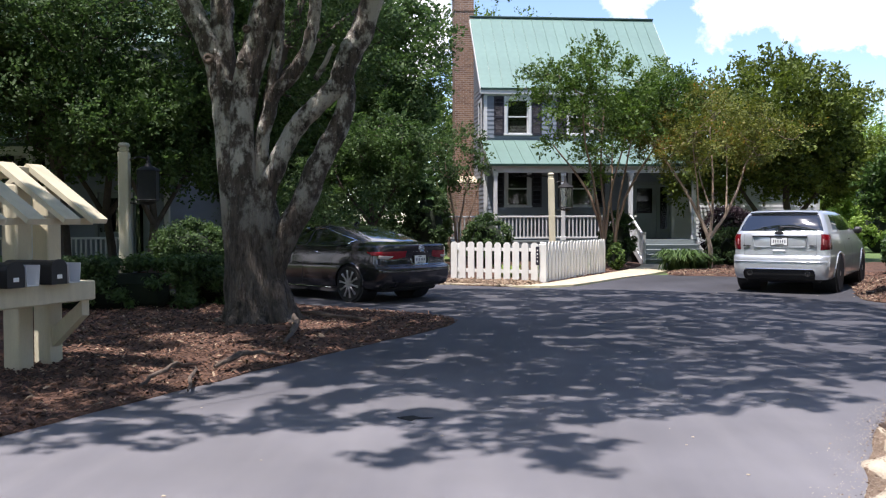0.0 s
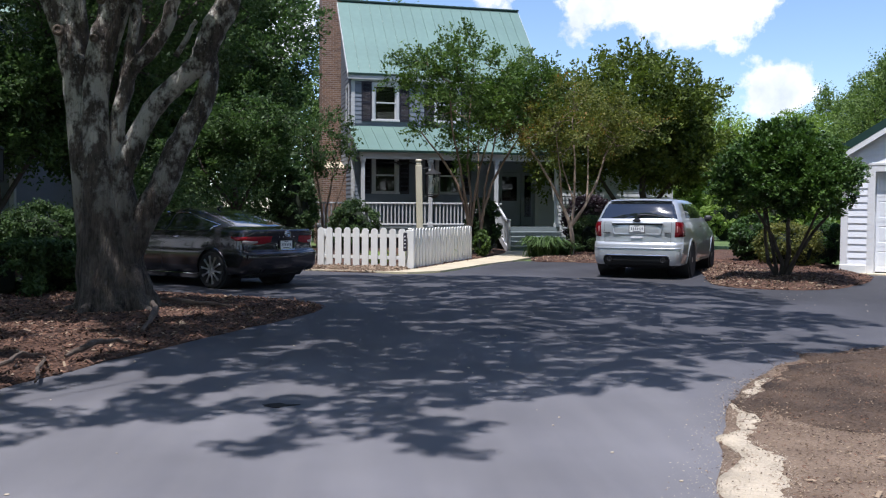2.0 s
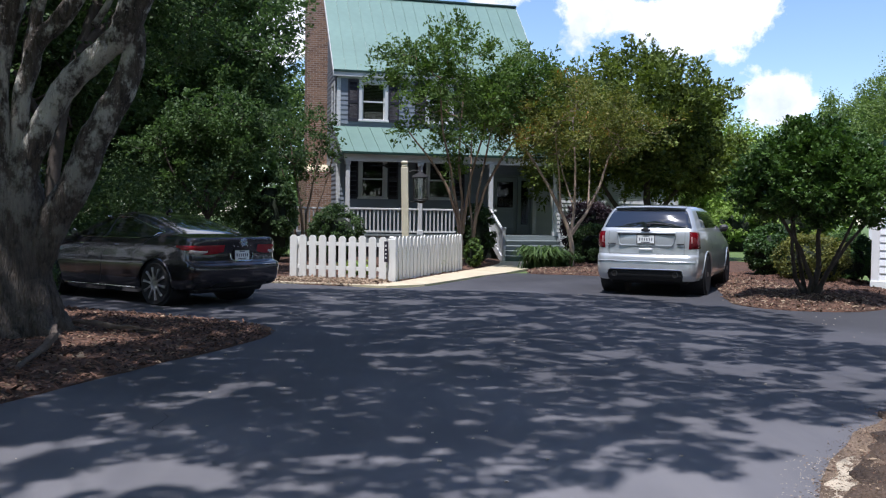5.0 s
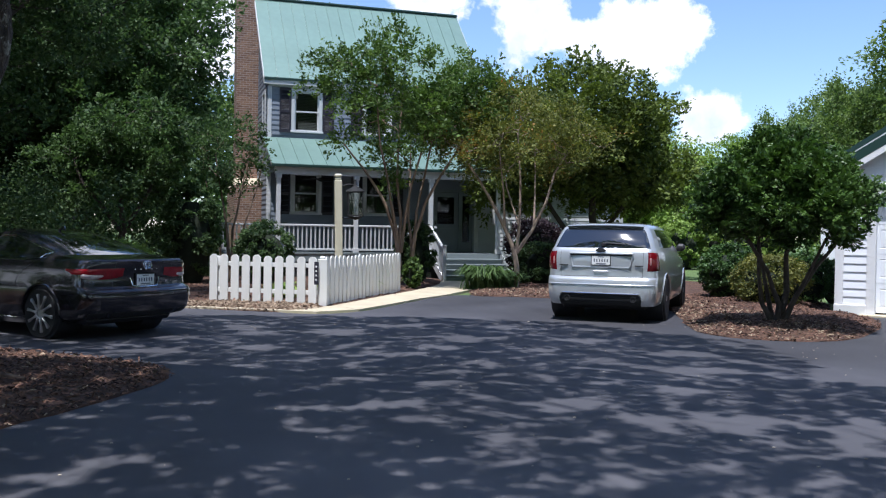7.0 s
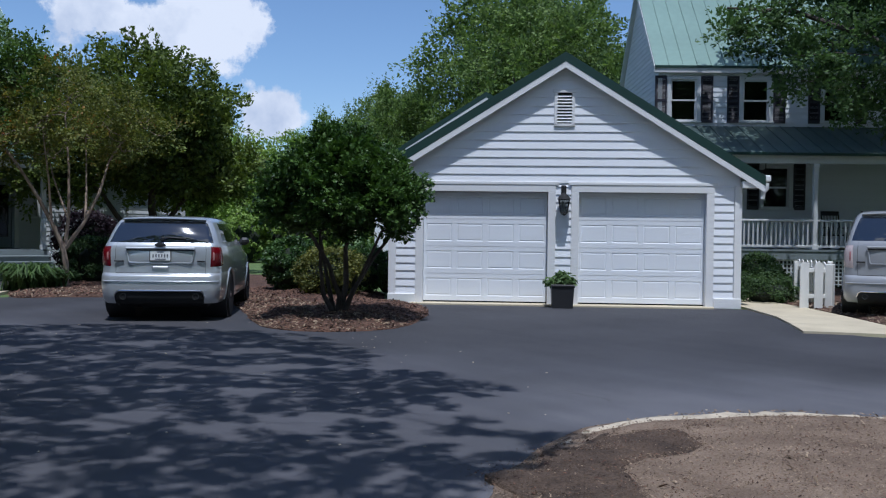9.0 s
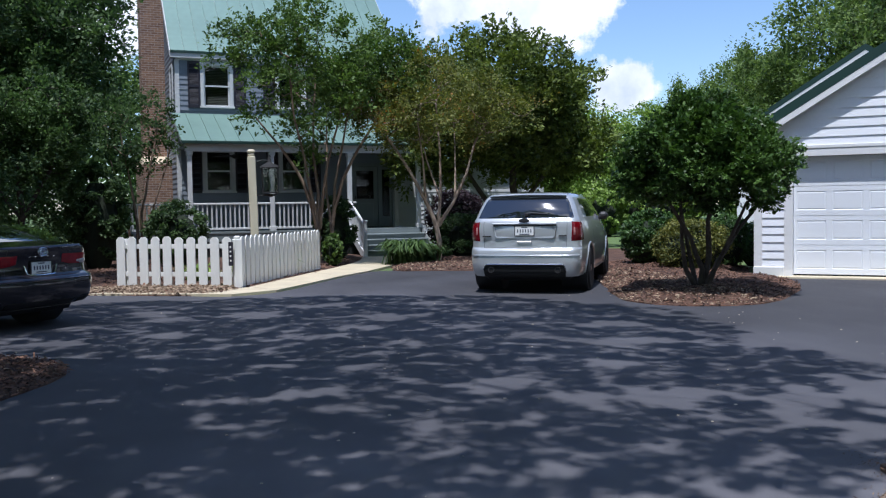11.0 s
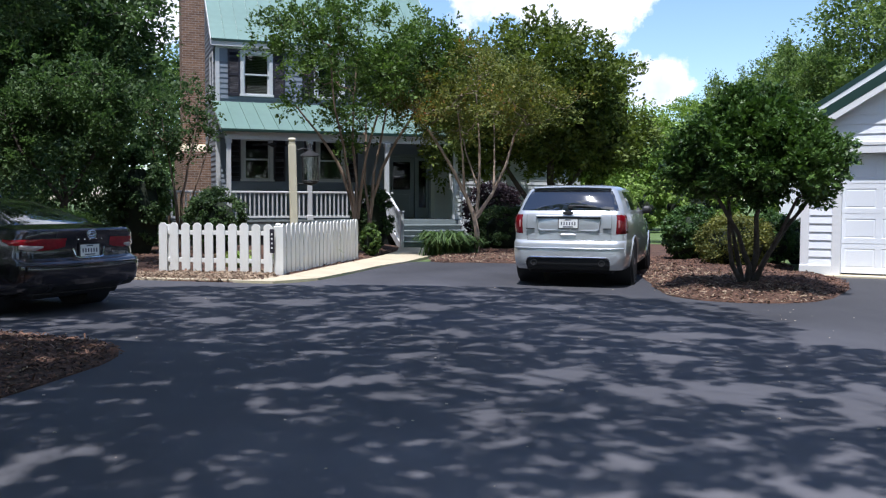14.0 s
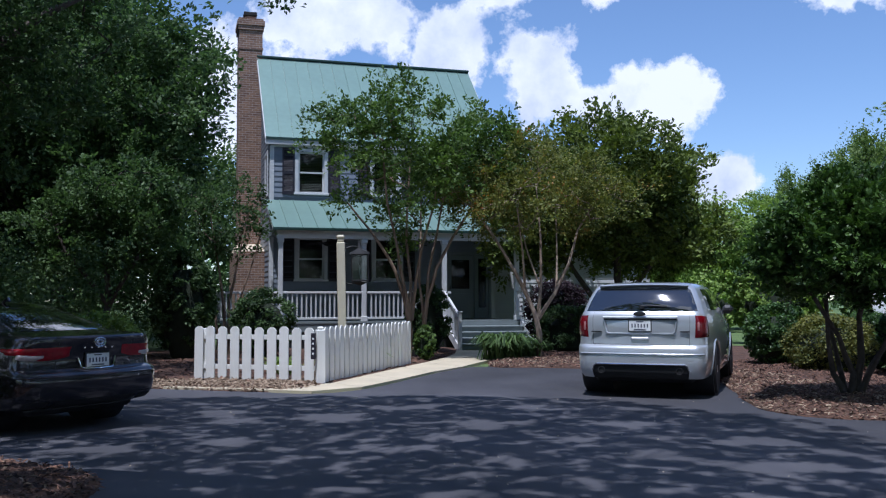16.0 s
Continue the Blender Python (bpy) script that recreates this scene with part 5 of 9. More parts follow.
def branched(name, at, label, stems, ells, n_targets, twigs, leaves_each, leaf, length, leaf_mat, bark, seed, category="tree", hollow=0.25, floor=None, tip=0.006, outward=0.7, width=0.5, kind="", rise=0.9):
    """A tree whose branches fork again and again from its stems to points all through the crown, each with flat leafy twigs.
    ells: crown ellipsoids (x, y, z, rx, ry, rz); floor: lowest height of the crown."""
    rng, pr = np.random.default_rng(seed), random.Random(seed)
    t = thing(name, pose(*at), label, category, kind=kind)
    wood = MB()
    pos, rad = [], []
    for pts, r0, r1 in stems:
        m = len(pts)
        rs = [r0 + (r1 - r0) * (i / (m - 1)) ** 0.8 for i in range(m)]
        fine, fr = [], []
        for i in range(m - 1):
            for q in (0, 0.5):
                fine.append(tuple(pts[i][d] + (pts[i + 1][d] - pts[i][d]) * q + (pr.uniform(-0.35, 0.35) * rs[i] if i or q else 0) for d in range(3)))
                fr.append(rs[i] + (rs[i + 1] - rs[i]) * q)
        fine.append(tuple(pts[-1]))
        fr.append(rs[-1])
        wood.tube(fine, fr, 9, wob=0.05, rng=pr)
        pos += fine[len(fine) // 3:]
        rad += fr[len(fine) // 3:]
    tg, cen = [], []
    vol = np.array([e[3] * e[4] * e[5] for e in ells]) ** (2 / 3)
    while len(tg) < n_targets:
        cx, cy, cz, rx, ry, rz = ells[rng.choice(len(ells), p=vol / vol.sum())]
        d = rng.normal(size=3)
        d /= np.linalg.norm(d)
        r = hollow + (1 - hollow) * rng.random() ** 0.5
        r *= 0.9 + 0.16 * rng.random()
        p = np.array((cx + d[0] * rx * r, cy + d[1] * ry * r, cz + d[2] * rz * r))
        if floor is not None and p[2] < floor + 0.15 * rng.random():
            continue
        tg.append(p)
        cen.append((cx, cy, cz))
    tg, cen = np.array(tg), np.array(cen)
    P = np.array(pos, float)
    near = np.array([np.linalg.norm(P - p, axis=1).min() for p in tg])
    P, R, par, load = list(P), list(rad), [-1] * len(P), [0] * len(P)
    chains = []
    for k in np.argsort(near):
        A = np.array(P)
        g = tg[k]
        d = np.linalg.norm(A - g, axis=1) + 1.2 * np.maximum(0, A[:, 2] - g[2] + 0.05)
        a = int(np.argmin(d))
        chain = [a]
        L = np.linalg.norm(g - A[a])
        for q in (0.33, 0.67, 1.0):
            p = A[a] + (g - A[a]) * q
            if q < 1:
                p = p + rng.normal(size=3) * 0.06 * L + np.array((0, 0, -0.05 * L))
            P.append(p)
            R.append(None)
            par.append(chain[-1])
            load.append(0)
            chain.append(len(P) - 1)
        chains.append(chain)
        j = chain[-1]
        while j >= 0 and R[j] is None:
            load[j] += 1
            j = par[j]
    width_at = lambda j: R[j] if R[j] is not None else tip * load[j] ** 0.48
    for chain in chains:
        top = max(width_at(chain[0]) * 0.9, tip)
        wood.tube([tuple(P[j]) for j in chain], [min(top, width_at(j)) if i else min(top, width_at(chain[1]) * 1.1) for i, j in enumerate(chain)], 5, cap=False)
    part("trunk", wood, bark, t)
    i = np.repeat(np.arange(len(tg)), twigs)
    out = tg[i] - cen[i]
    out /= np.linalg.norm(out, axis=1)[:, None] + 1e-6
    dirs = out * outward + np.array((0, 0, 0.3)) + rng.normal(size=(len(i), 3)) * 0.75
    ln = length * (0.6 + 0.8 * rng.random(len(i)))
    base = tg[i] + rng.normal(size=(len(i), 3)) * length * 0.22
    part("crown", sprays(rng, base, dirs, ln, leaves_each, leaf, leaf_mat, width=width, rise=rise), None, t)
    return t


def bush(name, at, label, rx, ry, rz, count, leaf, mat, seed, boxy=False, category="shrub", kind=""):
    """A clipped or round shrub of small leaves over a near-black solid, coloured as its shaded inside."""
    rng = np.random.default_rng(seed)
    t = thing(name, pose(*at), label, category, kind=kind)
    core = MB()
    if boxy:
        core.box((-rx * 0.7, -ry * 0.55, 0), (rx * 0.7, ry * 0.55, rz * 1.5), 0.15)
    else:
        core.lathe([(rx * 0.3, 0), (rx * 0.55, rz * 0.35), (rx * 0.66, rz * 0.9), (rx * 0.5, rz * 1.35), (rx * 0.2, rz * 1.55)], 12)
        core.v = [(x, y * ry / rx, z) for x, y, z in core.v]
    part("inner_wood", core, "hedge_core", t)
    cl = []
    if boxy:
        n = int(14 * (rx * ry * 4 + rz * 2 * (rx + ry) * 4)) + 20
        for _ in range(n):
            f = rng.integers(5)
            x, y, z = rng.uniform(-rx, rx), rng.uniform(-ry, ry), rng.uniform(0.1, 2 * rz)
            if f == 0:
                z = 2 * rz
            elif f < 3:
                y = ry * (1 if f == 1 else -1)
            else:
                x = rx * (1 if f == 3 else -1)
            cl.append((x * 0.95, y * 0.95, z * 0.96, rng.uniform(0.1, 0.2)))
    else:
        for _ in range(150):
            d = rng.normal(size=3)
            d /= np.linalg.norm(d)
            cl.append((d[0] * rx * 0.86, d[1] * ry * 0.86, max(0.08, rz + d[2] * rz * 0.86), rng.uniform(0.12, 0.26) * min(1.0, rx)))
    part("foliage", leaves(rng, cl, int(count * 1.9), leaf, mat, "foliage", shell=0.3), None, t)
    return t


# the old many-stemmed tree beside the drive, limbs leaning out over it
def big_tree():
    at = (-2.74, 12.35, 0.0)
    low = lambda z: z if z < 0.5 else 1.345 + (z - 1.345) * 0.968
    limb = lambda pts, y0=0.0, dy=0.0: ([(x * 0.968, y0 * min(1.0, 1.6 / max(0.4, z)) + dy * 5 * max(0.0, z - 4.3), low(z)) for x, z, r in pts], [r * 0.97 for x, z, r in pts])
    t = thing("tree", pose(*at), "old grey many-stemmed tree leaning over the driveway", "tree")
    rng, pr = np.random.default_rng(11), random.Random(11)
    wood, tips = MB(), []
    limbs = [limb([(-0.03, -0.1, 0.56), (-0.04, 0.15, 0.48), (-0.07, 0.39, 0.415), (-0.08, 0.94, 0.365), (-0.08, 1.41, 0.35), (-0.1, 1.89, 0.26), (-0.1, 2.2, 0.16)]),
             limb([(-0.2, -0.1, 0.34), (-0.22, 0.3, 0.25), (-0.28, 1.0, 0.19), (-0.34, 1.73, 0.18), (-0.41, 2.44, 0.17), (-0.49, 3.07, 0.165), (-0.57, 3.6, 0.17), (-0.76, 4.05, 0.15), (-0.98, 4.49, 0.15), (-1.5, 5.6, 0.13), (-2.2, 7.2, 0.1), (-2.8, 8.6, 0.06)], -0.12, 0.0),
             limb([(-0.43, 2.7, 0.11), (-0.48, 3.4, 0.145), (-0.52, 4.01, 0.16), (-0.53, 4.48, 0.155), (-0.5, 5.6, 0.13), (-0.3, 7.0, 0.1), (-0.1, 8.6, 0.06)], 0.1, 0.03),
             limb([(-0.08, -0.1, 0.4), (-0.1, 0.4, 0.27), (-0.16, 1.33, 0.2), (-0.2, 2.12, 0.18), (-0.21, 2.75, 0.17), (-0.16, 3.22, 0.18), (-0.06, 3.61, 0.19), (0.05, 4.0, 0.19), (0.19, 4.47, 0.18), (0.5, 5.6, 0.15), (0.7, 7.0, 0.11), (0.8, 8.8, 0.06)], -0.22, -0.04),
             limb([(0.0, 0.9, 0.12), (0.02, 1.4, 0.12), (0.04, 1.89, 0.1), (0.09, 2.59, 0.085), (0.17, 3.14, 0.078), (0.26, 3.61, 0.072), (0.31, 4.0, 0.07), (0.36, 4.93, 0.06), (0.4, 6.4, 0.04)], -0.12, 0.0),
             limb([(0.05, 2.3, 0.09), (0.12, 2.79, 0.098), (0.24, 3.16, 0.092), (0.49, 3.43, 0.098), (0.7, 3.76, 0.092), (0.78, 4.07, 0.086), (0.84, 4.45, 0.085), (1.0, 5.6, 0.075), (1.5, 7.2, 0.05), (1.9, 8.4, 0.04)], -0.15, -0.12),
             limb([(0.06, -0.1, 0.4), (0.02, 0.4, 0.26), (0.01, 1.33, 0.17), (0.15, 1.89, 0.145), (0.33, 2.28, 0.132), (0.49, 2.63, 0.13), (0.69, 2.86, 0.13), (0.93, 3.09, 0.13), (1.13, 3.25, 0.15), (1.19, 3.45, 0.16), (1.33, 3.75, 0.168), (1.46, 3.98, 0.16), (1.64, 4.44, 0.155), (2.2, 5.5, 0.13), (3.1, 6.8, 0.09), (4.2, 8.0, 0.06)], -0.15, -0.12),
             limb([(0.16, -0.1, 0.42), (0.12, 0.25, 0.28), (0.14, 0.7, 0.2), (0.28, 1.02, 0.18), (0.47, 1.41, 0.175), (0.68, 1.76, 0.175), (0.78, 2.08, 0.165), (0.94, 2.37, 0.155), (1.11, 2.66, 0.145), (1.22, 2.97, 0.13), (1.24, 3.21, 0.11), (1.26, 3.5, 0.06)], 0.0, -0.085),
             limb([(0.77, 3.37, 0.04), (0.91, 3.58, 0.035), (1.05, 3.85, 0.027)], 0.2, 0.05),
             limb([(-0.32, 3.05, 0.05), (-0.38, 3.25, 0.07), (-0.4, 3.33, 0.055)], -0.32, 0.0)]
    for a, r in ((0.1, 0.8), (1.4, 0.7), (2.7, 0.72), (3.5, 0.75), (4.3, 0.85), (5.0, 0.72), (5.6, 0.9)):
        limbs.append(([(math.cos(a) * q * r, math.sin(a) * q * r, z) for q, z in ((0.25, 0.55), (0.42, 0.22), (0.62, 0.07), (0.85, 0.02), (1.1, -0.06))], [0.17, 0.14, 0.09, 0.05, 0.02]))
    for pts, rad in limbs:
        fine, fr = [], []
        for i in range(len(pts) - 1):
            for q in (0, 0.34, 0.67):
                fine.append(tuple(pts[i][d] + (pts[i + 1][d] - pts[i][d]) * q + pr.uniform(-0.012, 0.012) for d in range(3)))
                fr.append(rad[i] + (rad[i + 1] - rad[i]) * q)
        fine.append(pts[-1])
        fr.append(rad[-1])
        wood.tube(fine, fr, 14, wob=0.05, rng=pr)
        tips += [(np.array(p, float), r) for p, r in zip(pts, rad) if p[2] > 4.6]
    # the canopy reaches over the drive; its extent is given by the shade it throws, its gaps by the patches of sun
    shade = [(-9.0, 6.5), (-5.0, 5.2), (-2.6, 5.5), (-1.25, 5.85), (-0.95, 6.2), (-0.4, 6.4), (-0.05, 6.3), (-0.2, 5.75), (-0.2, 5.35), (0.0, 5.45), (0.25, 5.95), (0.45, 5.85), (0.7, 5.45), (1.0, 5.3), (1.2, 5.8), (1.0, 6.4), (1.6, 6.8), (2.3, 6.85), (2.2, 7.4), (2.8, 7.0), (3.3, 7.25), (3.3, 8.0),
             (4.1, 8.2), (4.8, 8.5), (5.8, 9.0), (5.3, 9.5), (5.6, 10.2), (6.6, 10.85), (6.4, 11.9), (6.0, 12.4), (6.8, 13.5), (6.9, 15.4), (6.2, 16.4), (5.4, 17.9), (3.4, 18.7), (1.0, 19.0), (-1.5, 19.0), (-6.0, 18.0), (-9.5, 14.0)]
    gaps = ((-0.15, 7.15, 0.42, 0.3), (-0.6, 6.95, 0.25, 0.16), (-1.0, 7.75, 0.45, 0.16), (-0.3, 8.0, 0.3, 0.13), (-1.5, 7.0, 0.3, 0.14), (0.7, 9.1, 0.2, 0.22), (0.13, 9.58, 0.25, 0.2), (-0.3, 9.25, 0.2, 0.16), (1.25, 11.1, 0.55, 0.16), (1.9, 11.4, 0.3, 0.12), (2.7, 12.3, 0.4, 0.22), (3.2, 12.7, 0.25, 0.15),
            (3.86, 10.35, 0.5, 0.28), (4.6, 10.3, 0.4, 0.25), (2.93, 8.85, 0.28, 0.12), (3.5, 8.5, 0.22, 0.1), (2.6, 9.9, 0.35, 0.16), (3.4, 11.2, 0.4, 0.16), (4.5, 11.6, 0.4, 0.18), (5.2, 10.0, 0.35, 0.25), (3.1, 13.4, 0.3, 0.25), (4.3, 13.6, 0.45, 0.25), (5.3, 12.9, 0.4, 0.2), (5.6, 14.2, 0.4, 0.3),
            (1.9, 14.3, 0.3, 0.3), (0.6, 14.9, 0.35, 0.3), (4.8, 15.5, 0.4, 0.35), (3.2, 15.9, 0.4, 0.35), (1.6, 16.5, 0.4, 0.3), (2.4, 17.4, 0.5, 0.35), (4.1, 17.2, 0.45, 0.35), (0.3, 17.2, 0.4, 0.35), (-1.3, 14.0, 0.6, 0.3), (-2.4, 14.2, 0.55, 0.4), (-3.5, 14.0, 0.45, 0.4), (-0.6, 14.6, 0.4, 0.25), (-0.55, 15.95, 0.5, 0.3), (0.4, 16.4, 0.5, 0.25), (-0.7, 13.7, 0.4, 0.25), (1.8, 12.6, 0.35, 0.15), (-2.3, 9.3, 0.45, 0.35), (-2.9, 10.4, 0.5, 0.3), (-1.6, 11.8, 0.45, 0.25), (-2.2, 8.1, 0.3, 0.3), (-3.7, 9.0, 0.5, 0.4),
            (5.0, 9.2, 0.25, 0.12), (1.9, 7.6, 0.25, 0.12), (1.0, 7.9, 0.25, 0.13), (1.5, 9.6, 0.2, 0.1), (2.1, 10.6, 0.3, 0.1), (4.9, 14.5, 0.3, 0.15), (3.9, 14.6, 0.3, 0.15), (2.6, 14.9, 0.3, 0.15))
    slope = 1 / math.tan(radians(SUN_EL))
    sx, sy = math.sin(radians(SUN_AZ)) * slope, math.cos(radians(SUN_AZ)) * slope
    step = 0.25
    base, dirs = [], []
    gx, gy = np.arange(-10, 7.5, step), np.arange(4.8, 19.4, step)
    for x0 in gx:
        for y0 in gy:
            x, y = x0 + rng.uniform(-0.5, 0.5) * step, y0 + rng.uniform(-0.5, 0.5) * step
            if not inside(x, y, shade):
                continue
            thin = 0.8 * noise.noise((x * 0.9, y * 0.9, 4.0)) + 0.8 * noise.noise((x * 2.6, y * 2.6, 9.0))
            core = x < 2.2 and 7.6 < y < 13.0
            if (thin < -0.8 + 0.07 * max(0.0, x - 1.5) and not core) or any(((x - a) / (c + (0.22 if x < -1.2 else 0.0))) ** 2 + ((y - b) / (d + (0.18 if x < -1.2 else 0.0))) ** 2 < 1 for a, b, c, d in gaps):
                continue
            for _ in range(2 if core else 1):
                z = 8.5 + 0.9 * noise.noise((x * 0.5, y * 0.5, 1.0)) + rng.uniform(-0.3, 0.3)
                base.append((x + sx * z - at[0], y + sy * z - at[1], z))
                a = rng.uniform(0, 2 * math.pi)
                dirs.append((math.cos(a) + 0.25 * (x + 2) / 5, math.sin(a), rng.uniform(-0.35, 0.25)))
    base, dirs = np.array(base), np.array(dirs)
    for k in range(0, len(base), 14):
        best = min(tips, key=lambda q: np.linalg.norm(q[0] - base[k]))
        L = np.linalg.norm(best[0] - base[k])
        wood.tube(wander(rng, best[0], base[k], 5, 0.35), [min(best[1] * 0.5, 0.008 + 0.0025 * L) * (1 - 0.8 * i / 5) for i in range(6)], 5, cap=False)
    part("trunk", wood, "bark", t)
    part("crown", sprays(rng, base - dirs * 0.2, dirs, 0.42 * (0.7 + 0.6 * rng.random(len(base))), 46, 0.115, "leaf_mid", width=0.42, rise=1.4, messy=0.3), None, t)
    for pts, r in (([(0.34, -4.9, 0.04), (0.38, -4.6, 0.1), (0.4, -4.2, 0.12), (0.46, -3.9, 0.07)], 0.035), ([(0.7, -4.1, 0.07), (0.8, -3.85, 0.14), (0.88, -3.55, 0.14), (1.02, -3.25, 0.08)], 0.05), ([(0.78, -5.0, 0.03), (0.68, -4.6, 0.1), (0.54, -4.15, 0.09)], 0.03),
                   ([(0.6, -0.7, 0.2), (0.78, -1.2, 0.16), (0.86, -1.8, 0.14), (0.95, -2.55, 0.1)], 0.07), ([(0.55, 0.1, 0.15), (1.0, 0.0, 0.13), (1.5, -0.2, 0.09)], 0.05)):
        fine = [tuple(p[d] + (q[d] - p[d]) * k / 3 + pr.uniform(-0.02, 0.02) for d in range(3)) for p, q in zip(pts, pts[1:]) for k in range(3)] + [pts[-1]]
        part("root", MB().tube(fine, [0.62 * r * (1 - 0.5 * abs(2 * i / (len(fine) - 1) - 0.8)) for i in range(len(fine))], 8, wob=0.12, rng=pr), "bark_root", t, "bare weathered surface root")
    for x, z, r, y in ((-0.03, 3.89, 0.045, -0.46), (-0.13, 3.43, 0.042, -0.43), (-0.6, 3.55, 0.06, -0.28)):
        k = MB().lathe([(r * 1.25, 0.02), (r * 1.0, -0.01), (r * 0.7, -0.014), (r * 0.55, -0.004), (0.01, -0.002)], 14, "y")
        part("knot", k, "bark_root", t, "old pruning scar", at=pose(x, y, z, 0, 0, 4))
    return t


big_tree()
branched("tree", (3.5, 26.9, 0), "green crape myrtle with several slim stems", [
    ([(-0.06, 0, -0.05), (-0.04, 0, 0.6), (-0.1, 0.02, 1.2), (-0.25, 0, 1.7), (-0.5, 0.05, 2.3), (-0.95, 0.15, 3.0), (-1.5, 0.3, 3.7)], 0.085, 0.02), ([(-0.08, 0, 1.1), (-0.2, -0.1, 1.8), (-0.35, -0.2, 2.6), (-0.6, -0.4, 3.6), (-0.7, -0.5, 4.8)], 0.055, 0.016),
    ([(-0.05, 0, 1.0), (-0.02, 0.05, 1.8), (-0.1, 0.15, 2.8), (-0.05, 0.3, 4.0), (0.1, 0.4, 5.4)], 0.055, 0.016), ([(0.0, 0, 0.9), (0.1, -0.05, 1.7), (0.22, -0.15, 2.6), (0.5, -0.3, 3.6), (0.6, -0.4, 4.8)], 0.05, 0.016),
    ([(0.32, 0.02, -0.05), (0.3, 0, 0.7), (0.38, 0.02, 1.4), (0.6, 0.03, 2.1), (0.95, 0.05, 2.8), (1.5, 0.2, 3.6), (1.9, 0.3, 4.4)], 0.07, 0.018), ([(0.36, 0.02, 1.2), (0.4, 0.1, 2.0), (0.62, 0.3, 2.9), (0.85, 0.5, 4.0), (1.0, 0.7, 5.2)], 0.045, 0.015), ([(0.3, 0.0, 0.8), (0.2, 0.25, 1.8), (0.3, 0.8, 3.0), (0.4, 1.4, 4.4)], 0.04, 0.015)],
    [(0.1, 0.4, 4.1, 1.9, 2.1, 1.3), (-0.2, 0.4, 5.4, 1.8, 1.8, 1.1), (-1.6, 0.4, 5.45, 0.95, 1.0, 0.5), (1.4, 0.6, 4.8, 1.4, 1.9, 1.15), (2.2, 0.6, 5.4, 0.75, 0.8, 0.45), (-1.9, 0.3, 3.4, 0.5, 0.5, 0.2)], 190, 8, 22, 0.092, 0.44, "leaf_crape", "bark_smooth", 21, hollow=0.3, floor=2.75)
branched("tree", (6.4, 26.4, 0), "crape myrtle with reddish seed heads among the leaves", [
    ([(0, 0, 0), (0.0, 0, 0.6), (-0.06, 0, 1.05), (-0.4, 0, 1.75), (-0.75, 0, 2.4), (-1.3, 0, 3.2), (-1.7, 0.1, 3.9)], 0.08, 0.02), ([(0, 0, 0.9), (0.1, 0.05, 1.8), (0.1, 0.05, 2.8), (0.0, 0.05, 4.0)], 0.05, 0.016), ([(0.02, 0, 0.95), (0.4, 0.0, 1.5), (0.75, 0, 2.2), (1.0, 0.1, 3.0), (1.6, 0.1, 3.9)], 0.055, 0.016),
    ([(-0.3, 0, 1.6), (-0.42, -0.3, 2.5), (-0.6, -0.5, 3.6)], 0.035, 0.013), ([(0.45, 0, 1.6), (0.55, 0.3, 2.4), (0.6, 0.6, 3.6)], 0.035, 0.013), ([(0.08, 0.03, 1.6), (-0.15, 0.5, 2.6), (-0.3, 0.9, 3.8)], 0.03, 0.012)],
    [(0.1, 0.5, 3.7, 2.2, 2.2, 1.0), (0.2, 0.8, 4.35, 1.7, 1.9, 0.9), (1.7, 0.6, 3.8, 1.25, 1.6, 0.85), (-1.3, 0.5, 3.6, 1.0, 1.2, 0.7)], 180, 7, 20, 0.076, 0.44, "leaf_red", "bark_pale", 22, hollow=0.2, floor=2.5)
branched("tree", (-0.95, 28.6, 0), "small slim-stemmed crape myrtle beside the porch", [
    ([(0, 0, 0), (0.0, 0, 1.2), (-0.15, 0, 2.2), (-0.35, 0, 3.4)], 0.055, 0.018), ([(0.05, 0, 0), (0.12, 0, 1.4), (0.3, 0, 2.3), (0.55, 0, 3.5)], 0.045, 0.018), ([(-0.1, 0, 0), (-0.25, 0, 1.4), (-0.6, 0, 2.7)], 0.04, 0.015), ([(0.1, 0, 0), (0.3, 0.1, 1.2), (0.75, 0.1, 2.6), (0.95, 0.1, 3.6)], 0.035, 0.012)],
    [(0.05, 0, 3.45, 1.05, 0.9, 1.0)], 60, 5, 16, 0.09, 0.36, "leaf_dark", "bark_smooth", 23, floor=2.5)
branched("tree", (10.6, 33.2, 0), "dense dark evergreen tree beside the house", [
    ([(0, 0, 0), (0.1, 0, 1.2), (0.0, 0, 3.0), (0.2, 0, 5.0)], 0.2, 0.06), ([(0, 0, 0.8), (-0.9, -0.1, 1.5), (-1.8, -0.2, 2.8), (-2.2, -0.2, 4.0)], 0.12, 0.04), ([(0.1, 0, 1.2), (1.2, 0, 2.6), (2.2, 0, 4.0)], 0.1, 0.04)],
    [(-0.2, 0, 4.9, 2.7, 2.6, 2.3), (-2.2, -0.2, 4.2, 1.9, 1.8, 1.8), (1.9, 0, 4.2, 1.7, 1.6, 1.8), (0.8, -0.3, 3.1, 2.0, 1.6, 1.2), (-3.1, 0.0, 3.4, 1.4, 1.6, 1.3)], 360, 10, 24, 0.14, 0.6, "leaf_deep", "bark_dark", 24, hollow=0.3, floor=2.3, outward=1.0)
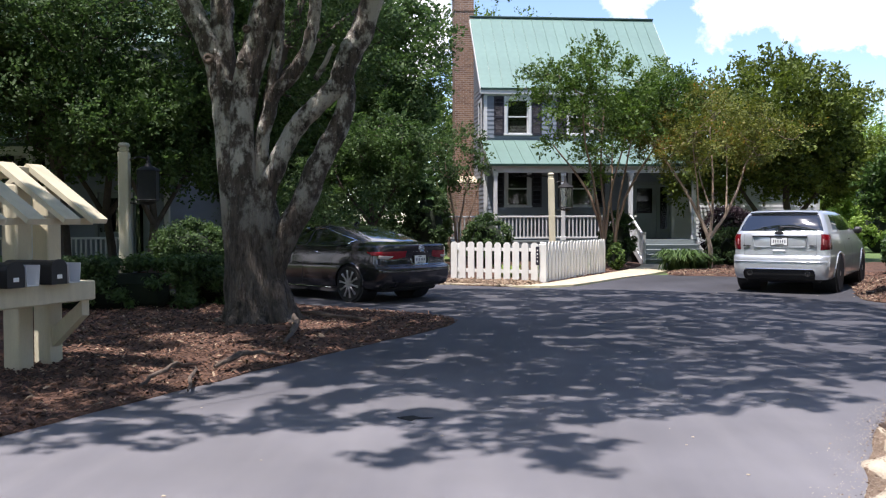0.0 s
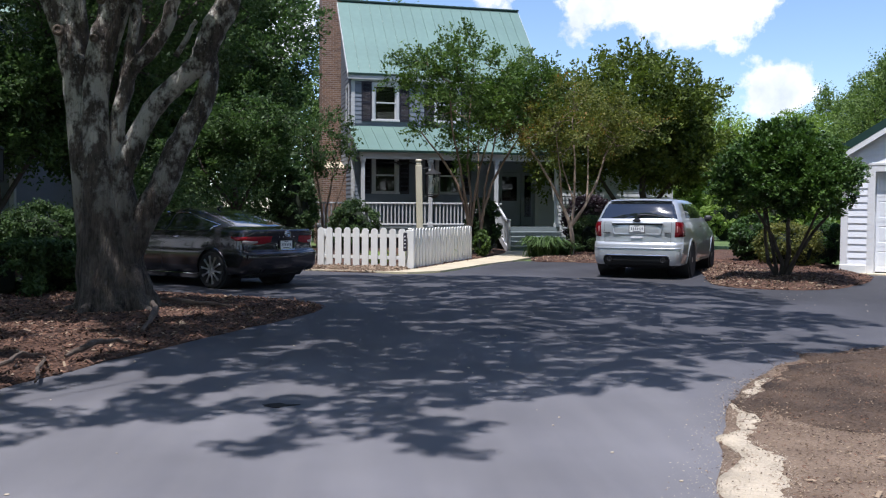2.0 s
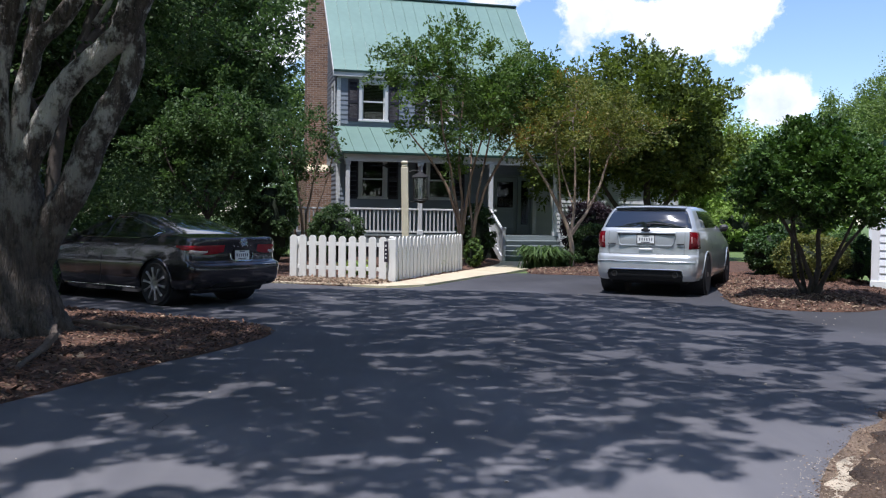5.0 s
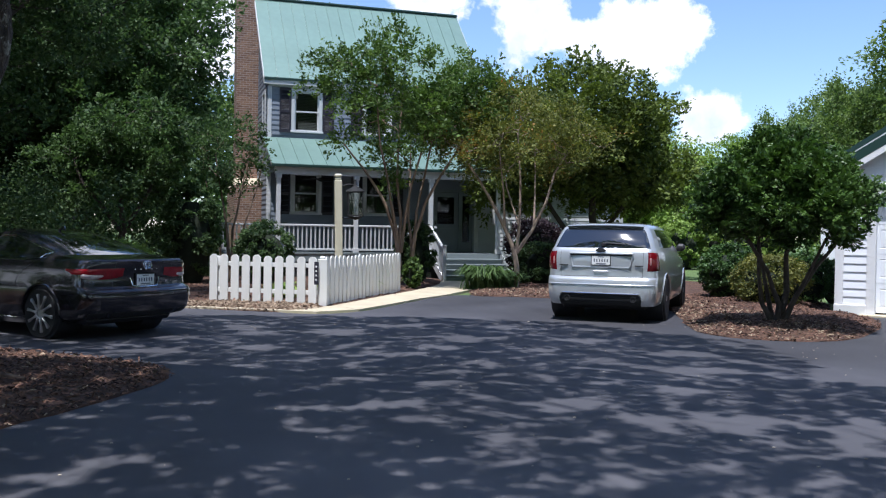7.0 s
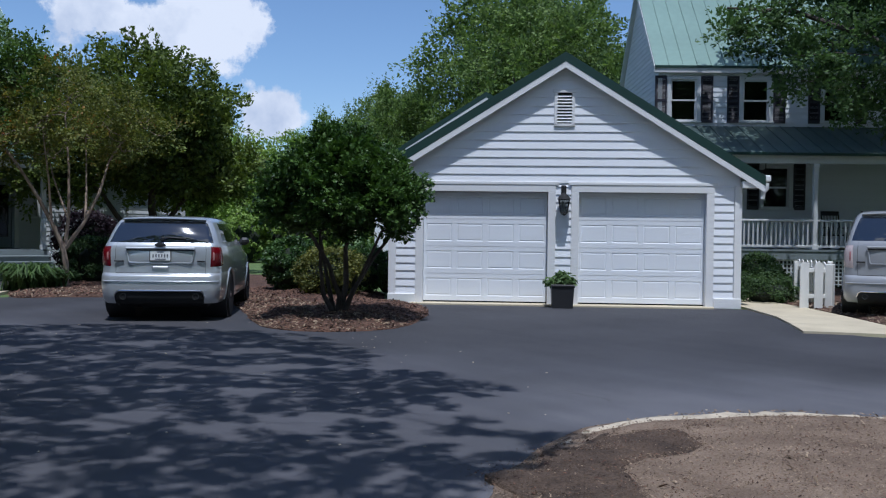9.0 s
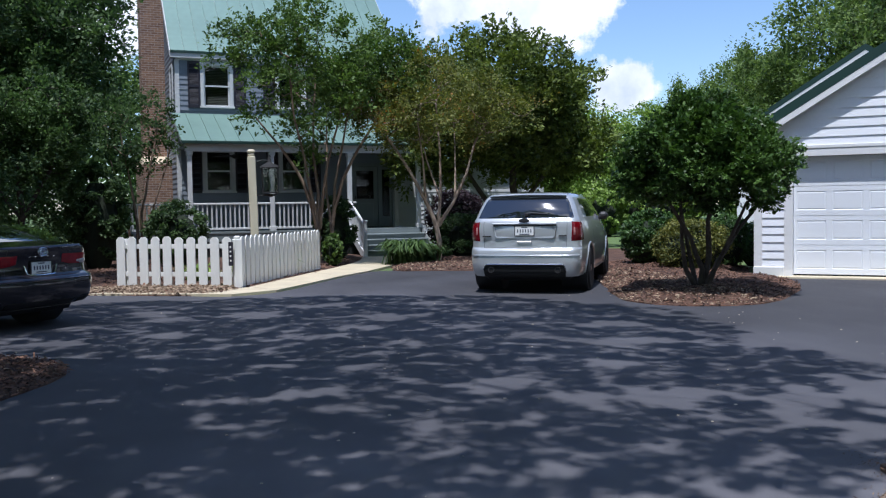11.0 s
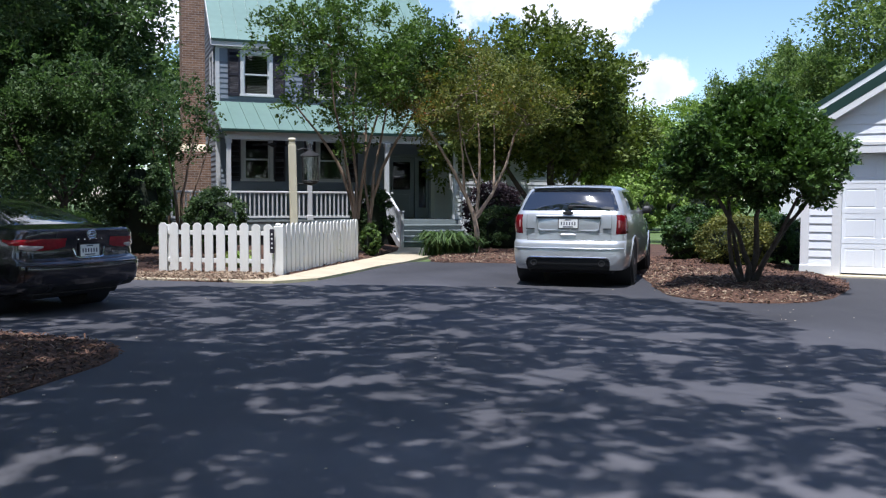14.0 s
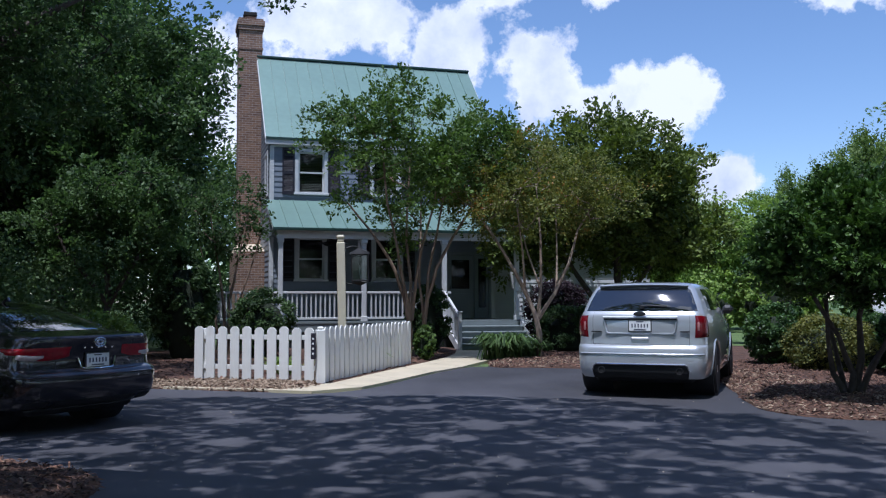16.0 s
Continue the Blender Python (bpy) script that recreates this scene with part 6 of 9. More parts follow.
branched("tree", (8.35, 17.1, 0), "small round-crowned evergreen tree in a mulched island", [
    ([(0.04, 0.00, 0.00), (0.04, -0.07, 0.37), (-0.22, -0.16, 0.88), (-0.62, -0.26, 1.40)], 0.055, 0.025), ([(0.09, 0.00, 0.00), (0.14, -0.06, 0.56), (0.07, -0.16, 1.12), (0.18, -0.34, 1.86)], 0.06, 0.025), ([(0.11, 0.00, 0.00), (0.26, -0.09, 0.47), (0.57, -0.18, 0.98), (0.97, -0.27, 1.49)], 0.05, 0.022),
    ([(-0.02, 0.00, 0.00), (-0.22, -0.02, 0.37), (-0.35, -0.11, 0.84), (-0.44, -0.26, 1.40)], 0.045, 0.022), ([(0.00, 0.04, 0.00), (-0.09, 0.15, 0.65), (-0.18, 0.26, 1.49)], 0.045, 0.02), ([(0.09, -0.03, 0.09), (0.25, -0.40, 0.74), (0.35, -0.78, 1.40)], 0.04, 0.02)],
    [(-0.16, -0.5, 1.95, 1.2, 1.2, 0.74), (-0.16, -0.5, 2.33, 0.86, 0.86, 0.56)], 300, 11, 24, 0.07, 0.22, "leaf_island", "bark_dark", 25, hollow=0.45, floor=1.4, tip=0.004, outward=1.0)


# ---- cars ----
MAT["paint_silver"] = material("paint_silver", (0.53, 0.555, 0.58), 0.3, metal=0.5, var=0.04, scale=2, fine=300, bump=0.02, dist=0.001, coat=1.0)
MAT["paint_dark"] = material("paint_dark", (0.033, 0.03, 0.036), 0.2, metal=0.45, var=0.06, scale=2, fine=300, bump=0.02, dist=0.001, coat=1.0)
# white car paint lowered to grey: the shade on the car is in the colour
MAT["paint_white_shaded"] = material("paint_white_shaded", (0.3, 0.31, 0.33), 0.35, var=0.05, scale=2, fine=300, bump=0.02, dist=0.001, coat=0.8)
MAT["rubber"] = material("rubber", (0.018, 0.018, 0.019), 0.8, var=0.3, scale=8, fine=60, bump=0.2, dist=0.004)
MAT["plastic"] = material("plastic", (0.02, 0.02, 0.022), 0.55, var=0.2, scale=8, fine=90, bump=0.1, dist=0.002)
MAT["alloy"] = material("alloy", (0.6, 0.6, 0.62), 0.34, metal=0.9, var=0.1, scale=5, fine=60, bump=0.03)
MAT["chrome"] = material("chrome", (0.75, 0.75, 0.76), 0.12, metal=1.0, var=0.05, scale=5, fine=60, bump=0.0)
MAT["lamp_red"] = material("lamp_red", (0.3, 0.004, 0.012), 0.22, var=0.35, scale=20, fine=90, bump=0.1, dist=0.003, coat=0.5)
MAT["lamp_deep"] = material("lamp_deep", (0.15, 0.003, 0.008), 0.22, var=0.35, scale=20, fine=90, bump=0.1, dist=0.003, coat=0.5)
MAT["lamp_clear"] = material("lamp_clear", (0.6, 0.5, 0.5), 0.12, var=0.3, scale=30, fine=90, bump=0.15, dist=0.003, coat=1.0)
MAT["lamp_pink"] = material("lamp_pink", (0.5, 0.22, 0.22), 0.12, var=0.3, scale=30, fine=90, bump=0.15, dist=0.003, coat=1.0)
MAT["plate"] = material("plate", (0.82, 0.83, 0.82), 0.45, var=0.08, scale=10, fine=60, bump=0.02)
MAT["bar"] = material("bar", (0.09, 0.1, 0.13), 0.6, var=0.1, bump=0.0)


class Hull:
    """A car's skin as a stack of rounded plan outlines. Rows: height, rear y, half width, front y, rear corner radius, front corner radius, bulge of the rear face."""
    N1, N2, N3, N4, N5 = 12, 8, 60, 7, 6

    def __init__(self, rows, tuck=0.02):
        self.tuck = tuck
        self.t = np.array(rows, float)
        self.n = self.N1 + self.N2 + self.N3 + self.N4 + self.N5

    def row(self, z):
        t = self.t
        y0, w, y1, rr, rf, bl = [float(np.interp(z, t[:, 0], t[:, k])) for k in range(1, 7)]
        wr = w * (1 - self.tuck)
        pts = []
        for i in range(self.N1):
            x = (wr - rr) * i / self.N1
            pts.append((x, y0 + bl * (x / wr) ** 2))
        yb = y0 + bl * ((wr - rr) / wr) ** 2
        for i in range(self.N2):
            a = (math.pi / 2) * i / self.N2
            pts.append((wr - rr + rr * math.sin(a), yb + rr * (1 - math.cos(a))))
        ya, ye = yb + rr, y1 - rf
        for i in range(self.N3):
            k = i / self.N3
            pts.append((w * (1 - (0.035 if k > 0.5 else self.tuck) * abs(2 * k - 1) ** 3), ya + (ye - ya) * k))
        xe = w * 0.965
        for i in range(self.N4):
            a = (math.pi / 2) * i / self.N4
            pts.append((xe - rf * 0.8 * (1 - math.cos(a)), ye + rf * math.sin(a)))
        for i in range(self.N5):
            pts.append(((xe - rf * 0.8) * (1 - i / (self.N5 - 1)), y1))
        return pts

    def point(self, z, i, side=1, off=0.0):
        a = self.row(z)
        i0 = min(int(i), self.n - 2)
        k = i - i0
        x, y = [a[i0][d] * (1 - k) + a[i0 + 1][d] * k for d in (0, 1)]
        if off:
            dx, dy = a[i0 + 1][0] - a[i0][0], a[i0 + 1][1] - a[i0][1]
            b = self.row(z + 0.01)
            bx, by = [b[i0][d] * (1 - k) + b[i0 + 1][d] * k for d in (0, 1)]
            n = Vector((dx, dy, 0)).cross(Vector((bx - x, by - y, 0.01)))
            if n.length > 1e-9:
                n.normalize()
                return (side * (x + n.x * off), y + n.y * off, z + n.z * off)
        return (side * x, y, z)

    def at_y(self, z, y):
        """The index on the side at which the skin reaches y."""
        a = self.row(z)
        lo, hi = self.N1 + self.N2, self.N1 + self.N2 + self.N3 - 1
        return lo + (hi - lo) * (y - a[lo][1]) / (a[hi][1] - a[lo][1])

    def skin(self, zs, wheels):
        """The closed skin; faces within the wheel arches (y, z, r) are left out."""
        mb = MB()
        mb.smooth = True
        for side in (1, -1):
            vs, fs = [], []
            for z in zs:
                for x, y in self.row(z):
                    p = [side * x, y, z]
                    if x > 0.6:
                        for wy, wz, r in wheels:
                            d = math.hypot(y - wy, z - wz)
                            if abs(d - r) < 0.05 and d > 1e-6:
                                p[1], p[2] = wy + (y - wy) * r / d, wz + (z - wz) * r / d
                    vs.append(tuple(p))
            n = self.n
            for j in range(len(zs) - 1):
                for i in range(n - 1):
                    q = (j * n + i, j * n + i + 1, j * n + n + i + 1, j * n + n + i)
                    c = [sum(vs[k][d] for k in q) / 4 for d in range(3)]
                    if abs(c[0]) > 0.6 and any(math.hypot(c[1] - wy, c[2] - wz) < r - 0.004 for wy, wz, r in wheels):
                        continue
                    fs.append(q if side > 0 else q[::-1])
            fs.append(tuple((len(zs) - 1) * n + i for i in range(n)))
            mb.add(vs, fs)
        return mb

    def patch(self, z0, z1, i0, i1, off=0.004, nz=6, ni=10, side=1, rim=True):
        """A panel that follows the skin, proud of it by off, with a turned-in rim. The bounds may be functions of 0..1."""
        mb = MB()
        mb.smooth = True
        f = lambda b, k: b(k) if callable(b) else b
        vs = []
        for j in range(nz + 1):
            for i in range(ni + 1):
                kz, ki = j / nz, i / ni
                za, zb = f(z0, ki), f(z1, ki)
                z = za + (zb - za) * kz
                ia, ib = f(i0, kz), f(i1, kz)
                e = off if not rim or ((0 < i or i0 == 0) and (i < ni or i1 == self.n - 1) and 0 < j < nz) else off * 0.2
                vs.append(self.point(z, ia + (ib - ia) * ki, side, e))
        fs = [(j * (ni + 1) + i, j * (ni + 1) + i + 1, (j + 1) * (ni + 1) + i + 1, (j + 1) * (ni + 1) + i) for j in range(nz) for i in range(ni)]
        return mb.add(vs, [q if side > 0 else q[::-1] for q in fs])


def merge(*mbs):
    out = MB()
    out.smooth = True
    for m in mbs:
        out.add(m.v, m.f)
    return out


def wheel_part(parent, x, y, r, w, spokes, side, name="wheel"):
    """A tyre with a multi-spoke alloy rim; the outer face looks towards side."""
    wh = part(name, MB().lathe([(r * 0.76, -w / 2 + 0.01), (r * 0.93, -w / 2), (r * 0.985, -w / 2 + 0.03), (r, -w / 4), (r, w / 4), (r * 0.985, w / 2 - 0.03), (r * 0.93, w / 2), (r * 0.76, w / 2 - 0.01)], 36, "x"), "rubber", parent, "black tyre", at=Matrix.Translation((x, y, r)))
    o = side * (w / 2 - 0.015)
    rim = MB()
    for rad, dx in ((r * 0.76, 0.0),):
        n = 36
        vs = []
        for k in range(n):
            a = 2 * math.pi * k / n
            for rr, d in ((rad, 0), (rad - 0.018, -0.008), (rad - 0.03, -0.06)):
                vs.append((o + side * d, rr * math.cos(a), rr * math.sin(a)))
        rim.add(vs, [(3 * k + j, 3 * ((k + 1) % n) + j, 3 * ((k + 1) % n) + j + 1, 3 * k + j + 1) for k in range(n) for j in (0, 1)])
    for k in range(spokes):
        a = 2 * math.pi * k / spokes
        m = pose(o, 0, 0) @ Matrix.Rotation(a, 4, "X")
        if spokes > 12:
            m = m @ Matrix.Translation((0, 0, 0.07)) @ Matrix.Rotation(0.28 if k % 2 else -0.28, 4, "X")
            rim.box((-0.03, -0.009, -0.02), (0.004, 0.009, r * 0.75 - 0.065), 0.004, m)
        else:
            rim.box((-0.03, -0.009, 0.04), (0.004, 0.009, r * 0.75), 0.004, m)
        if spokes <= 6:
            rim.box((-0.03, 0.02, 0.04), (0.002, 0.045, r * 0.68), 0.006, m @ Matrix.Rotation(0.12, 4, "X"))
    rim.lathe([(0.02, o - side * 0.05), (0.075, o - side * 0.045), (0.07, o + side * 0.002), (0.04, o + side * 0.008)], 16, "x")
    part("rim", rim, "alloy", wh, "bright multi-spoke alloy rim")
    part("brake_disc", MB().lathe([(0.02, o - side * 0.1), (r * 0.5, o - side * 0.1), (r * 0.5, o - side * 0.085), (0.02, o - side * 0.085)], 24, "x"), "plastic", wh)
    return wh


def plate_part(parent, m):
    p = part("number_plate", MB().box((-0.152, -0.004, 0), (0.152, 0.004, 0.152), 0.004), "plate", parent, "white number plate", at=m)
    b = MB()
    for i in range(6):
        x = -0.105 + i * 0.042
        b.box((x - 0.009, -0.007, 0.05), (x + 0.009, -0.0045, 0.1))
    b.box((-0.08, -0.007, 0.015), (0.08, -0.0045, 0.03)).box((-0.05, -0.007, 0.125), (0.05, -0.0045, 0.137))
    part("bar", b, "bar", p)
    part("plate_frame", MB().box((-0.16, -0.008, -0.008), (0.16, 0.002, 0.004)).box((-0.16, -0.008, 0.148), (0.16, 0.002, 0.16)).box((-0.16, -0.008, 0.004), (-0.148, 0.002, 0.148)).box((0.148, -0.008, 0.004), (0.16, 0.002, 0.148)), "plastic", p)
    return p


def common(car, hull, paint, zs, wheels, r, w, spokes, track, zbelt, glass_side, well):
    part("body", hull.skin(zs, wheels), paint, car)
    part("underbody", MB().box((-0.7, 0.35, 0.2), (0.7, hull.t[:, 3].max() - 0.35, 0.5), 0.05), "plastic", car)
    for wy, wz, ra in wheels:
        for s in (1, -1):
            wheel_part(car, s * (track / 2), wy, r, w, spokes, s)
            part("wheel_well", MB().lathe([(ra - 0.005, s * 0.5), (ra - 0.005, s * (track / 2 + w / 2 - 0.035))], 28, "x", (0, wy, wz)), "plastic", car)
            x = s * (hull.point(0.62, hull.at_y(0.62, wy))[0] + 0.0)
            lip = [(s * (hull.point(max(0.24, wz + ra * math.sin(a)), hull.at_y(max(0.24, wz + ra * math.sin(a)), wy + ra * math.cos(a)))[0] - 0.006), wy + ra * math.cos(a), wz + ra * math.sin(a)) for a in [-0.15 + (math.pi + 0.3) * k / 26 for k in range(27)]]
            part("wheel_arch", MB().tube(lip, 0.02, 6), paint if well is None else well, car)


def suv(m, label, paint, tall=0.0):
    c = thing("car", m, label, "car")
    k = 0.91 + tall
    rows = [(0.2, 0.16, 0.84, 4.4, 0.2, 0.35, 0.05), (0.32, 0.03, 0.93, 4.58, 0.2, 0.4, 0.06), (0.46, 0.0, 0.955, 4.66, 0.2, 0.42, 0.07), (0.60, 0.0, 0.965, 4.68, 0.2, 0.42, 0.08), (0.70, 0.01, 0.965, 4.68, 0.2, 0.42, 0.08), (0.76, 0.03, 0.963, 4.66, 0.2, 0.42, 0.08),
            (0.79, 0.085, 0.96, 4.64, 0.19, 0.42, 0.08), (0.90, 0.09, 0.957, 4.52, 0.19, 0.4, 0.08), (1.02, 0.085, 0.954, 4.2, 0.18, 0.38, 0.08), (1.12, 0.085, 0.946, 3.75, 0.17, 0.36, 0.08), (1.20, 0.095, 0.936, 3.5, 0.16, 0.34, 0.08), (1.27, 0.12, 0.918, 3.36, 0.16, 0.34, 0.08), (1.295, 0.145, 0.905, 3.3, 0.16, 0.34, 0.08),
            (1.42, 0.225, 0.86, 3.02, 0.15, 0.3, 0.09), (1.54, 0.315, 0.805, 2.72, 0.14, 0.3, 0.1), (1.61, 0.38, 0.76, 2.46, 0.14, 0.3, 0.1), (1.66, 0.48, 0.71, 2.2, 0.14, 0.3, 0.1), (1.69, 0.66, 0.6, 1.95, 0.16, 0.3, 0.08), (1.705, 1.0, 0.42, 1.7, 0.18, 0.3, 0.0)]
    low = lambda z: z if z < 0.6 else z - 0.055 * (min(1, (z - 0.6) / 0.2) if z < 1.3 else max(0.0, 1 - (z - 1.3) / 0.3))
    Z = lambda z: low(z) if z < 0.7 else 0.7 + (low(z) - 0.7) * k
    rows = [(Z(z), *q) for z, *q in rows]
    H = Hull(rows, 0.075)
    zs = [Z(z) for z in (0.275, 0.3, 0.34, 0.39, 0.44, 0.5, 0.55, 0.6, 0.65, 0.7, 0.74, 0.765, 0.79, 0.83, 0.88, 0.94, 1.0, 1.06, 1.12, 1.17, 1.22, 1.265, 1.295, 1.34, 1.38, 1.42, 1.46, 1.5, 1.54, 1.58, 1.61, 1.64, 1.66, 1.678, 1.69, 1.705)]
    wheels = [(1.02, 0.37, 0.41), (3.84, 0.37, 0.41)]
    common(c, H, paint, zs, wheels, 0.365, 0.245, 10, 1.66, 1.17, None, None)
    e = H.N1 + 1.5
    # rear glass in one dark sheet, with the spoiler over it
    for s in (1, -1):
        part("side_window", H.patch(Z(1.31), Z(1.585), lambda q: H.at_y(Z(1.31 + 0.275 * q), 0.6 + 0.12 * q), lambda q: H.at_y(Z(1.31 + 0.275 * q), 3.0 - 0.5 * q), 0.006, 6, 20, s), "car_shade", c, "dark tinted glass")
        part("taillight", H.patch(lambda q: Z(0.9 + 0.02 * q), lambda q: Z(1.235 - 0.01 * q), lambda q: H.N1 + 0.9 + 0.2 * q, lambda q: H.N1 + H.N2 + 1.2 - 0.8 * q, 0.016, 6, 12, s), "lamp_deep" if tall == 0 else "lamp_clear", c, "red tail lamp" if tall == 0 else "clear tail lamp")
        part("lamp_lens", H.patch(Z(0.98), Z(1.17), H.N1 + 1.7, H.N1 + 2.6, 0.022, 4, 6, s), "lamp_pink", c)
        part("door_handle", H.patch(Z(1.1), Z(1.13), H.at_y(1.1, 1.72), H.at_y(1.0, 1.95), 0.03, 2, 4, s), paint, c)
        part("door_handle", H.patch(Z(1.1), Z(1.13), H.at_y(1.1, 2.72), H.at_y(1.0, 2.95), 0.03, 2, 4, s), paint, c)
        for yy in (1.4, 2.2, 3.2):
            part("door_gap", H.patch(0.36 if yy > 1.5 else 0.8, Z(1.28), H.at_y(0.9, yy), H.at_y(0.9, yy + 0.012), 0.002, 8, 1, s, False), "plastic", c)
        part("sill_trim", H.patch(0.28, 0.36, H.at_y(0.3, 1.5), H.at_y(0.3, 3.4), 0.012, 2, 12, s), paint, c)
        mx, my, mz = H.point(Z(1.27), H.at_y(Z(1.27), 2.95), s)
        mir = part("wing_mirror", MB().box((s * 0.05 + mx - 0.06, my - 0.05, mz - 0.03), (s * 0.1 + mx + 0.06, my + 0.08, mz + 0.1), 0.045).box((mx - 0.03, my, mz - 0.04), (mx + s * 0.1, my + 0.05, mz + 0.0)), "plastic", c, "dark door mirror")
        rl = [(s * (H.point(Z(1.66), H.at_y(Z(1.66), yy))[0] - 0.03), yy, Z(1.69) + (0.0 if kk in (0, 6) else 0.02)) for kk, yy in enumerate([0.75 + 0.26 * j for j in range(7)])]
        if paint != "paint_silver":
            part("roof_rail", MB().tube(rl, 0.016, 6), "plastic", c)
        ex = part("exhaust_tip", MB().lathe([(0.036, 0.06), (0.04, 0.0), (0.05, 0.0), (0.05, 0.16)], 16, "y", (s * 0.53, 0.0, 0.385)), "plastic", c)
        # near-black disc in place of the shade inside the pipe
        part("bore_shade", MB().lathe([(0.037, 0.012), (0.037, 0.03)], 16, "y", (s * 0.53, 0.0, 0.385)), "dark", ex)
    part("rear_window", merge(*[H.patch(Z(1.3), Z(1.625), 0, lambda q: e + 1.6 - 0.8 * q, 0.006, 8, 12, s) for s in (1, -1)]), "car_shade", c, "dark tinted rear glass")
    sp = MB()
    sp.smooth = True
    n = 14
    vs = []
    for j in range(n + 1):
        x = -0.62 + 1.24 * j / n
        b = 0.1 * (x / 0.7) ** 2
        for y, z in ((0.66 + b, 1.69), (0.37 + b, 1.668), (0.335 + b, 1.652), (0.35 + b, 1.635), (0.5 + b, 1.64)):
            vs.append((x, y, Z(z) - 0.02 * (x / 0.7) ** 2))
    sp.add(vs, [(j * 5 + i, j * 5 + i + 1, j * 5 + i + 6, j * 5 + i + 5) for j in range(n) for i in range(4)] + [(0, 1, 2, 3, 4), tuple(n * 5 + i for i in (4, 3, 2, 1, 0))])
    part("spoiler", sp, paint, c, "body-coloured roof spoiler")
    # tailgate lines, plate recess, handle bar, badge
    rec = merge(*[H.patch(Z(0.975), Z(1.185), 0, H.N1 * 0.66, 0.004, 3, 6, s, False) for s in (1, -1)])
    part("plate_recess", rec, paint, c)
    rim = [(x, H.point(Z(z), 0)[1] + 0.08 * (x / 0.95) ** 2 - 0.012, Z(z)) for x, z in ((-0.5, 1.18), (-0.47, 0.99), (-0.44, 0.965), (0.44, 0.965), (0.47, 0.99), (0.5, 1.18))]
    part("recess_frame", MB().tube(rim, 0.012, 6), paint, c)
    part("handle_bar", MB().box((-0.52, 0.07, Z(1.19)), (0.52, 0.11, Z(1.225)), 0.012), paint, c)
    part("handle_shadow", MB().box((-0.5, 0.082, Z(1.165)), (0.5, 0.1, Z(1.191))), "plastic", c)
    plate_part(c, pose(0, 0.075, Z(1.0), -1))
    bd = MB().lathe([(0.02, 0.0), (0.085, 0.004), (0.085, 0.012)], 24, "y", (0, 0.055, 0))
    bd.v = [(x, y, z * 0.42 + Z(1.262)) for x, y, z in bd.v]
    part("badge", bd, "plastic", c, "plain dark oval badge")
    part("gate_step", MB().box((-0.12, 0.066, Z(0.87)), (0.12, 0.1, Z(0.905)), 0.01), "alloy", c)
    for x0, x1, z0 in ((-0.68, -0.54, 0.98), (0.54, 0.66, 0.985)):
        part("badge_strip", MB().box((x0, 0.1, Z(z0)), (x1, 0.12, Z(z0 + 0.018))), "plastic", c)
    for s in (1, -1):
        part("gate_gap", H.patch(Z(0.8), Z(1.28), H.N1 - 0.7, H.N1 - 0.63, 0.003, 6, 1, s, False), "plastic", c)
    part("gate_gap", merge(*[H.patch(Z(0.8) - 0.008, Z(0.8), 0, H.N1 - 0.63, 0.003, 1, 8, s, False) for s in (1, -1)]), "plastic", c)
    top_of = lambda q: 0.47 - 0.2 * max(0.0, (q - 0.85) / 0.15) ** 2
    # black panel on the skin, darkened further for the shade of a recess
    part("valance", merge(*[H.patch(lambda q: 0.276, top_of, 0, H.N1 + 0.4, 0.012, 4, 20, s) for s in (1, -1)]), "dark", c, "black lower bumper panel with recess shade put into its colour")
    for s in (1, -1):
        part("valance_trim", MB().tube([H.point(top_of(k / 20), (H.N1 + 0.4) * k / 20, s, 0.014) for k in range(20)], 0.012, 6), "chrome", c, "bright strip over the recess")
    for z0 in (0.60,):
        part("bumper_crease", merge(*[H.patch(z0, z0 + 0.022, 0, H.N1 + H.N2 * 0.6, 0.018, 2, 14, s) for s in (1, -1)]), paint, c)
    part("wiper", MB().tube([(0.02, 0.15, Z(1.37)), (0.1, 0.165, Z(1.375)), (0.36, 0.185, Z(1.36))], 0.01, 6).box((-0.01, 0.13, Z(1.33)), (0.05, 0.18, Z(1.38)), 0.008), "plastic", c)
    part("windscreen", merge(*[H.patch(Z(1.31), Z(1.6), H.n - 1 - H.N5, H.n - 1, 0.006, 6, 8, s) for s in (1, -1)]), "car_shade", c)
    part("headlamp", merge(*[H.patch(0.7, 0.84, H.n - 1 - H.N5 - 4, H.n - 1 - H.N5 + 2, 0.008, 4, 6, s) for s in (1, -1)]), "lamp_clear", c)
    return c


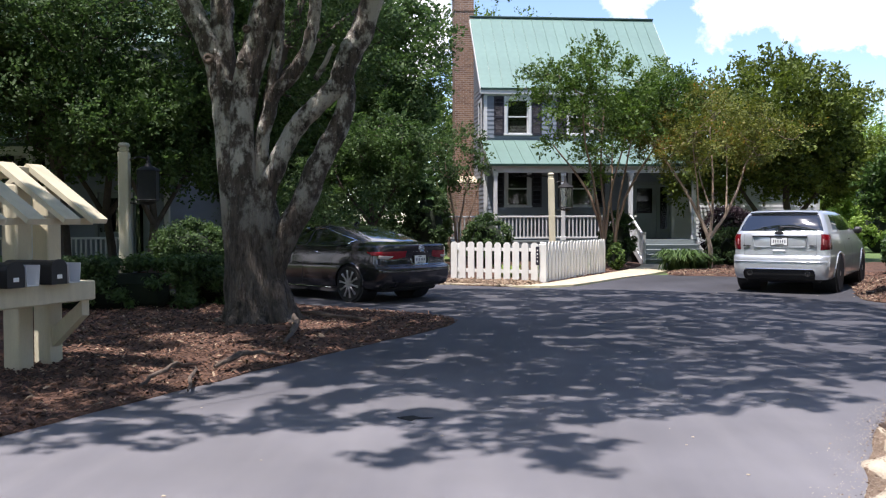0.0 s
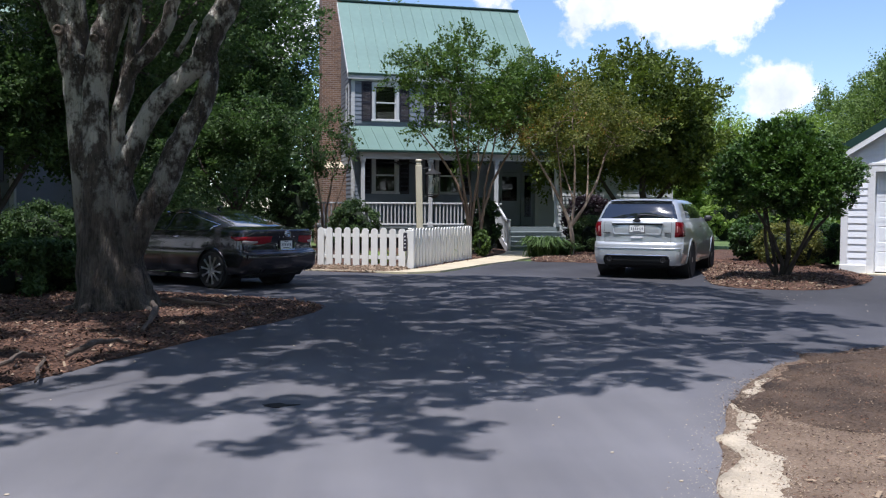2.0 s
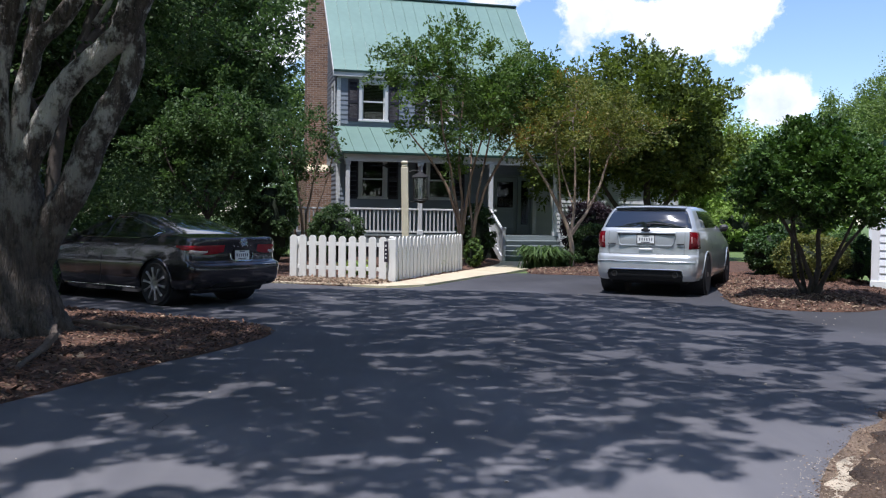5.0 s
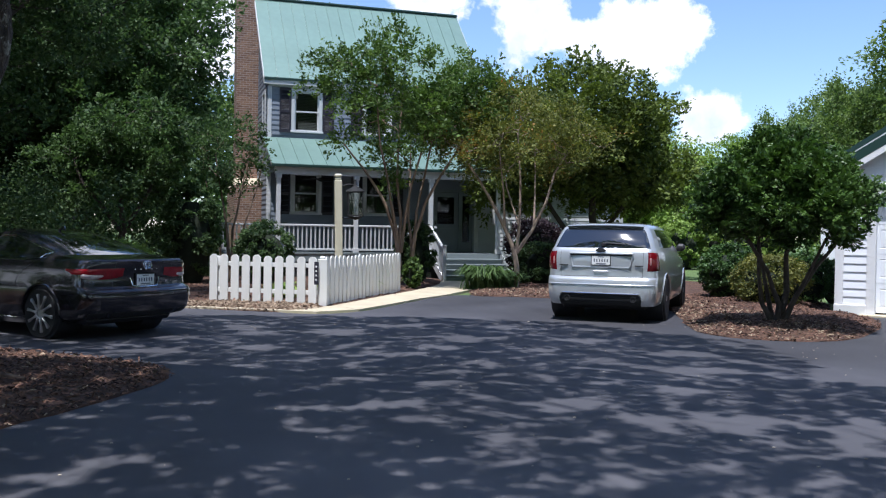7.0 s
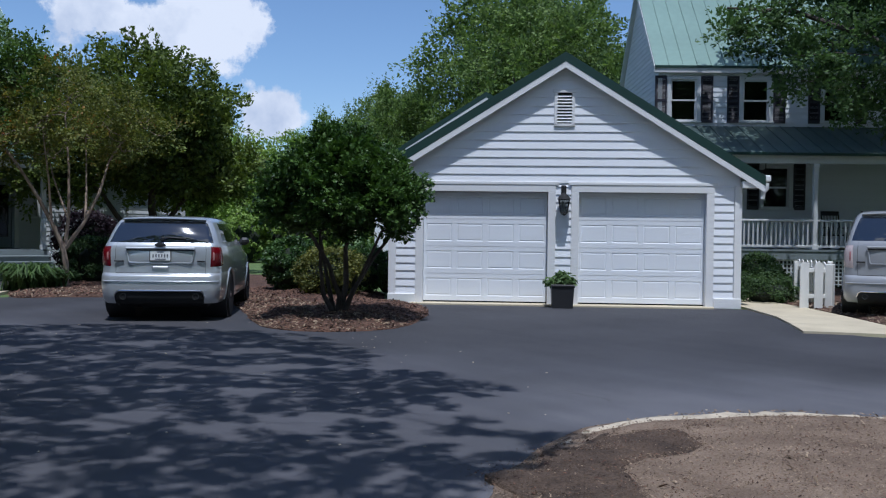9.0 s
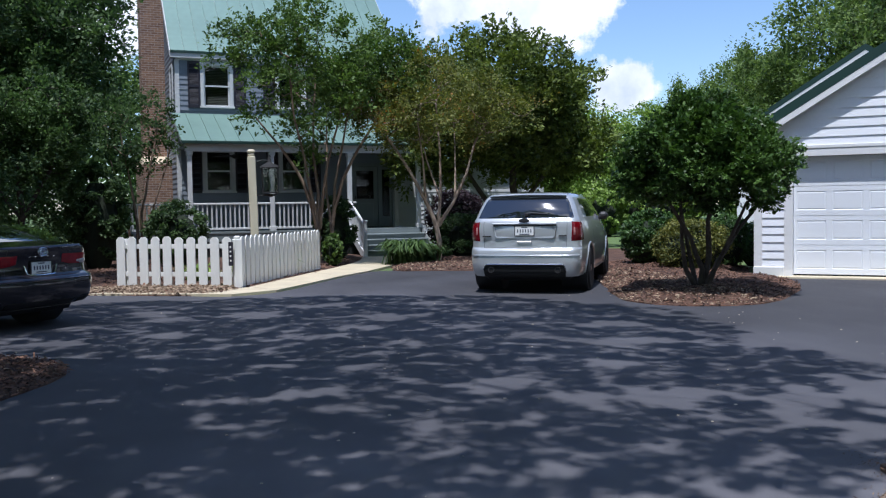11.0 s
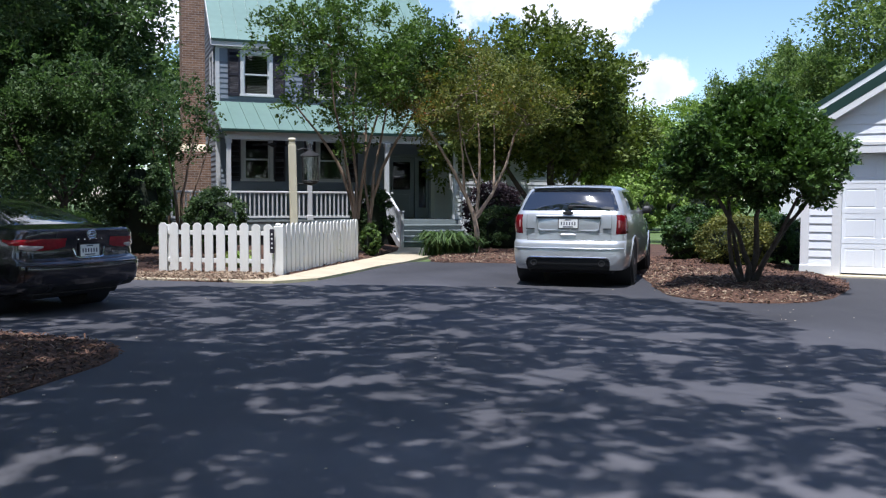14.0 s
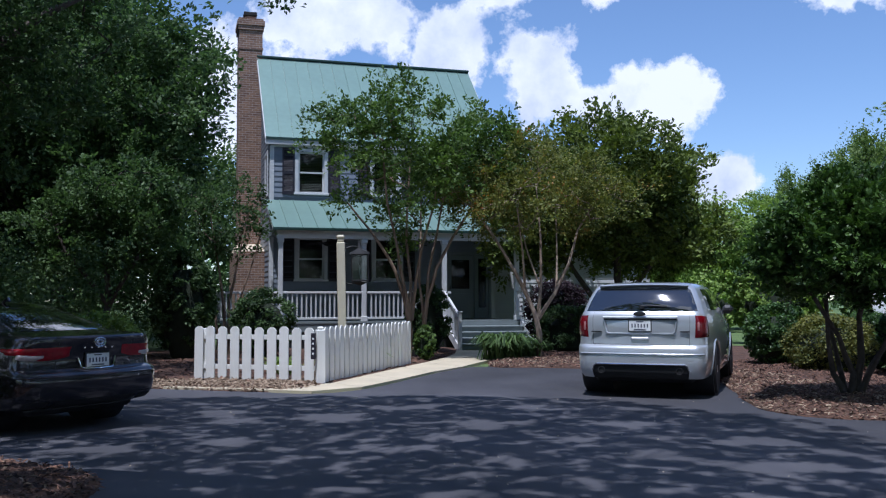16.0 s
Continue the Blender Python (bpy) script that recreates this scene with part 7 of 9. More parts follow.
def sedan(m, label, paint):
    c = thing("car", m, label, "car")
    rows = [(0.17, 0.72, 0.80, 4.6, 0.25, 0.4, 0.1), (0.24, 0.45, 0.86, 4.74, 0.25, 0.45, 0.12), (0.3, 0.16, 0.89, 4.8, 0.25, 0.45, 0.12), (0.38, 0.05, 0.91, 4.84, 0.25, 0.5, 0.13), (0.52, 0.0, 0.918, 4.88, 0.25, 0.5, 0.14), (0.62, 0.0, 0.92, 4.88, 0.25, 0.5, 0.14), (0.665, 0.025, 0.918, 4.86, 0.24, 0.5, 0.14),
            (0.70, 0.115, 0.908, 4.84, 0.22, 0.5, 0.15), (0.80, 0.13, 0.9, 4.7, 0.22, 0.48, 0.15), (0.90, 0.115, 0.892, 4.3, 0.22, 0.45, 0.15), (0.98, 0.085, 0.878, 3.85, 0.22, 0.42, 0.15), (1.03, 0.08, 0.855, 3.55, 0.22, 0.4, 0.16), (1.055, 0.13, 0.83, 3.45, 0.22, 0.38, 0.16), (1.075, 0.42, 0.795, 3.4, 0.22, 0.36, 0.12),
            (1.1, 0.70, 0.77, 3.32, 0.22, 0.35, 0.1), (1.2, 1.0, 0.715, 3.1, 0.2, 0.32, 0.1), (1.3, 1.33, 0.65, 2.86, 0.2, 0.3, 0.1), (1.37, 1.6, 0.60, 2.66, 0.2, 0.3, 0.08), (1.41, 1.82, 0.55, 2.5, 0.22, 0.3, 0.06), (1.435, 2.05, 0.45, 2.35, 0.2, 0.25, 0.02), (1.445, 2.2, 0.3, 2.28, 0.03, 0.03, 0.0)]
    H = Hull(rows)
    zs = [0.17, 0.2, 0.24, 0.27, 0.3, 0.34, 0.38, 0.44, 0.5, 0.56, 0.62, 0.66, 0.68, 0.705, 0.74, 0.78, 0.83, 0.87, 0.92, 0.98, 1.01, 1.03, 1.043, 1.055, 1.066, 1.075, 1.088, 1.1, 1.12, 1.15, 1.2, 1.25, 1.3, 1.34, 1.37, 1.395, 1.41, 1.425, 1.435, 1.445]
    wheels = [(1.05, 0.345, 0.375), (3.87, 0.345, 0.375)]
    common(c, H, paint, zs, wheels, 0.335, 0.225, 20, 1.6, 1.0, None, None)
    for s in (1, -1):
        part("side_window", H.patch(lambda q: 1.03, lambda q: 1.35 - 0.22 * max(0.0, (0.25 - q) / 0.25) ** 1.6, lambda q: H.at_y(1.03 + 0.3 * q, 1.42 + 0.25 * q), lambda q: H.at_y(1.03 + 0.3 * q, 3.25 - 0.52 * q), 0.006, 8, 26, s), "car_shade", c, "dark side glass")
        part("pillar", H.patch(1.03, 1.36, lambda q: H.at_y(1.03 + 0.3 * q, 2.3), lambda q: H.at_y(1.03 + 0.3 * q, 2.4), 0.011, 6, 2, s), "plastic", c)
        tr = [H.point(1.025, H.at_y(1.025, 1.42 + 1.83 * j / 14), s, 0.01) for j in range(15)]
        part("window_trim", MB().tube(tr, 0.008, 5), "chrome", c)
        rim_z = lambda q: 1.35 - 0.22 * max(0.0, (0.25 - q) / 0.25) ** 1.6
        ia, ib = H.at_y(1.33, 1.67), H.at_y(1.33, 2.73)
        top = [H.point(1.03 + (rim_z(0) - 1.03) * k / 4, H.at_y(1.03, 1.42) + (ia - H.at_y(1.03, 1.42)) * k / 4, s, 0.01) for k in range(4)] + [H.point(rim_z(j / 20), ia + (ib - ia) * j / 20, s, 0.01) for j in range(21)]
        part("window_trim", MB().tube(top, 0.009, 5), "chrome", c)
        part("taillight", H.patch(lambda q: 0.84 - 0.05 * math.sin(math.pi * min(1, q * 1.4)) + 0.03 * q, lambda q: 0.945 - 0.01 * q, H.N1 - 5.8, H.N1 + H.N2 + 1.0, 0.014, 5, 16, s), "lamp_red", c, "red and clear tail lamp")
        part("lamp_lens", H.patch(lambda q: 0.825 - 0.02 * math.sin(math.pi * q), lambda q: 0.868 + 0.02 * q, H.N1 - 1.2, H.N1 + 5.5, 0.02, 3, 10, s), "lamp_clear", c)
        part("lamp_tip", H.patch(lambda q: 0.875 + 0.04 * q, lambda q: 0.935 - 0.0 * q, H.N1 + H.N2 + 0.5, H.at_y(0.9, 0.6), 0.008, 3, 6, s), "lamp_red", c)
        for yy in (2.0, 2.95):
            part("door_handle", H.patch(0.9, 0.925, H.at_y(0.9, yy), H.at_y(0.9, yy + 0.22), 0.03, 2, 4, s), "chrome", c)
        for yy in (1.55, 2.35, 3.45):
            part("door_gap", H.patch(0.32 if yy > 1.6 else 0.68, 1.02, H.at_y(0.8, yy), H.at_y(0.8, yy + 0.01), 0.002, 8, 1, s, False), "plastic", c)
        part("sill_trim", H.patch(0.245, 0.265, H.at_y(0.25, 1.5), H.at_y(0.25, 3.45), 0.012, 2, 12, s), "chrome", c)
        mx, my, mz = H.point(1.06, H.at_y(1.06, 3.1), s)
        part("wing_mirror", MB().box((s * 0.06 + mx - 0.08, my - 0.05, mz - 0.04), (s * 0.12 + mx + 0.08, my + 0.08, mz + 0.1), 0.045).box((mx - 0.03, my, mz - 0.04), (mx + s * 0.1, my + 0.04, mz - 0.01)), paint, c)
        part("bumper_vent", H.patch(0.27, 0.4, H.N1 - 1, H.N1 + 4, 0.01, 3, 6, s), "plastic", c)
    e = H.N1 + 1.0
    part("rear_window", merge(*[H.patch(1.104, 1.395, 0, lambda q: e - 1.6 * q, 0.007, 10, 12, s) for s in (1, -1)]), "car_shade", c, "sloping rear glass")
    part("boot_lip", merge(*[H.patch(1.034, 1.054, 0, H.N1 + 3, 0.016, 2, 14, s) for s in (1, -1)]), paint, c)
    part("valance", merge(*[H.patch(0.28, 0.37, 0, H.N1 - 2, 0.012, 3, 12, s) for s in (1, -1)]), "plastic", c, "black lower bumper")
    part("bumper_crease", merge(*[H.patch(0.62, 0.64, 0, H.N1 + H.N2, 0.008, 2, 14, s) for s in (1, -1)]), paint, c)
    for s in (1, -1):
        part("boot_gap", H.patch(0.7, 1.03, H.N1 - 3.2, H.N1 - 3.12, 0.003, 6, 1, s, False), "plastic", c)
        part("plate_trim", MB().tube([H.point(0.82, 4.4, s, 0.012), H.point(0.715, 3.7, s, 0.012), H.point(0.69, 3.2, s, 0.012), H.point(0.685, 0, s, 0.012)], 0.01, 6), "chrome", c)
    plate_part(c, pose(0, 0.11, 0.71, -1))
    bd = MB()
    for rx, rz in ((0.07, 0.05), (0.026, 0.047), (0.05, 0.02)):
        bd.tube([(rx * math.cos(a), 0.072, 0.985 + rz * math.sin(a)) for a in [2 * math.pi * q / 20 for q in range(21)]], 0.006, 5)
    part("badge", bd, "chrome", c, "plain chrome ring badge")
    bb = MB()
    for i in range(5):
        bb.box((-0.19 + i * 0.09, 0.095, 0.92), (-0.17 + i * 0.09, 0.118, 0.93))
    part("badge_letters", bb, "chrome", c)
    part("windscreen", merge(*[H.patch(1.1, 1.39, H.n - 1 - H.N5, H.n - 1, 0.006, 6, 8, s) for s in (1, -1)]), "car_shade", c)
    part("antenna", MB().tube([(0, 1.9, 1.43), (0, 1.8, 1.475), (0, 1.78, 1.44)], 0.02, 6), paint, c)
    return c


def shade_glass(name):
    """Privacy glass: almost black inside, a clear mirror-like skin."""
    m = material(name, (0.008, 0.009, 0.012), 0.03, var=0.2, scale=1, fine=4, bump=0.0, coat=1.0, spec=1.0)
    m.node_tree.nodes["Principled BSDF"].inputs["Coat IOR"].default_value = 1.75
    return m


MAT["car_shade"] = shade_glass("car_shade")
suv(pose(5.77, 17.9, 0, 0, 0, -29), "silver sport utility car with dark glass parked on the driveway", "paint_silver")
sedan(pose(-0.82, 15.87, 0, 0, 0, 51) @ Matrix.Diagonal((0.95, 0.95, 0.945, 1)), "dark grey four-door saloon parked beside the mulch bed", "paint_dark")
suv(pose(16.5, 12.25, 0, 0, 0, -64), "white utility car, paint darkened for shade, parked beside the neighbouring cottage", "paint_white_shaded", tall=0.28)


# ---- beds, walks and litter ----
def loop_dist(px, py, loop):
    """Distance to the outline and whether inside, for arrays of points."""
    best = np.full(len(px), 9e9)
    ins = np.zeros(len(px), bool)
    for i in range(len(loop)):
        (ax, ay), (bx, by) = loop[i - 1], loop[i]
        dx, dy = bx - ax, by - ay
        t = np.clip(((px - ax) * dx + (py - ay) * dy) / (dx * dx + dy * dy + 1e-9), 0, 1)
        best = np.minimum(best, np.hypot(px - ax - t * dx, py - ay - t * dy))
        if ay != by:
            ins ^= ((by > py) != (ay > py)) & (px < (ax - bx) * (py - by) / (ay - by + 1e-12) + bx)
    return best, ins


def bed(name, pts, mat, label, mound=0.06, rough=0.03, base=0.012, grid=0.35, chips=(), category="flower bed", seed=1, edge=0.5, grow_by=0.08, ragged=0.05, spill=0.05):
    """A bed with an uneven rounded edge and loose pieces on it: chips are (count, length, material, what, area or None)."""
    loop = smooth_loop(pts, 6)
    turn = sum(a[0] * b[1] - b[0] * a[1] for a, b in zip(loop, loop[1:] + loop[:1]))
    grown = []
    for i, (x, y) in enumerate(loop):
        (ax, ay), (bx, by) = loop[i - 1], loop[(i + 1) % len(loop)]
        d = math.hypot(bx - ax, by - ay) or 1
        k = grow_by * (1 if turn > 0 else -1)
        grown.append((x + k * (by - ay) / d, y - k * (bx - ax) / d))
    loop = grown
    loop = [(x + ragged * noise.noise((x * 2.3, y * 2.3, 1.0)) + 0.5 * (ragged - 0.05) * noise.noise((x * 9, y * 9, 1.0)), y + ragged * noise.noise((x * 2.3, y * 2.3, 7.0)) + 0.5 * (ragged - 0.05) * noise.noise((x * 9, y * 9, 7.0))) for x, y in loop]
    ob = bm_object(name, slab(loop, -0.06, base, grid, mound, edge, rough), mat, True)
    tagged(ob, label, category, kind="structure")
    rng = np.random.default_rng(seed)
    for count, length, cm, what, area in chips:
        xs, ys = [p[0] for p in loop], [p[1] for p in loop]
        x0, x1, y0, y1 = area or (min(xs), max(xs), min(ys), max(ys))
        px, py = rng.uniform(x0, x1, count * 3), rng.uniform(y0, y1, count * 3)
        d, ins = loop_dist(px, py, loop)
        keep = np.nonzero(ins | (d < spill * rng.random(len(px)) ** 2))[0][:count]
        px, py, d, ins = px[keep], py[keep], d[keep], ins[keep]
        s = np.where(ins, np.clip(d / edge, 0, 1), 0)
        s = s * s * (3 - 2 * s)
        pz = np.array([base + mound * q + rough * noise.noise((x * 1.7, y * 1.7, 3.0)) * q for x, y, q in zip(px, py, s)]) + 0.006
        n = len(px)
        a = rng.uniform(0, 2 * math.pi, n)
        tilt = rng.normal(0, 0.28, (n, 2))
        L = length * rng.uniform(0.4, 1.4, n)
        W = L * rng.uniform(0.18, 0.5, n)
        ca, sa = np.cos(a), np.sin(a)
        u = np.stack([ca, sa, tilt[:, 0]], 1) * L[:, None] / 2
        v = np.stack([-sa, ca, tilt[:, 1]], 1) * W[:, None] / 2
        c = np.stack([px, py, pz + np.abs(tilt[:, 0]) * L / 3], 1)
        up = np.array([0, 0, 1.0]) * (0.012 * length / 0.06)
        vs = np.stack([c - u - v * 0.6, c + u * 0.9 - v, c + u + v * 0.7, c - u * 0.8 + v, c + up], 1).reshape(-1, 3)
        fs = [(5 * i + k, 5 * i + (k + 1) % 4, 5 * i + 4) for i in range(n) for k in range(4)]
        me = bpy.data.meshes.new(what)
        me.from_pydata(vs.tolist(), [], fs)
        me.materials.append(MAT[cm])
        tagged(new(what, me), {"bark_chips": "loose reddish bark chips on the bed", "leaf_litter": "dry pale leaf and twig litter"}.get(what, "loose litter"), what.replace("_", " "), kind="stuff")
    return ob


bed("mulch_bed", [(-9.8, 0), (-5.3, 1.0), (-3.9, 3.0), (-3.15, 4.8), (-2.7, 6.1), (-2.28, 7.3), (-1.83, 8.5), (-1.22, 10), (-0.58, 11.5), (-0.22, 12.4), (-0.38, 13.3), (-1.3, 14.1), (-2.6, 14.9), (-4.2, 15.9), (-7.0, 17.6), (-12, 18), (-13, 8)], "mulch",
    "reddish bark mulch bed round the old tree", 0.05, 0.05, chips=[(22000, 0.055, "chips", "bark_chips", (-6.5, 0.2, 5.0, 15.5)), (1500, 0.055, "litter", "leaf_litter", (-5.5, 0.2, 5.0, 14.5))], seed=3, edge=0.9)
bed("mulch_bed", [(-6.2, 19.5), (-4.4, 21.0), (-1.6, 20.72), (-0.6, 20.35), (0.5, 19.82), (1.0, 19.8), (1.5, 20.6), (2.5, 22.8), (3.5, 25.1), (4.5, 28), (4.95, 30.2), (4.6, 31.6), (-1.6, 31.4), (-6, 30), (-12, 26), (-11, 21)], "mulch",
    "mulch bed between the fence and the porch", 0.04, 0.03, chips=[(4000, 0.07, "chips", "bark_chips", (-4, 5, 19.5, 29)), (3000, 0.07, "litter", "leaf_litter", (-2.2, 1.4, 19.7, 21.6))], seed=4, edge=0.4)
bed("mulch_bed", [(4.95, 24.3), (5.7, 23.85), (6.5, 23.45), (7.6, 23.2), (8.6, 23.1), (10.2, 24.2), (13.5, 30), (8.5, 31.0), (7.2, 29.9), (5.75, 27.5)], "mulch",
    "mulch bed with daylilies before the house", 0.05, 0.03, chips=[(4000, 0.07, "chips", "bark_chips", (4.5, 10, 23, 28)), (1200, 0.06, "litter", "leaf_litter", (4.5, 9, 23, 26))], seed=5, edge=0.4)
bed("mulch_bed", [(6.93, 16.6), (7.25, 15.62), (8.25, 15.45), (9.3, 16.25), (10.3, 17.45), (10.98, 18.8), (10.7, 19.6), (12.2, 22.2), (11.8, 24.8), (9.2, 23.4), (8.2, 20.6), (7.55, 18.6)], "mulch",
    "round mulched island under the small tree", 0.1, 0.04, chips=[(9000, 0.055, "chips", "bark_chips", None), (1400, 0.06, "litter", "leaf_litter", (6.5, 9, 15, 23))], seed=6, edge=0.6)
bed("dirt_bed", [(1.45, -1), (1.65, 2.5), (2.2, 4.4), (2.7, 5.6), (3.25, 6.7), (3.95, 7.7), (4.75, 8.38), (5.65, 8.88), (6.5, 8.95), (7.5, 8.5), (8.65, 7.45), (10.6, 5.5), (14, 1.5), (10, -6), (2.5, -8)], "dirt",
    "bare brown verge with dry leaf litter", 0.05, 0.05, chips=[(34000, 0.014, "litter", "leaf_litter", (2.4, 9.5, 3.6, 8.6)), (260, 0.045, "litter", "leaf_litter", (2.6, 9.5, 4.0, 9.0)), (12000, 0.016, "chips", "bark_chips", (2.0, 9.5, 4.0, 9.0))], category="verge", seed=7, edge=0.5)
bed("sand_edge", [(1.8, 3.6), (2.08, 4.2), (2.44, 5.05), (2.7, 5.6), (2.95, 6.1), (3.3, 6.78), (3.6, 7.25), (3.64, 7.2), (3.34, 6.66), (3.02, 6.0), (2.84, 5.5), (2.72, 5.0), (2.56, 4.4), (2.36, 3.4)], "sand",
    "strip of pale washed sand along the asphalt", 0.025, 0.02, base=0.02, grid=0.12, chips=[(5000, 0.009, "sand", "sand_crumbs", None), (500, 0.012, "dirt", "soil_crumbs", None), (140, 0.02, "litter", "leaf_litter", None)], category="sand", seed=8, edge=0.15, grow_by=0.02, ragged=0.15, spill=0.3)
bed("sand_edge", [(5.3, 8.72), (5.9, 8.98), (6.6, 9.02), (7.4, 8.68), (8.2, 7.98), (8.1, 7.9), (7.3, 8.5), (6.5, 8.82), (5.8, 8.82)], "sand",
    "thin line of pale sand where the verge meets asphalt", 0.03, 0.02, base=0.014, grid=0.15, chips=[(200, 0.03, "litter", "leaf_litter", None)], category="sand", seed=9, edge=0.1, grow_by=0.0, ragged=0.08, spill=0.12)
bed("soil_patch", [(3.0, 5.8), (3.45, 6.75), (4.0, 7.55), (4.74, 8.25), (5.2, 8.48), (5.94, 8.68), (6.43, 8.6), (6.55, 8.45), (6.0, 8.12), (5.3, 7.72), (4.95, 7.4), (4.6, 6.6), (4.0, 5.7), (3.4, 5.2)], "soil",
    "dark damp soil along the verge edge", 0.07, 0.05, base=0.035, grid=0.2, chips=[(14000, 0.012, "soil", "soil_crumbs", None), (700, 0.02, "chips", "bark_chips", None), (900, 0.014, "litter", "leaf_litter", None)], category="soil", seed=12, edge=0.5, ragged=0.22, spill=0.25)
bed("planting_bed", [(16.6, 13.1), (17.9, 15.2), (18.6, 16.6), (20, 19), (24, 18), (22, 12), (18.5, 10.2), (15.2, 10.9), (15.2, 11.5)], "mulch",
    "planting bed with low greenery beside the walk", 0.05, 0.03, chips=[(1500, 0.07, "litter", "leaf_litter", (15, 19, 10.5, 16))], seed=10, edge=0.4)


def walkway(name, left, right, label):
    """A concrete walk of slabs between two edges, with open joints."""
    w = thing(name, pose(0, 0, 0), label, "walkway", kind="structure")
    for (a, b), (c, d) in zip(zip(left, left[1:]), zip(right, right[1:])):
        g = 0.006
        q = [Vector((*p, 0)) for p in (a, b, d, c)]
        mid = sum(q, Vector()) / 4
        q = [p + (mid - p).normalized() * g for p in q]
        mb = MB().add([(p.x, p.y, z) for z in (-0.08, 0.034) for p in q], [(0, 1, 2, 3), (4, 5, 6, 7), (0, 1, 5, 4), (1, 2, 6, 5), (2, 3, 7, 6), (3, 0, 4, 7)])
        part("slab", mb, "concrete", w)
    return w


walkway("walkway", [(-0.9, 20.75), (0.2, 20.3), (1.0, 20.05), (1.62, 20.72), (2.3, 22.3), (3.0, 23.9), (3.62, 25.2), (4.3, 26.9), (4.7, 28.2), (4.98, 29.8)],
        [(-1.0, 20.45), (0.3, 19.85), (1.3, 19.4), (2.05, 19.9), (2.75, 21.2), (3.5, 22.7), (4.2, 23.8), (5.1, 25.7), (5.75, 27.6), (6.9, 29.4)], "pale concrete walk along the picket fence")
walkway("walkway", [(13.2, 11.95), (14.1, 12.75), (15.0, 13.6), (16.1, 14.95), (17.3, 16.6), (18.4, 18.4)], [(14.0, 10.95), (15.0, 11.55), (16.2, 13.05), (17.3, 14.5), (18.3, 16.2), (19.4, 18.0)], "pale concrete walk to the neighbouring cottage")

# small pale stones and leaves lying on the asphalt, and a dark patch
rng = np.random.default_rng(31)
bits = MB()
for x, y in np.stack([rng.uniform(-2.4, 8.0, 240), rng.uniform(3.2, 19, 240)], 1):
    if inside(x, y, ROAD) and edge_dist(x, y, ROAD) > 0.15:
        s = rng.uniform(0.004, 0.012)
        bits.box((x - s, y - s * 0.7, 0), (x + s, y + s * 0.7, s * 0.6), 0.3 * s, pose(0, 0, 0))
solo("pebbles", bits, "sand", "small pale stones scattered over the asphalt", "stones", kind="stuff")
pl = [(0.1 * math.cos(a) * (1 + 0.35 * math.sin(3 * a + 1) + 0.2 * math.sin(7 * a)), 0.055 * math.sin(a) * (1 + 0.4 * math.cos(4 * a))) for a in [2 * math.pi * k / 40 for k in range(40)]]
MAT["tar"] = material("tar", (0.01, 0.01, 0.011), 0.9, var=0.3, scale=5, fine=90, bump=0.3, dist=0.004)
tar = bm_object("tar_patch", slab([(x - 0.1, y + 6.6) for x, y in pl], -0.002, 0.004), "tar")
tagged(tar, "small dark tar stain on the asphalt", "tar patch", kind="structure")


# ---- yard things ----
def lamp_post(m, label, lean=0.0):
    t = thing("lamp_post", m, label, "lamp post")
    part("post", MB().box((-0.085, -0.085, -0.3), (0.085, 0.085, 2.55), 0.014).box((-0.07, -0.07, 2.55), (0.07, 0.07, 2.62), 0.02).box((-0.085, -0.085, 2.62), (0.085, 0.085, 2.7), 0.03), "cream", t)
    part("arm", MB().tube([(0.08, 0, 2.42), (0.22, 0, 2.47), (0.36, 0, 2.45), (0.4, 0, 2.38)], 0.013, 8), "plastic", t)
    part("arm", MB().tube([(0.08, 0, 1.72), (0.2, 0, 1.7), (0.32, 0, 1.71)], 0.011, 8), "plastic", t)
    return t


LP1 = pose(1.86, 24.4, 0, 0, -1.2, 0)
lamp_post(LP1, "cream painted wooden lamp post inside the fence")
lantern(LP1 @ pose(0.38, 0, 1.76), "hanging_lantern", "large dark metal glass lantern hanging from a post", 1.35, wall=False)
LP2 = pose(-5.65, 14.75, 0, 0, 0, 10)
lamp_post(LP2, "weathered wooden lamp post behind the hedge")
lantern(LP2 @ pose(0.38, 0, 1.76), "hanging_lantern", "dark glass lantern on a post behind the hedge", 1.2, wall=False, pane="smoked_glass")
# plaque on the corner of the fence
pq = thing("plaque", pose(1.335, 20.70, 0.42, 0, 0, -25), "small dark plaque fixed to the fence corner", "plaque")
part("board", MB().box((-0.045, -0.075, 0), (0.045, -0.055, 0.42), 0.012), "shutter", pq)
for i in range(4):
    part("bar", MB().box((-0.014, -0.079, 0.075 + i * 0.08), (0.014, -0.0755, 0.105 + i * 0.08)), "trim_white", pq)


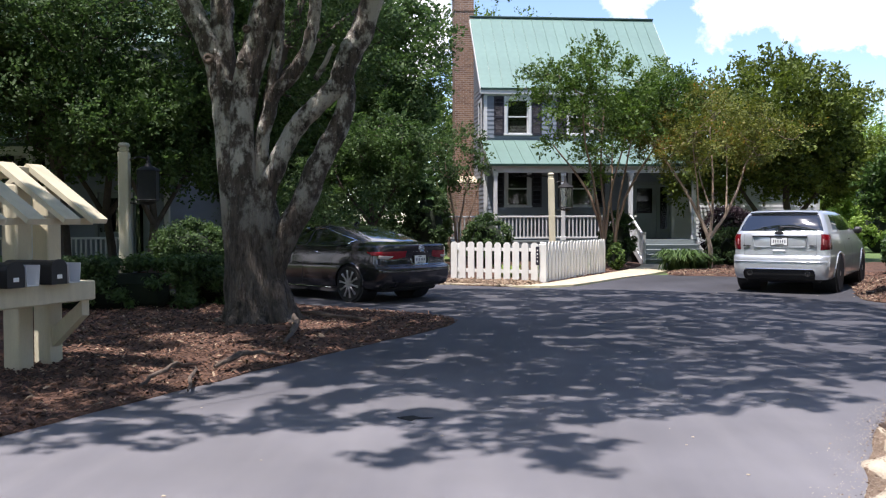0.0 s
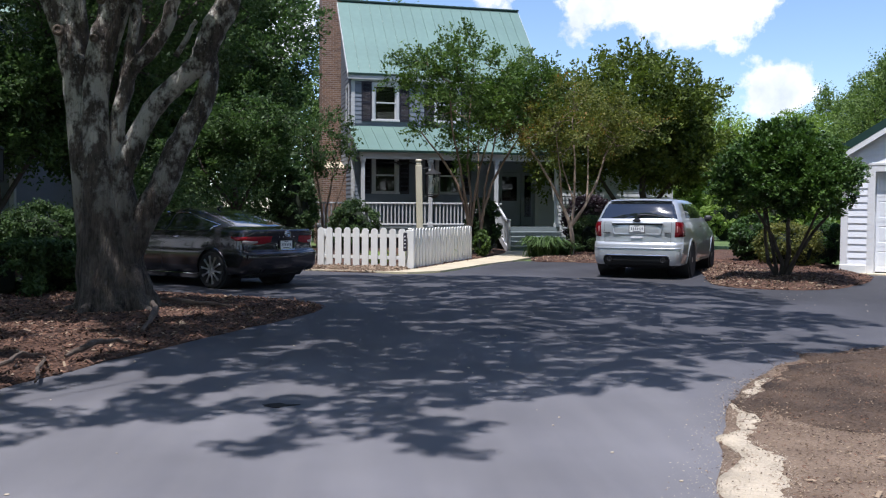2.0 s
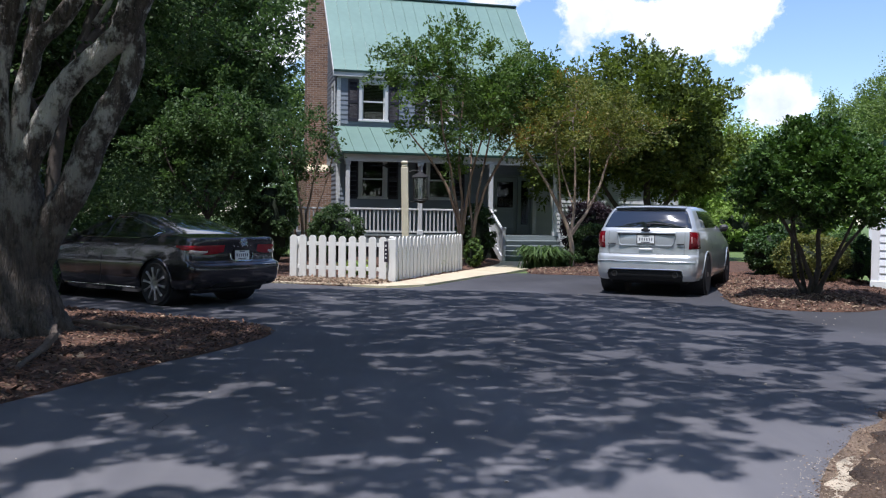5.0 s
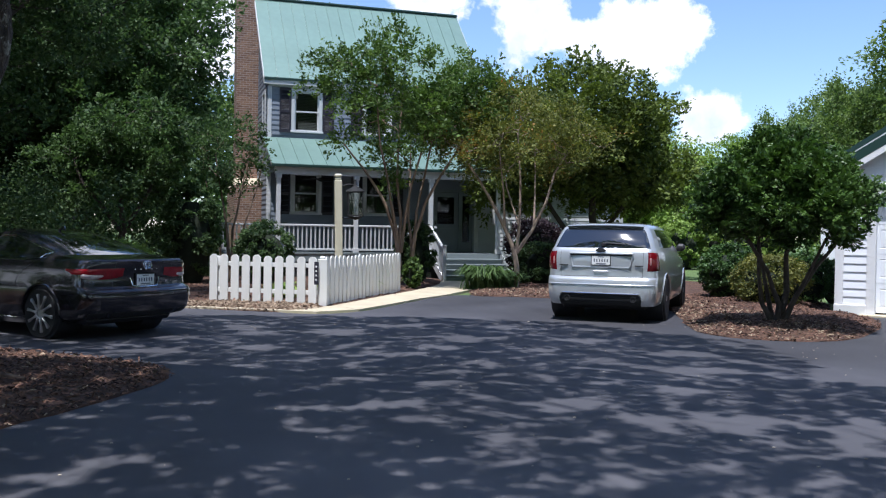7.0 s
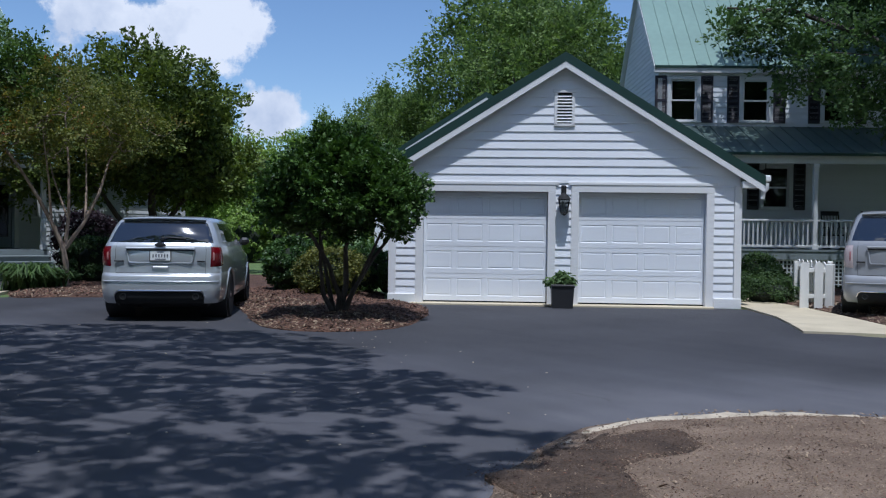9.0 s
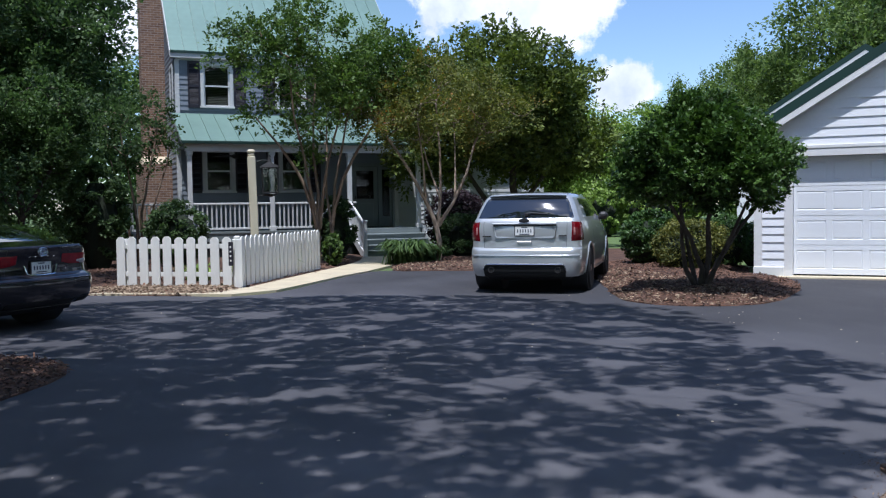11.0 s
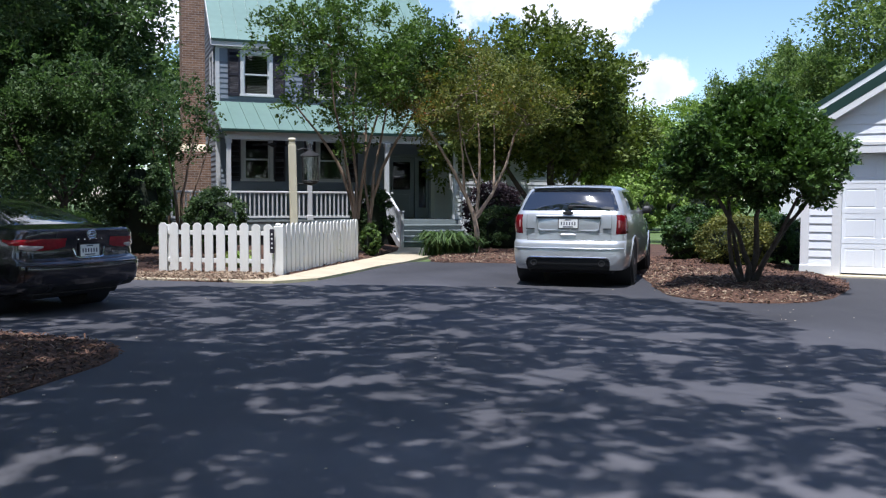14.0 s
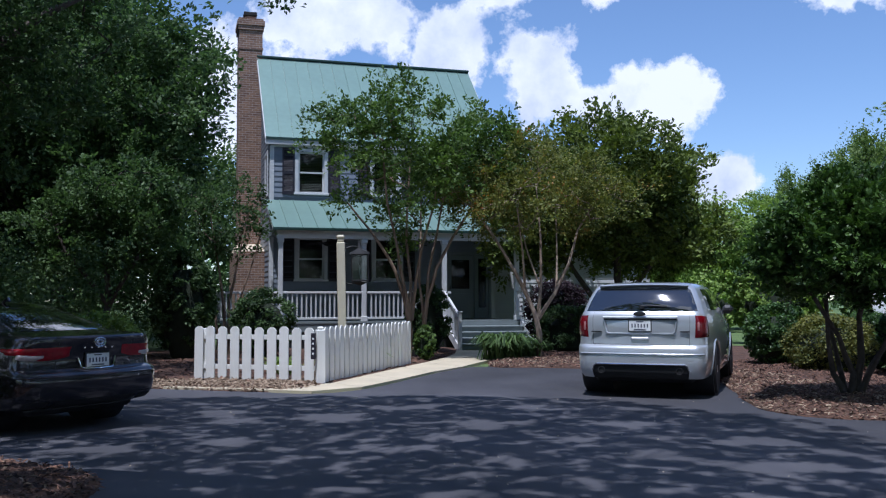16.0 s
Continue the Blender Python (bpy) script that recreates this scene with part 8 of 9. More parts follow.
def mailbox_stand(m):
    t = thing("mailbox_stand", m, "cream wooden mailbox stand with slatted gable roof", "mailbox stand")
    # y runs along the stand, x towards the road
    for y in (-0.75, 0.13, 0.5):
        part("post", MB().box((0.04, y - 0.09, -0.2), (0.22, y + 0.09, 1.72), 0.01), "cream", t)
    part("tray_beam", MB().box((0.22, -1.2, 0.66), (0.58, 0.62, 0.84), 0.012), "cream", t)
    part("ridge_beam", MB().box((-0.03, -1.25, 1.78), (0.03, 0.55, 1.9), 0.008), "cream", t)
    for x in (-0.55, 0.55):
        part("eave_beam", MB().box((x - 0.03, -1.25, 1.36), (x + 0.03, 0.6, 1.42), 0.006), "cream", t)
    part("cross_tie", MB().box((-0.5, 0.08, 1.36), (0.5, 0.14, 1.44), 0.006), "cream", t)
    for y in (-1.15, -0.72, -0.29, 0.14, 0.5):
        for s in (1, -1):
            part("roof_slat", MB().add([(0, y - 0.1, 1.87), (0, y + 0.1, 1.87), (s * 0.72, y + 0.1, 1.37), (s * 0.72, y - 0.1, 1.37), (0, y - 0.1, 1.93), (0, y + 0.1, 1.93), (s * 0.74, y + 0.1, 1.41), (s * 0.74, y - 0.1, 1.41)],
                                       [(0, 1, 2, 3), (4, 5, 6, 7), (0, 1, 5, 4), (1, 2, 6, 5), (2, 3, 7, 6), (3, 0, 4, 7)]), "cream", t)
    part("brace", MB().add([(0.22, 0.45, 0.22), (0.22, 0.55, 0.22), (0.22, 0.55, 0.4), (0.22, 0.45, 0.4), (0.54, 0.47, 0.52), (0.54, 0.57, 0.52), (0.54, 0.57, 0.665), (0.54, 0.47, 0.665)], [(0, 1, 2, 3), (4, 5, 6, 7), (0, 1, 5, 4), (1, 2, 6, 5), (2, 3, 7, 6), (3, 0, 4, 7)]), "cream", t)
    return t


MS = pose(-3.98, 8.1, 0, 0, 0, -14)
mailbox_stand(MS)


def mailbox(m):
    t = thing("mailbox", m, "black plastic mailbox with pale newspaper tube beside it", "mailbox", "mailboxes on the stand")
    prof = [(-0.09, 0.0), (0.09, 0.0), (0.09, 0.15)] + [(0.09 * math.cos(a), 0.15 + 0.06 * math.sin(a)) for a in [math.pi * k / 8 for k in range(1, 8)]] + [(-0.09, 0.15)]
    c = len(prof)
    part("box", MB().add([(x, y, z) for x in (-0.26, 0.26) for y, z in prof], [tuple(range(c)), tuple(range(c, 2 * c))] + [(i, (i + 1) % c, (i + 1) % c + c, i + c) for i in range(c)]), "plastic", t)
    part("door", MB().add([(x, y * 1.06, z * 1.04) for x in (0.26, 0.278) for y, z in prof], [tuple(range(c)), tuple(range(c, 2 * c))] + [(i, (i + 1) % c, (i + 1) % c + c, i + c) for i in range(c)]), "plastic", t)
    part("number_label", MB().box((0.279, -0.03, 0.05), (0.282, 0.03, 0.085)), "plate", t)
    tb = MB()
    for (y0, z0), (y1, z1) in (((0.115, 0.17), (0.13, 0.0)), ((0.13, 0.0), (0.26, 0.0)), ((0.26, 0.0), (0.275, 0.17))):
        tb.add([(x, y + dy, z + dz) for x in (-0.22, 0.27) for y, z, dy, dz in ((y0, z0, 0, 0), (y1, z1, 0, 0), (y1, z1, 0.006, 0.008), (y0, z0, 0.006, 0.008))], [(0, 1, 2, 3), (4, 5, 6, 7), (0, 1, 5, 4), (1, 2, 6, 5), (2, 3, 7, 6), (3, 0, 4, 7)])
    part("newspaper_tube", tb, "siding_pale", t, "grey open newspaper holder")
    return t


for y in (-0.95, -0.47, 0.03):
    mailbox(MS @ pose(0.4, y, 0.842))

# planter at the garage pier
PLM = GARAGE @ pose(3.36, -0.42, 0)
pt = thing("planter", PLM, "square dark planter with a leafy plant", "planter")
mb = MB()
mb.add([(-0.19, -0.19, 0), (0.19, -0.19, 0), (0.19, 0.19, 0), (-0.19, 0.19, 0), (-0.215, -0.215, 0.42), (0.215, -0.215, 0.42), (0.215, 0.215, 0.42), (-0.215, 0.215, 0.42)], [(0, 1, 2, 3), (4, 5, 6, 7), (0, 1, 5, 4), (1, 2, 6, 5), (2, 3, 7, 6), (3, 0, 4, 7)])
part("pot", mb, "plastic", pt)
part("rim", MB().box((-0.23, -0.23, 0.4), (0.23, 0.23, 0.45), 0.012), "plastic", pt)
rng = np.random.default_rng(5)
part("plant", leaves(rng, [(0, 0, 0.52, 0.2), (0.15, -0.05, 0.5, 0.15), (-0.18, 0.05, 0.5, 0.16), (0, 0, 0.62, 0.14), (-0.28, -0.1, 0.48, 0.1)], 500, 0.1, "leaf_mid", "plant", shell=0.2), None, pt)

# ---- shrubs ----
bush("shrub", (0.05, 27.5, 0), "round clipped dark shrub before the porch", 0.78, 0.7, 0.86, 5200, 0.075, "leaf_dark", 41)
bush("shrub", (4.15, 29.0, 0), "dark upright shrub beside the porch steps", 0.62, 0.5, 0.92, 3600, 0.08, "leaf_dark", 42)
bush("shrub", (3.72, 26.1, 0), "small light green shrub at the fence end", 0.24, 0.24, 0.42, 900, 0.1, "leaf_crape", 43)
bush("shrub", (-1.75, 27.4, 0), "tall dark evergreen shrub in the shade", 0.75, 0.7, 1.35, 5200, 0.09, "leaf_dark", 44)
bush("hedge", (7.95, 28.5, 0), "dense dark clipped hedge beside the house", 1.0, 0.5, 0.58, 8000, 0.07, "leaf_dark", 45, True)
bush("shrub", (7.75, 29.8, 0), "dark purple-leaved shrub beside the steps", 0.95, 0.6, 1.0, 4600, 0.08, "leaf_plum", 46)
bush("shrub", (10.3, 22.6, 0), "round dark green clipped shrub", 0.66, 0.64, 0.66, 5200, 0.07, "leaf_holly", 47)
bush("shrub", (10.35, 20.9, 0), "round clipped shrub with golden green leaves", 0.82, 0.75, 0.55, 5200, 0.06, "leaf_gold", 48)
bush("shrub", (11.5, 21.6, 0), "round dark green clipped shrub", 0.6, 0.6, 0.6, 3800, 0.06, "leaf_holly", 49)
bush("shrub", (12.6, 22.2, 0), "round green clipped shrub beside the garage", 0.5, 0.5, 0.5, 2600, 0.06, "leaf_mid", 50)
bush("shrub", (17.8, 42.5, 0), "leafy light green shrub on the lawn", 1.5, 1.3, 1.1, 5200, 0.13, "leaf_light", 51)
bush("shrub", (15.5, 32.5, 0), "leafy light green shrub on the lawn", 1.5, 1.3, 1.3, 5200, 0.14, "leaf_light", 52)
for x, y, a, rx, s in ((-5.5, 14.0, 16, 1.15, 53), (-4.1, 15.1, 40, 0.6, 54), (-7.8, 13.3, 10, 1.2, 55)):
    h = bush("hedge", (0, 0, 0), "dense dark green hedge beside the mulch bed", rx, 0.5, 0.4, 13000, 0.065, "leaf_dark", s, True)
    h.matrix_basis = pose(x, y, 0, 0, 0, a)
bush("shrub", (-5.9, 18.6, 0), "dark round shrub behind the hedge", 0.85, 0.8, 0.75, 6000, 0.07, "leaf_dark", 60)
bush("shrub", (-2.7, 23.4, 0), "sunlit shrub behind the parked saloon", 0.75, 0.6, 0.6, 4200, 0.07, "leaf_light", 59)
bush("hedge", (18.2, 15.9, 0), "low green clipped hedge before the porch", 0.75, 0.55, 0.24, 4600, 0.05, "leaf_dark", 56, True)
bush("shrub", (19.6, 17.0, 0), "low round green shrub before the porch", 0.9, 0.7, 0.32, 4600, 0.06, "leaf_dark", 57)
bush("shrub", (21.2, 18.4, 0), "dark round shrub against the porch", 0.8, 0.7, 0.5, 3000, 0.07, "leaf_dark", 58)


def daylily(at, r, h, count, mat, seed, label):
    """A clump of long arching blades."""
    rng = random.Random(seed)
    t = thing("daylily_clump", pose(*at), label, "plant")
    mb = MB()
    for _ in range(count):
        a, s, bx, by = rng.uniform(0, 6.28), rng.uniform(0.4, 1.05), rng.gauss(0, r * 0.45), rng.gauss(0, r * 0.35)
        dx, dy = math.cos(a), math.sin(a)
        w = 0.015 + 0.012 * rng.random()
        pts = [(0, 0), (0.2, 0.55), (0.52, 0.78), (0.95, 0.5)]
        vs = []
        for i, (d, z) in enumerate(pts):
            ww = w * (1, 1.1, 0.9, 0.15)[i]
            c = (bx + dx * d * s * h, by + dy * d * s * h, z * s * h)
            vs += [(c[0] - dy * ww, c[1] + dx * ww, c[2]), (c[0] + dy * ww, c[1] - dx * ww, c[2])]
        mb.add(vs, [(2 * i, 2 * i + 1, 2 * i + 3, 2 * i + 2) for i in range(3)])
    me = mb.mesh("foliage", mat, fix=False)
    part("foliage", me, None, t)
    return t


daylily((5.5, 26.0, 0.03), 0.38, 0.75, 560, "leaf_wood", 61, "clump of green daylily leaves beside the walk")
daylily((5.95, 26.3, 0.03), 0.34, 0.6, 320, "leaf_wood", 62, "clump of green daylily leaves beside the walk")
for x, y, s in ((1.6, 22.3, 63), (0.7, 22.4, 64), (2.3, 23.7, 65), (2.9, 25.3, 66)):
    daylily((x, y, 0.03), 0.22, 0.42, 110, "leaf_light", s, "small clump of yellow-green leaves inside the fence")
picket_fence((17.15, 14.5), (17.6, 14.17), (18.7, 15.6))


def ceiling_fan(m, label):
    t = thing("ceiling_fan", m, label, "ceiling fan")
    part("rod", MB().tube([(0, 0, 0), (0, 0, -0.2)], 0.015, 8), "dark", t)
    part("motor", MB().lathe([(0.03, -0.18), (0.1, -0.2), (0.11, -0.27), (0.06, -0.31), (0.01, -0.32)], 14), "dark", t)
    for k in range(5):
        part("blade", MB().box((0.1, -0.06, -0.255), (0.62, 0.06, -0.243), 0.004), "dark", t, at=pose(0, 0, 0, 0, 0, 72 * k + 10) @ Matrix.Rotation(0.2, 4, "X"))
    return t


ceiling_fan(HOUSE @ pose(1.55, -1.1, 3.28), "dark five-bladed ceiling fan under the porch roof")
ceiling_fan(HOUSE @ pose(4.0, -1.1, 3.28), "dark five-bladed ceiling fan under the porch roof")
ceiling_fan(HOUSE2 @ pose(2.9, -1.15, 3.28), "dark five-bladed ceiling fan under the porch roof")

# hairline cracks in the asphalt
crng = random.Random(19)
for x, y, a, L in ((6.9, 10.3, 230, 0.7), (1.46, 12.3, 265, 0.8), (3.1, 11.2, 200, 0.6), (4.9, 13.6, 250, 0.9), (-0.4, 8.6, 300, 0.5)):
    pts = [(x, y)]
    while L > 0:
        a += crng.uniform(-38, 38)
        x, y, L = x + 0.07 * math.cos(radians(a)), y + 0.07 * math.sin(radians(a)), L - 0.07
        pts.append((x, y))
    left = [(px - 0.0025, py, 0.0025) for px, py in pts]
    right = [(px + 0.0025, py, 0.0025) for px, py in pts]
    n = len(pts)
    solo("crack", MB().add(left + right, [(i, i + 1, n + i + 1, n + i) for i in range(n - 1)]), "tar", "thin dark crack in the asphalt", "crack", kind="structure")


def rocking_chair(m):
    t = thing("rocking_chair", m, "dark wooden rocking chair on the shaded porch", "chair")
    part("seat", MB().box((-0.26, -0.25, 0.4), (0.26, 0.25, 0.44), 0.01), "dark", t)
    for x in (-0.25, 0.25):
        part("rocker", MB().tube([(x, -0.45, 0.08), (x, -0.2, 0.02), (x, 0.15, 0.02), (x, 0.5, 0.1)], 0.02, 6), "dark", t)
        part("back_post", MB().tube([(x, 0.22, 0.03), (x, 0.26, 0.45), (x, 0.38, 1.12)], 0.022, 6), "dark", t)
        part("front_leg", MB().tube([(x, -0.22, 0.03), (x, -0.22, 0.62)], 0.02, 6), "dark", t)
        part("armrest", MB().box((x - 0.04, -0.28, 0.62), (x + 0.04, 0.3, 0.645), 0.008), "dark", t)
    part("top_rail", MB().box((-0.25, 0.34, 1.0), (0.25, 0.38, 1.13), 0.01), "dark", t)
    for k in range(5):
        x = -0.18 + 0.09 * k
        part("back_slat", MB().tube([(x, 0.26, 0.45), (x, 0.36, 1.02)], 0.012, 5), "dark", t)
    return t


rocking_chair(HOUSE2 @ pose(4.95, -1.1, 0.78, 0, 0, 0))


def undergrowth():
    """Dark leafy growth that closes the foot of the woods."""
    rng = np.random.default_rng(71)
    cl = [(rng.uniform(-7, -2.6), rng.uniform(21.5, 34), rng.uniform(0.2, 2.6), rng.uniform(0.4, 0.8)) for _ in range(170)]
    cl += [(rng.uniform(-26, -15.5), rng.uniform(18.5, 23), rng.uniform(0.2, 2.2), rng.uniform(0.4, 0.8)) for _ in range(80)]
    cl += [(rng.uniform(-7, -2.4), rng.uniform(21.3, 25), rng.uniform(0.1, 1.0), rng.uniform(0.4, 0.7)) for _ in range(90)]
    cl += [(rng.uniform(-30, -8), rng.uniform(36, 46), rng.uniform(0.2, 5.0), rng.uniform(0.7, 1.3)) for _ in range(170)]
    cl += [(rng.uniform(-5.5, -1.5), rng.uniform(30, 36), rng.uniform(0.2, 2.2), rng.uniform(0.4, 0.8)) for _ in range(50)]
    tagged(new("undergrowth", leaves(rng, cl, 120000, 0.085, "leaf_dark", "undergrowth", shell=0.2)), "dark leafy undergrowth at the foot of the woods", "undergrowth", kind="stuff")
    cl = [(rng.uniform(-44, -2), rng.uniform(48, 58), rng.uniform(0.4, 8.0), rng.uniform(1.2, 2.2)) for _ in range(190)]
    tagged(new("thicket", leaves(rng, cl, 20000, 0.5, "leaf_dark", "thicket", shell=0.2)), "dense dark thicket behind the cottages", "thicket", kind="stuff")
    cl = []
    for _ in range(760):
        a = rng.uniform(0, 2 * math.pi)
        r = rng.uniform(95, 125)
        cl.append((10 + r * math.cos(a), 20 + r * math.sin(a), rng.uniform(0.5, 9.5) * (0.75 + 0.25 * math.sin(5 * a)), rng.uniform(1.6, 3.2)))
    tagged(new("far_woods", leaves(rng, cl, 60000, 0.95, "leaf_mid", "far_woods", shell=0.2)), "distant line of green woods round the lots", "woods", kind="stuff")
    cl = []
    for _ in range(110):
        x = rng.uniform(12, 52)
        cl.append((x, 50 + rng.uniform(-3, 8) + 0.2 * x, rng.uniform(0.3, 3.2), rng.uniform(0.7, 1.5)))
    tagged(new("lawn_shrubs", leaves(rng, cl, 16000, 0.3, "leaf_light", "lawn_shrubs", shell=0.2)), "bright green shrubs beyond the lawn", "shrubs", kind="stuff")


undergrowth()
def woods():
    """Woods behind and beside the lots: a few tree forms, repeated. The last row is unseen, added to dim the porches.
    """
    kinds = []
    for i, (h, r, mat, n, leaf) in enumerate(((12, 4.2, "leaf_dark", 300, 0.19), (14, 4.6, "leaf_oak", 300, 0.2), (10, 3.8, "leaf_light", 200, 0.2))):
        t = branched("tree", ((-20, 28), (32, 38), (25, 66))[i] + (0,), ("dark leafy tree in the woods", "tall green oak in the woods", "light green tree at the edge of the lawn")[i],
                     [([(0, 0, -0.1), (0.1, 0, h * 0.3), (0, 0.1, h * 0.6), (0.2, 0, h * 0.85)], 0.28, 0.06), ([(0.05, 0, h * 0.25), (r * 0.4, 0.2, h * 0.45), (r * 0.7, 0.2, h * 0.6)], 0.13, 0.04), ([(0.05, 0, h * 0.3), (-r * 0.4, -0.3, h * 0.5), (-r * 0.6, -0.3, h * 0.68)], 0.13, 0.04)],
                     [(0, 0, h * 0.62, r, r, h * 0.33), (r * 0.4, 0, h * 0.42, r * 0.7, r * 0.7, h * 0.22), (-r * 0.35, 0, h * 0.4, r * 0.75, r * 0.75, h * 0.24), (0, 0, h * 0.82, r * 0.55, r * 0.55, h * 0.17)],
                     n, 8, 16, leaf, 1.0, mat, "bark_dark", 60 + i, hollow=0.25, outward=0.9)
        kinds.append(t)
    rng = random.Random(8)
    spots = [(-18.5, 21, 0, 1.05), (-7.4, 38, 0, 1.0), (-11, 36, 0, 1.2), (-8.5, 35.5, 0, 0.9), (-10.5, 27.5, 0, 1.05), (-20, 22, 0, 1.25), (-8, 43, 0, 1.25), (-23, 34, 0, 1.2), 
             (34.8, 45.5, 1, 1.15), (41, 36, 0, 1.2), (34, 56, 1, 0.8), (38.5, 47, 1, 1.25), (31, 49, 1, 0.76), (44, 50, 1, 1.3), (14, 74, 2, 0.8), (22, 78, 2, 0.85), (29, 74, 2, 0.85), (35, 70, 2, 0.95), (42, 66, 1, 0.95), (6, 74, 1, 0.9), (0, 66, 1, 1.2), (40, 20, 0, 1.1), (46, 28, 1, 1.2),
             (14, 92, 0, 0.9), (30, 96, 1, 0.9), (46, 84, 1, 1.0), (2, 90, 1, 1.2), (60, 66, 1, 1.5), (-14, 62, 0, 1.7), (-28, 50, 0, 1.7), (-32, 30, 0, 1.4), (-28, 14, 1, 1.3), (-24, 2, 1, 1.2), (58, 40, 1, 1.6), (62, 18, 1, 1.5), (50, 4, 0, 1.4),
             # added out of view: these six block sky light from porches and facades
             (27, 0, 1, 1.4), (35, 7, 0, 1.3), (18, -9, 1, 1.5), (6, -14, 0, 1.5), (-7, -11, 1, 1.4), (-14, -14, 1, 1.3)]
    for x, y, k, s in spots:
        copy_thing(kinds[k], pose(x, y, 0, 0, 0, rng.uniform(0, 360)) @ Matrix.Diagonal((s * rng.uniform(0.9, 1.1), s * rng.uniform(0.9, 1.1), s, 1)))


branched("tree", (23.0, 12.4, 0), "spreading oak shading the neighbouring porch", [
    ([(0, 0, -0.1), (0.0, 0, 1.6), (-0.2, 0.2, 3.2), (-0.6, 0.6, 5.2), (-1.0, 1.0, 7.4)], 0.26, 0.08), ([(-0.15, 0.1, 2.8), (-1.2, 1.0, 4.4), (-2.8, 2.6, 5.8), (-3.8, 3.7, 6.4), (-4.8, 4.7, 6.5)], 0.14, 0.025), ([(0, 0, 2.6), (1.2, -0.6, 4.4), (2.2, -1.0, 6.2)], 0.13, 0.04)],
    [(-2.3, 2.5, 5.6, 1.5, 1.4, 1.6), (-4.3, 4.2, 6.4, 1.0, 0.9, 0.6), (-4.5, 4.4, 5.85, 0.7, 0.6, 0.45), (-3.6, 3.6, 5.3, 0.9, 0.8, 0.6), (-3.2, 3.3, 4.6, 0.8, 0.8, 0.6), (-0.4, 1.0, 7.2, 2.6, 2.4, 1.8), (-1.9, 2.1, 4.2, 1.1, 1.1, 0.8), (0.8, -0.6, 6.6, 2.4, 2.2, 2.0)], 330, 8, 18, 0.11, 0.5, "leaf_wood", "bark_dark", 77, hollow=0.2)
# added mostly out of view, its crown placed to shade the second cottage's front
grow("tree", (31.5, 14.5, 0), "tall broad oak, added mostly out of view to shade the neighbouring cottage", [
    ([(0, 0, -0.1), (-0.2, 0.2, 3.0), (-0.8, 0.8, 6.0), (-1.8, 1.6, 9.0), (-2.6, 2.2, 12.0)], 0.35, 0.1), ([(-0.4, 0.4, 4.5), (-2.4, 1.4, 7.0), (-4.6, 2.4, 9.0)], 0.18, 0.06), ([(-0.4, 0.4, 4.5), (1.4, 1.4, 7.0), (2.6, 1.4, 10.0)], 0.18, 0.06)],
    [(-4.5, 2.6, 10.5, 4.6, 3.6, 2.4), (-1.0, 2.0, 12.0, 4.6, 4.0, 2.8), (-7.2, 4.0, 9.8, 2.8, 2.4, 1.6), (1.5, 0.5, 10.0, 4.0, 3.6, 2.6), (-6.2, 3.0, 8.4, 2.8, 2.2, 1.2), (-3.0, 1.0, 8.2, 3.0, 2.2, 1.3)], 300, 0.5, 1.0, 62000, 0.2, "leaf_dark", "bark_dark", 79, twigs=110, hollow=0.15)
edge_tree = branched("tree", (-5.4, 20.6, 0), "dark tree at the woods edge with one far-reaching branch", [
    ([(0.1, 0, -0.1), (0.2, 0, 2.0), (0.6, 0.2, 4.4), (1.3, 0.4, 6.4), (1.9, 0.5, 8.2)], 0.17, 0.06), ([(0.7, 0.2, 4.6), (2.2, 1.0, 6.2), (3.8, 2.0, 7.6), (5.0, 2.7, 8.3), (5.9, 3.1, 8.2)], 0.09, 0.014), ([(0.3, 0, 2.6), (-0.8, 0.2, 4.4), (-1.6, 0.4, 6.4)], 0.1, 0.04)],
    [(1.0, 0.4, 7.6, 2.4, 2.2, 1.7), (-1.6, 0.4, 6.2, 2.4, 2.2, 2.2), (0.6, 1.6, 5.2, 2.1, 1.8, 1.9), (1.9, 2.4, 6.3, 1.5, 1.4, 1.2), (-0.8, 1.6, 3.6, 1.8, 1.4, 1.0), (3.4, 1.8, 8.5, 1.5, 1.1, 0.7), (4.9, 2.8, 8.25, 0.9, 0.7, 0.4), (5.8, 3.1, 7.95, 0.65, 0.5, 0.35), (0.2, 0.8, 5.2, 1.7, 1.7, 1.3)], 400, 8, 18, 0.1, 0.5, "leaf_dark", "bark_dark", 78, hollow=0.2, floor=2.7)
for x, y, rz, k in ((-9.3, 20.2, 170, 1.0), (-11.6, 18.6, 95, 1.05)):
    copy_thing(edge_tree, pose(x, y, 0, 0, 0, rz) @ Matrix.Diagonal((k, k, k, 1)))
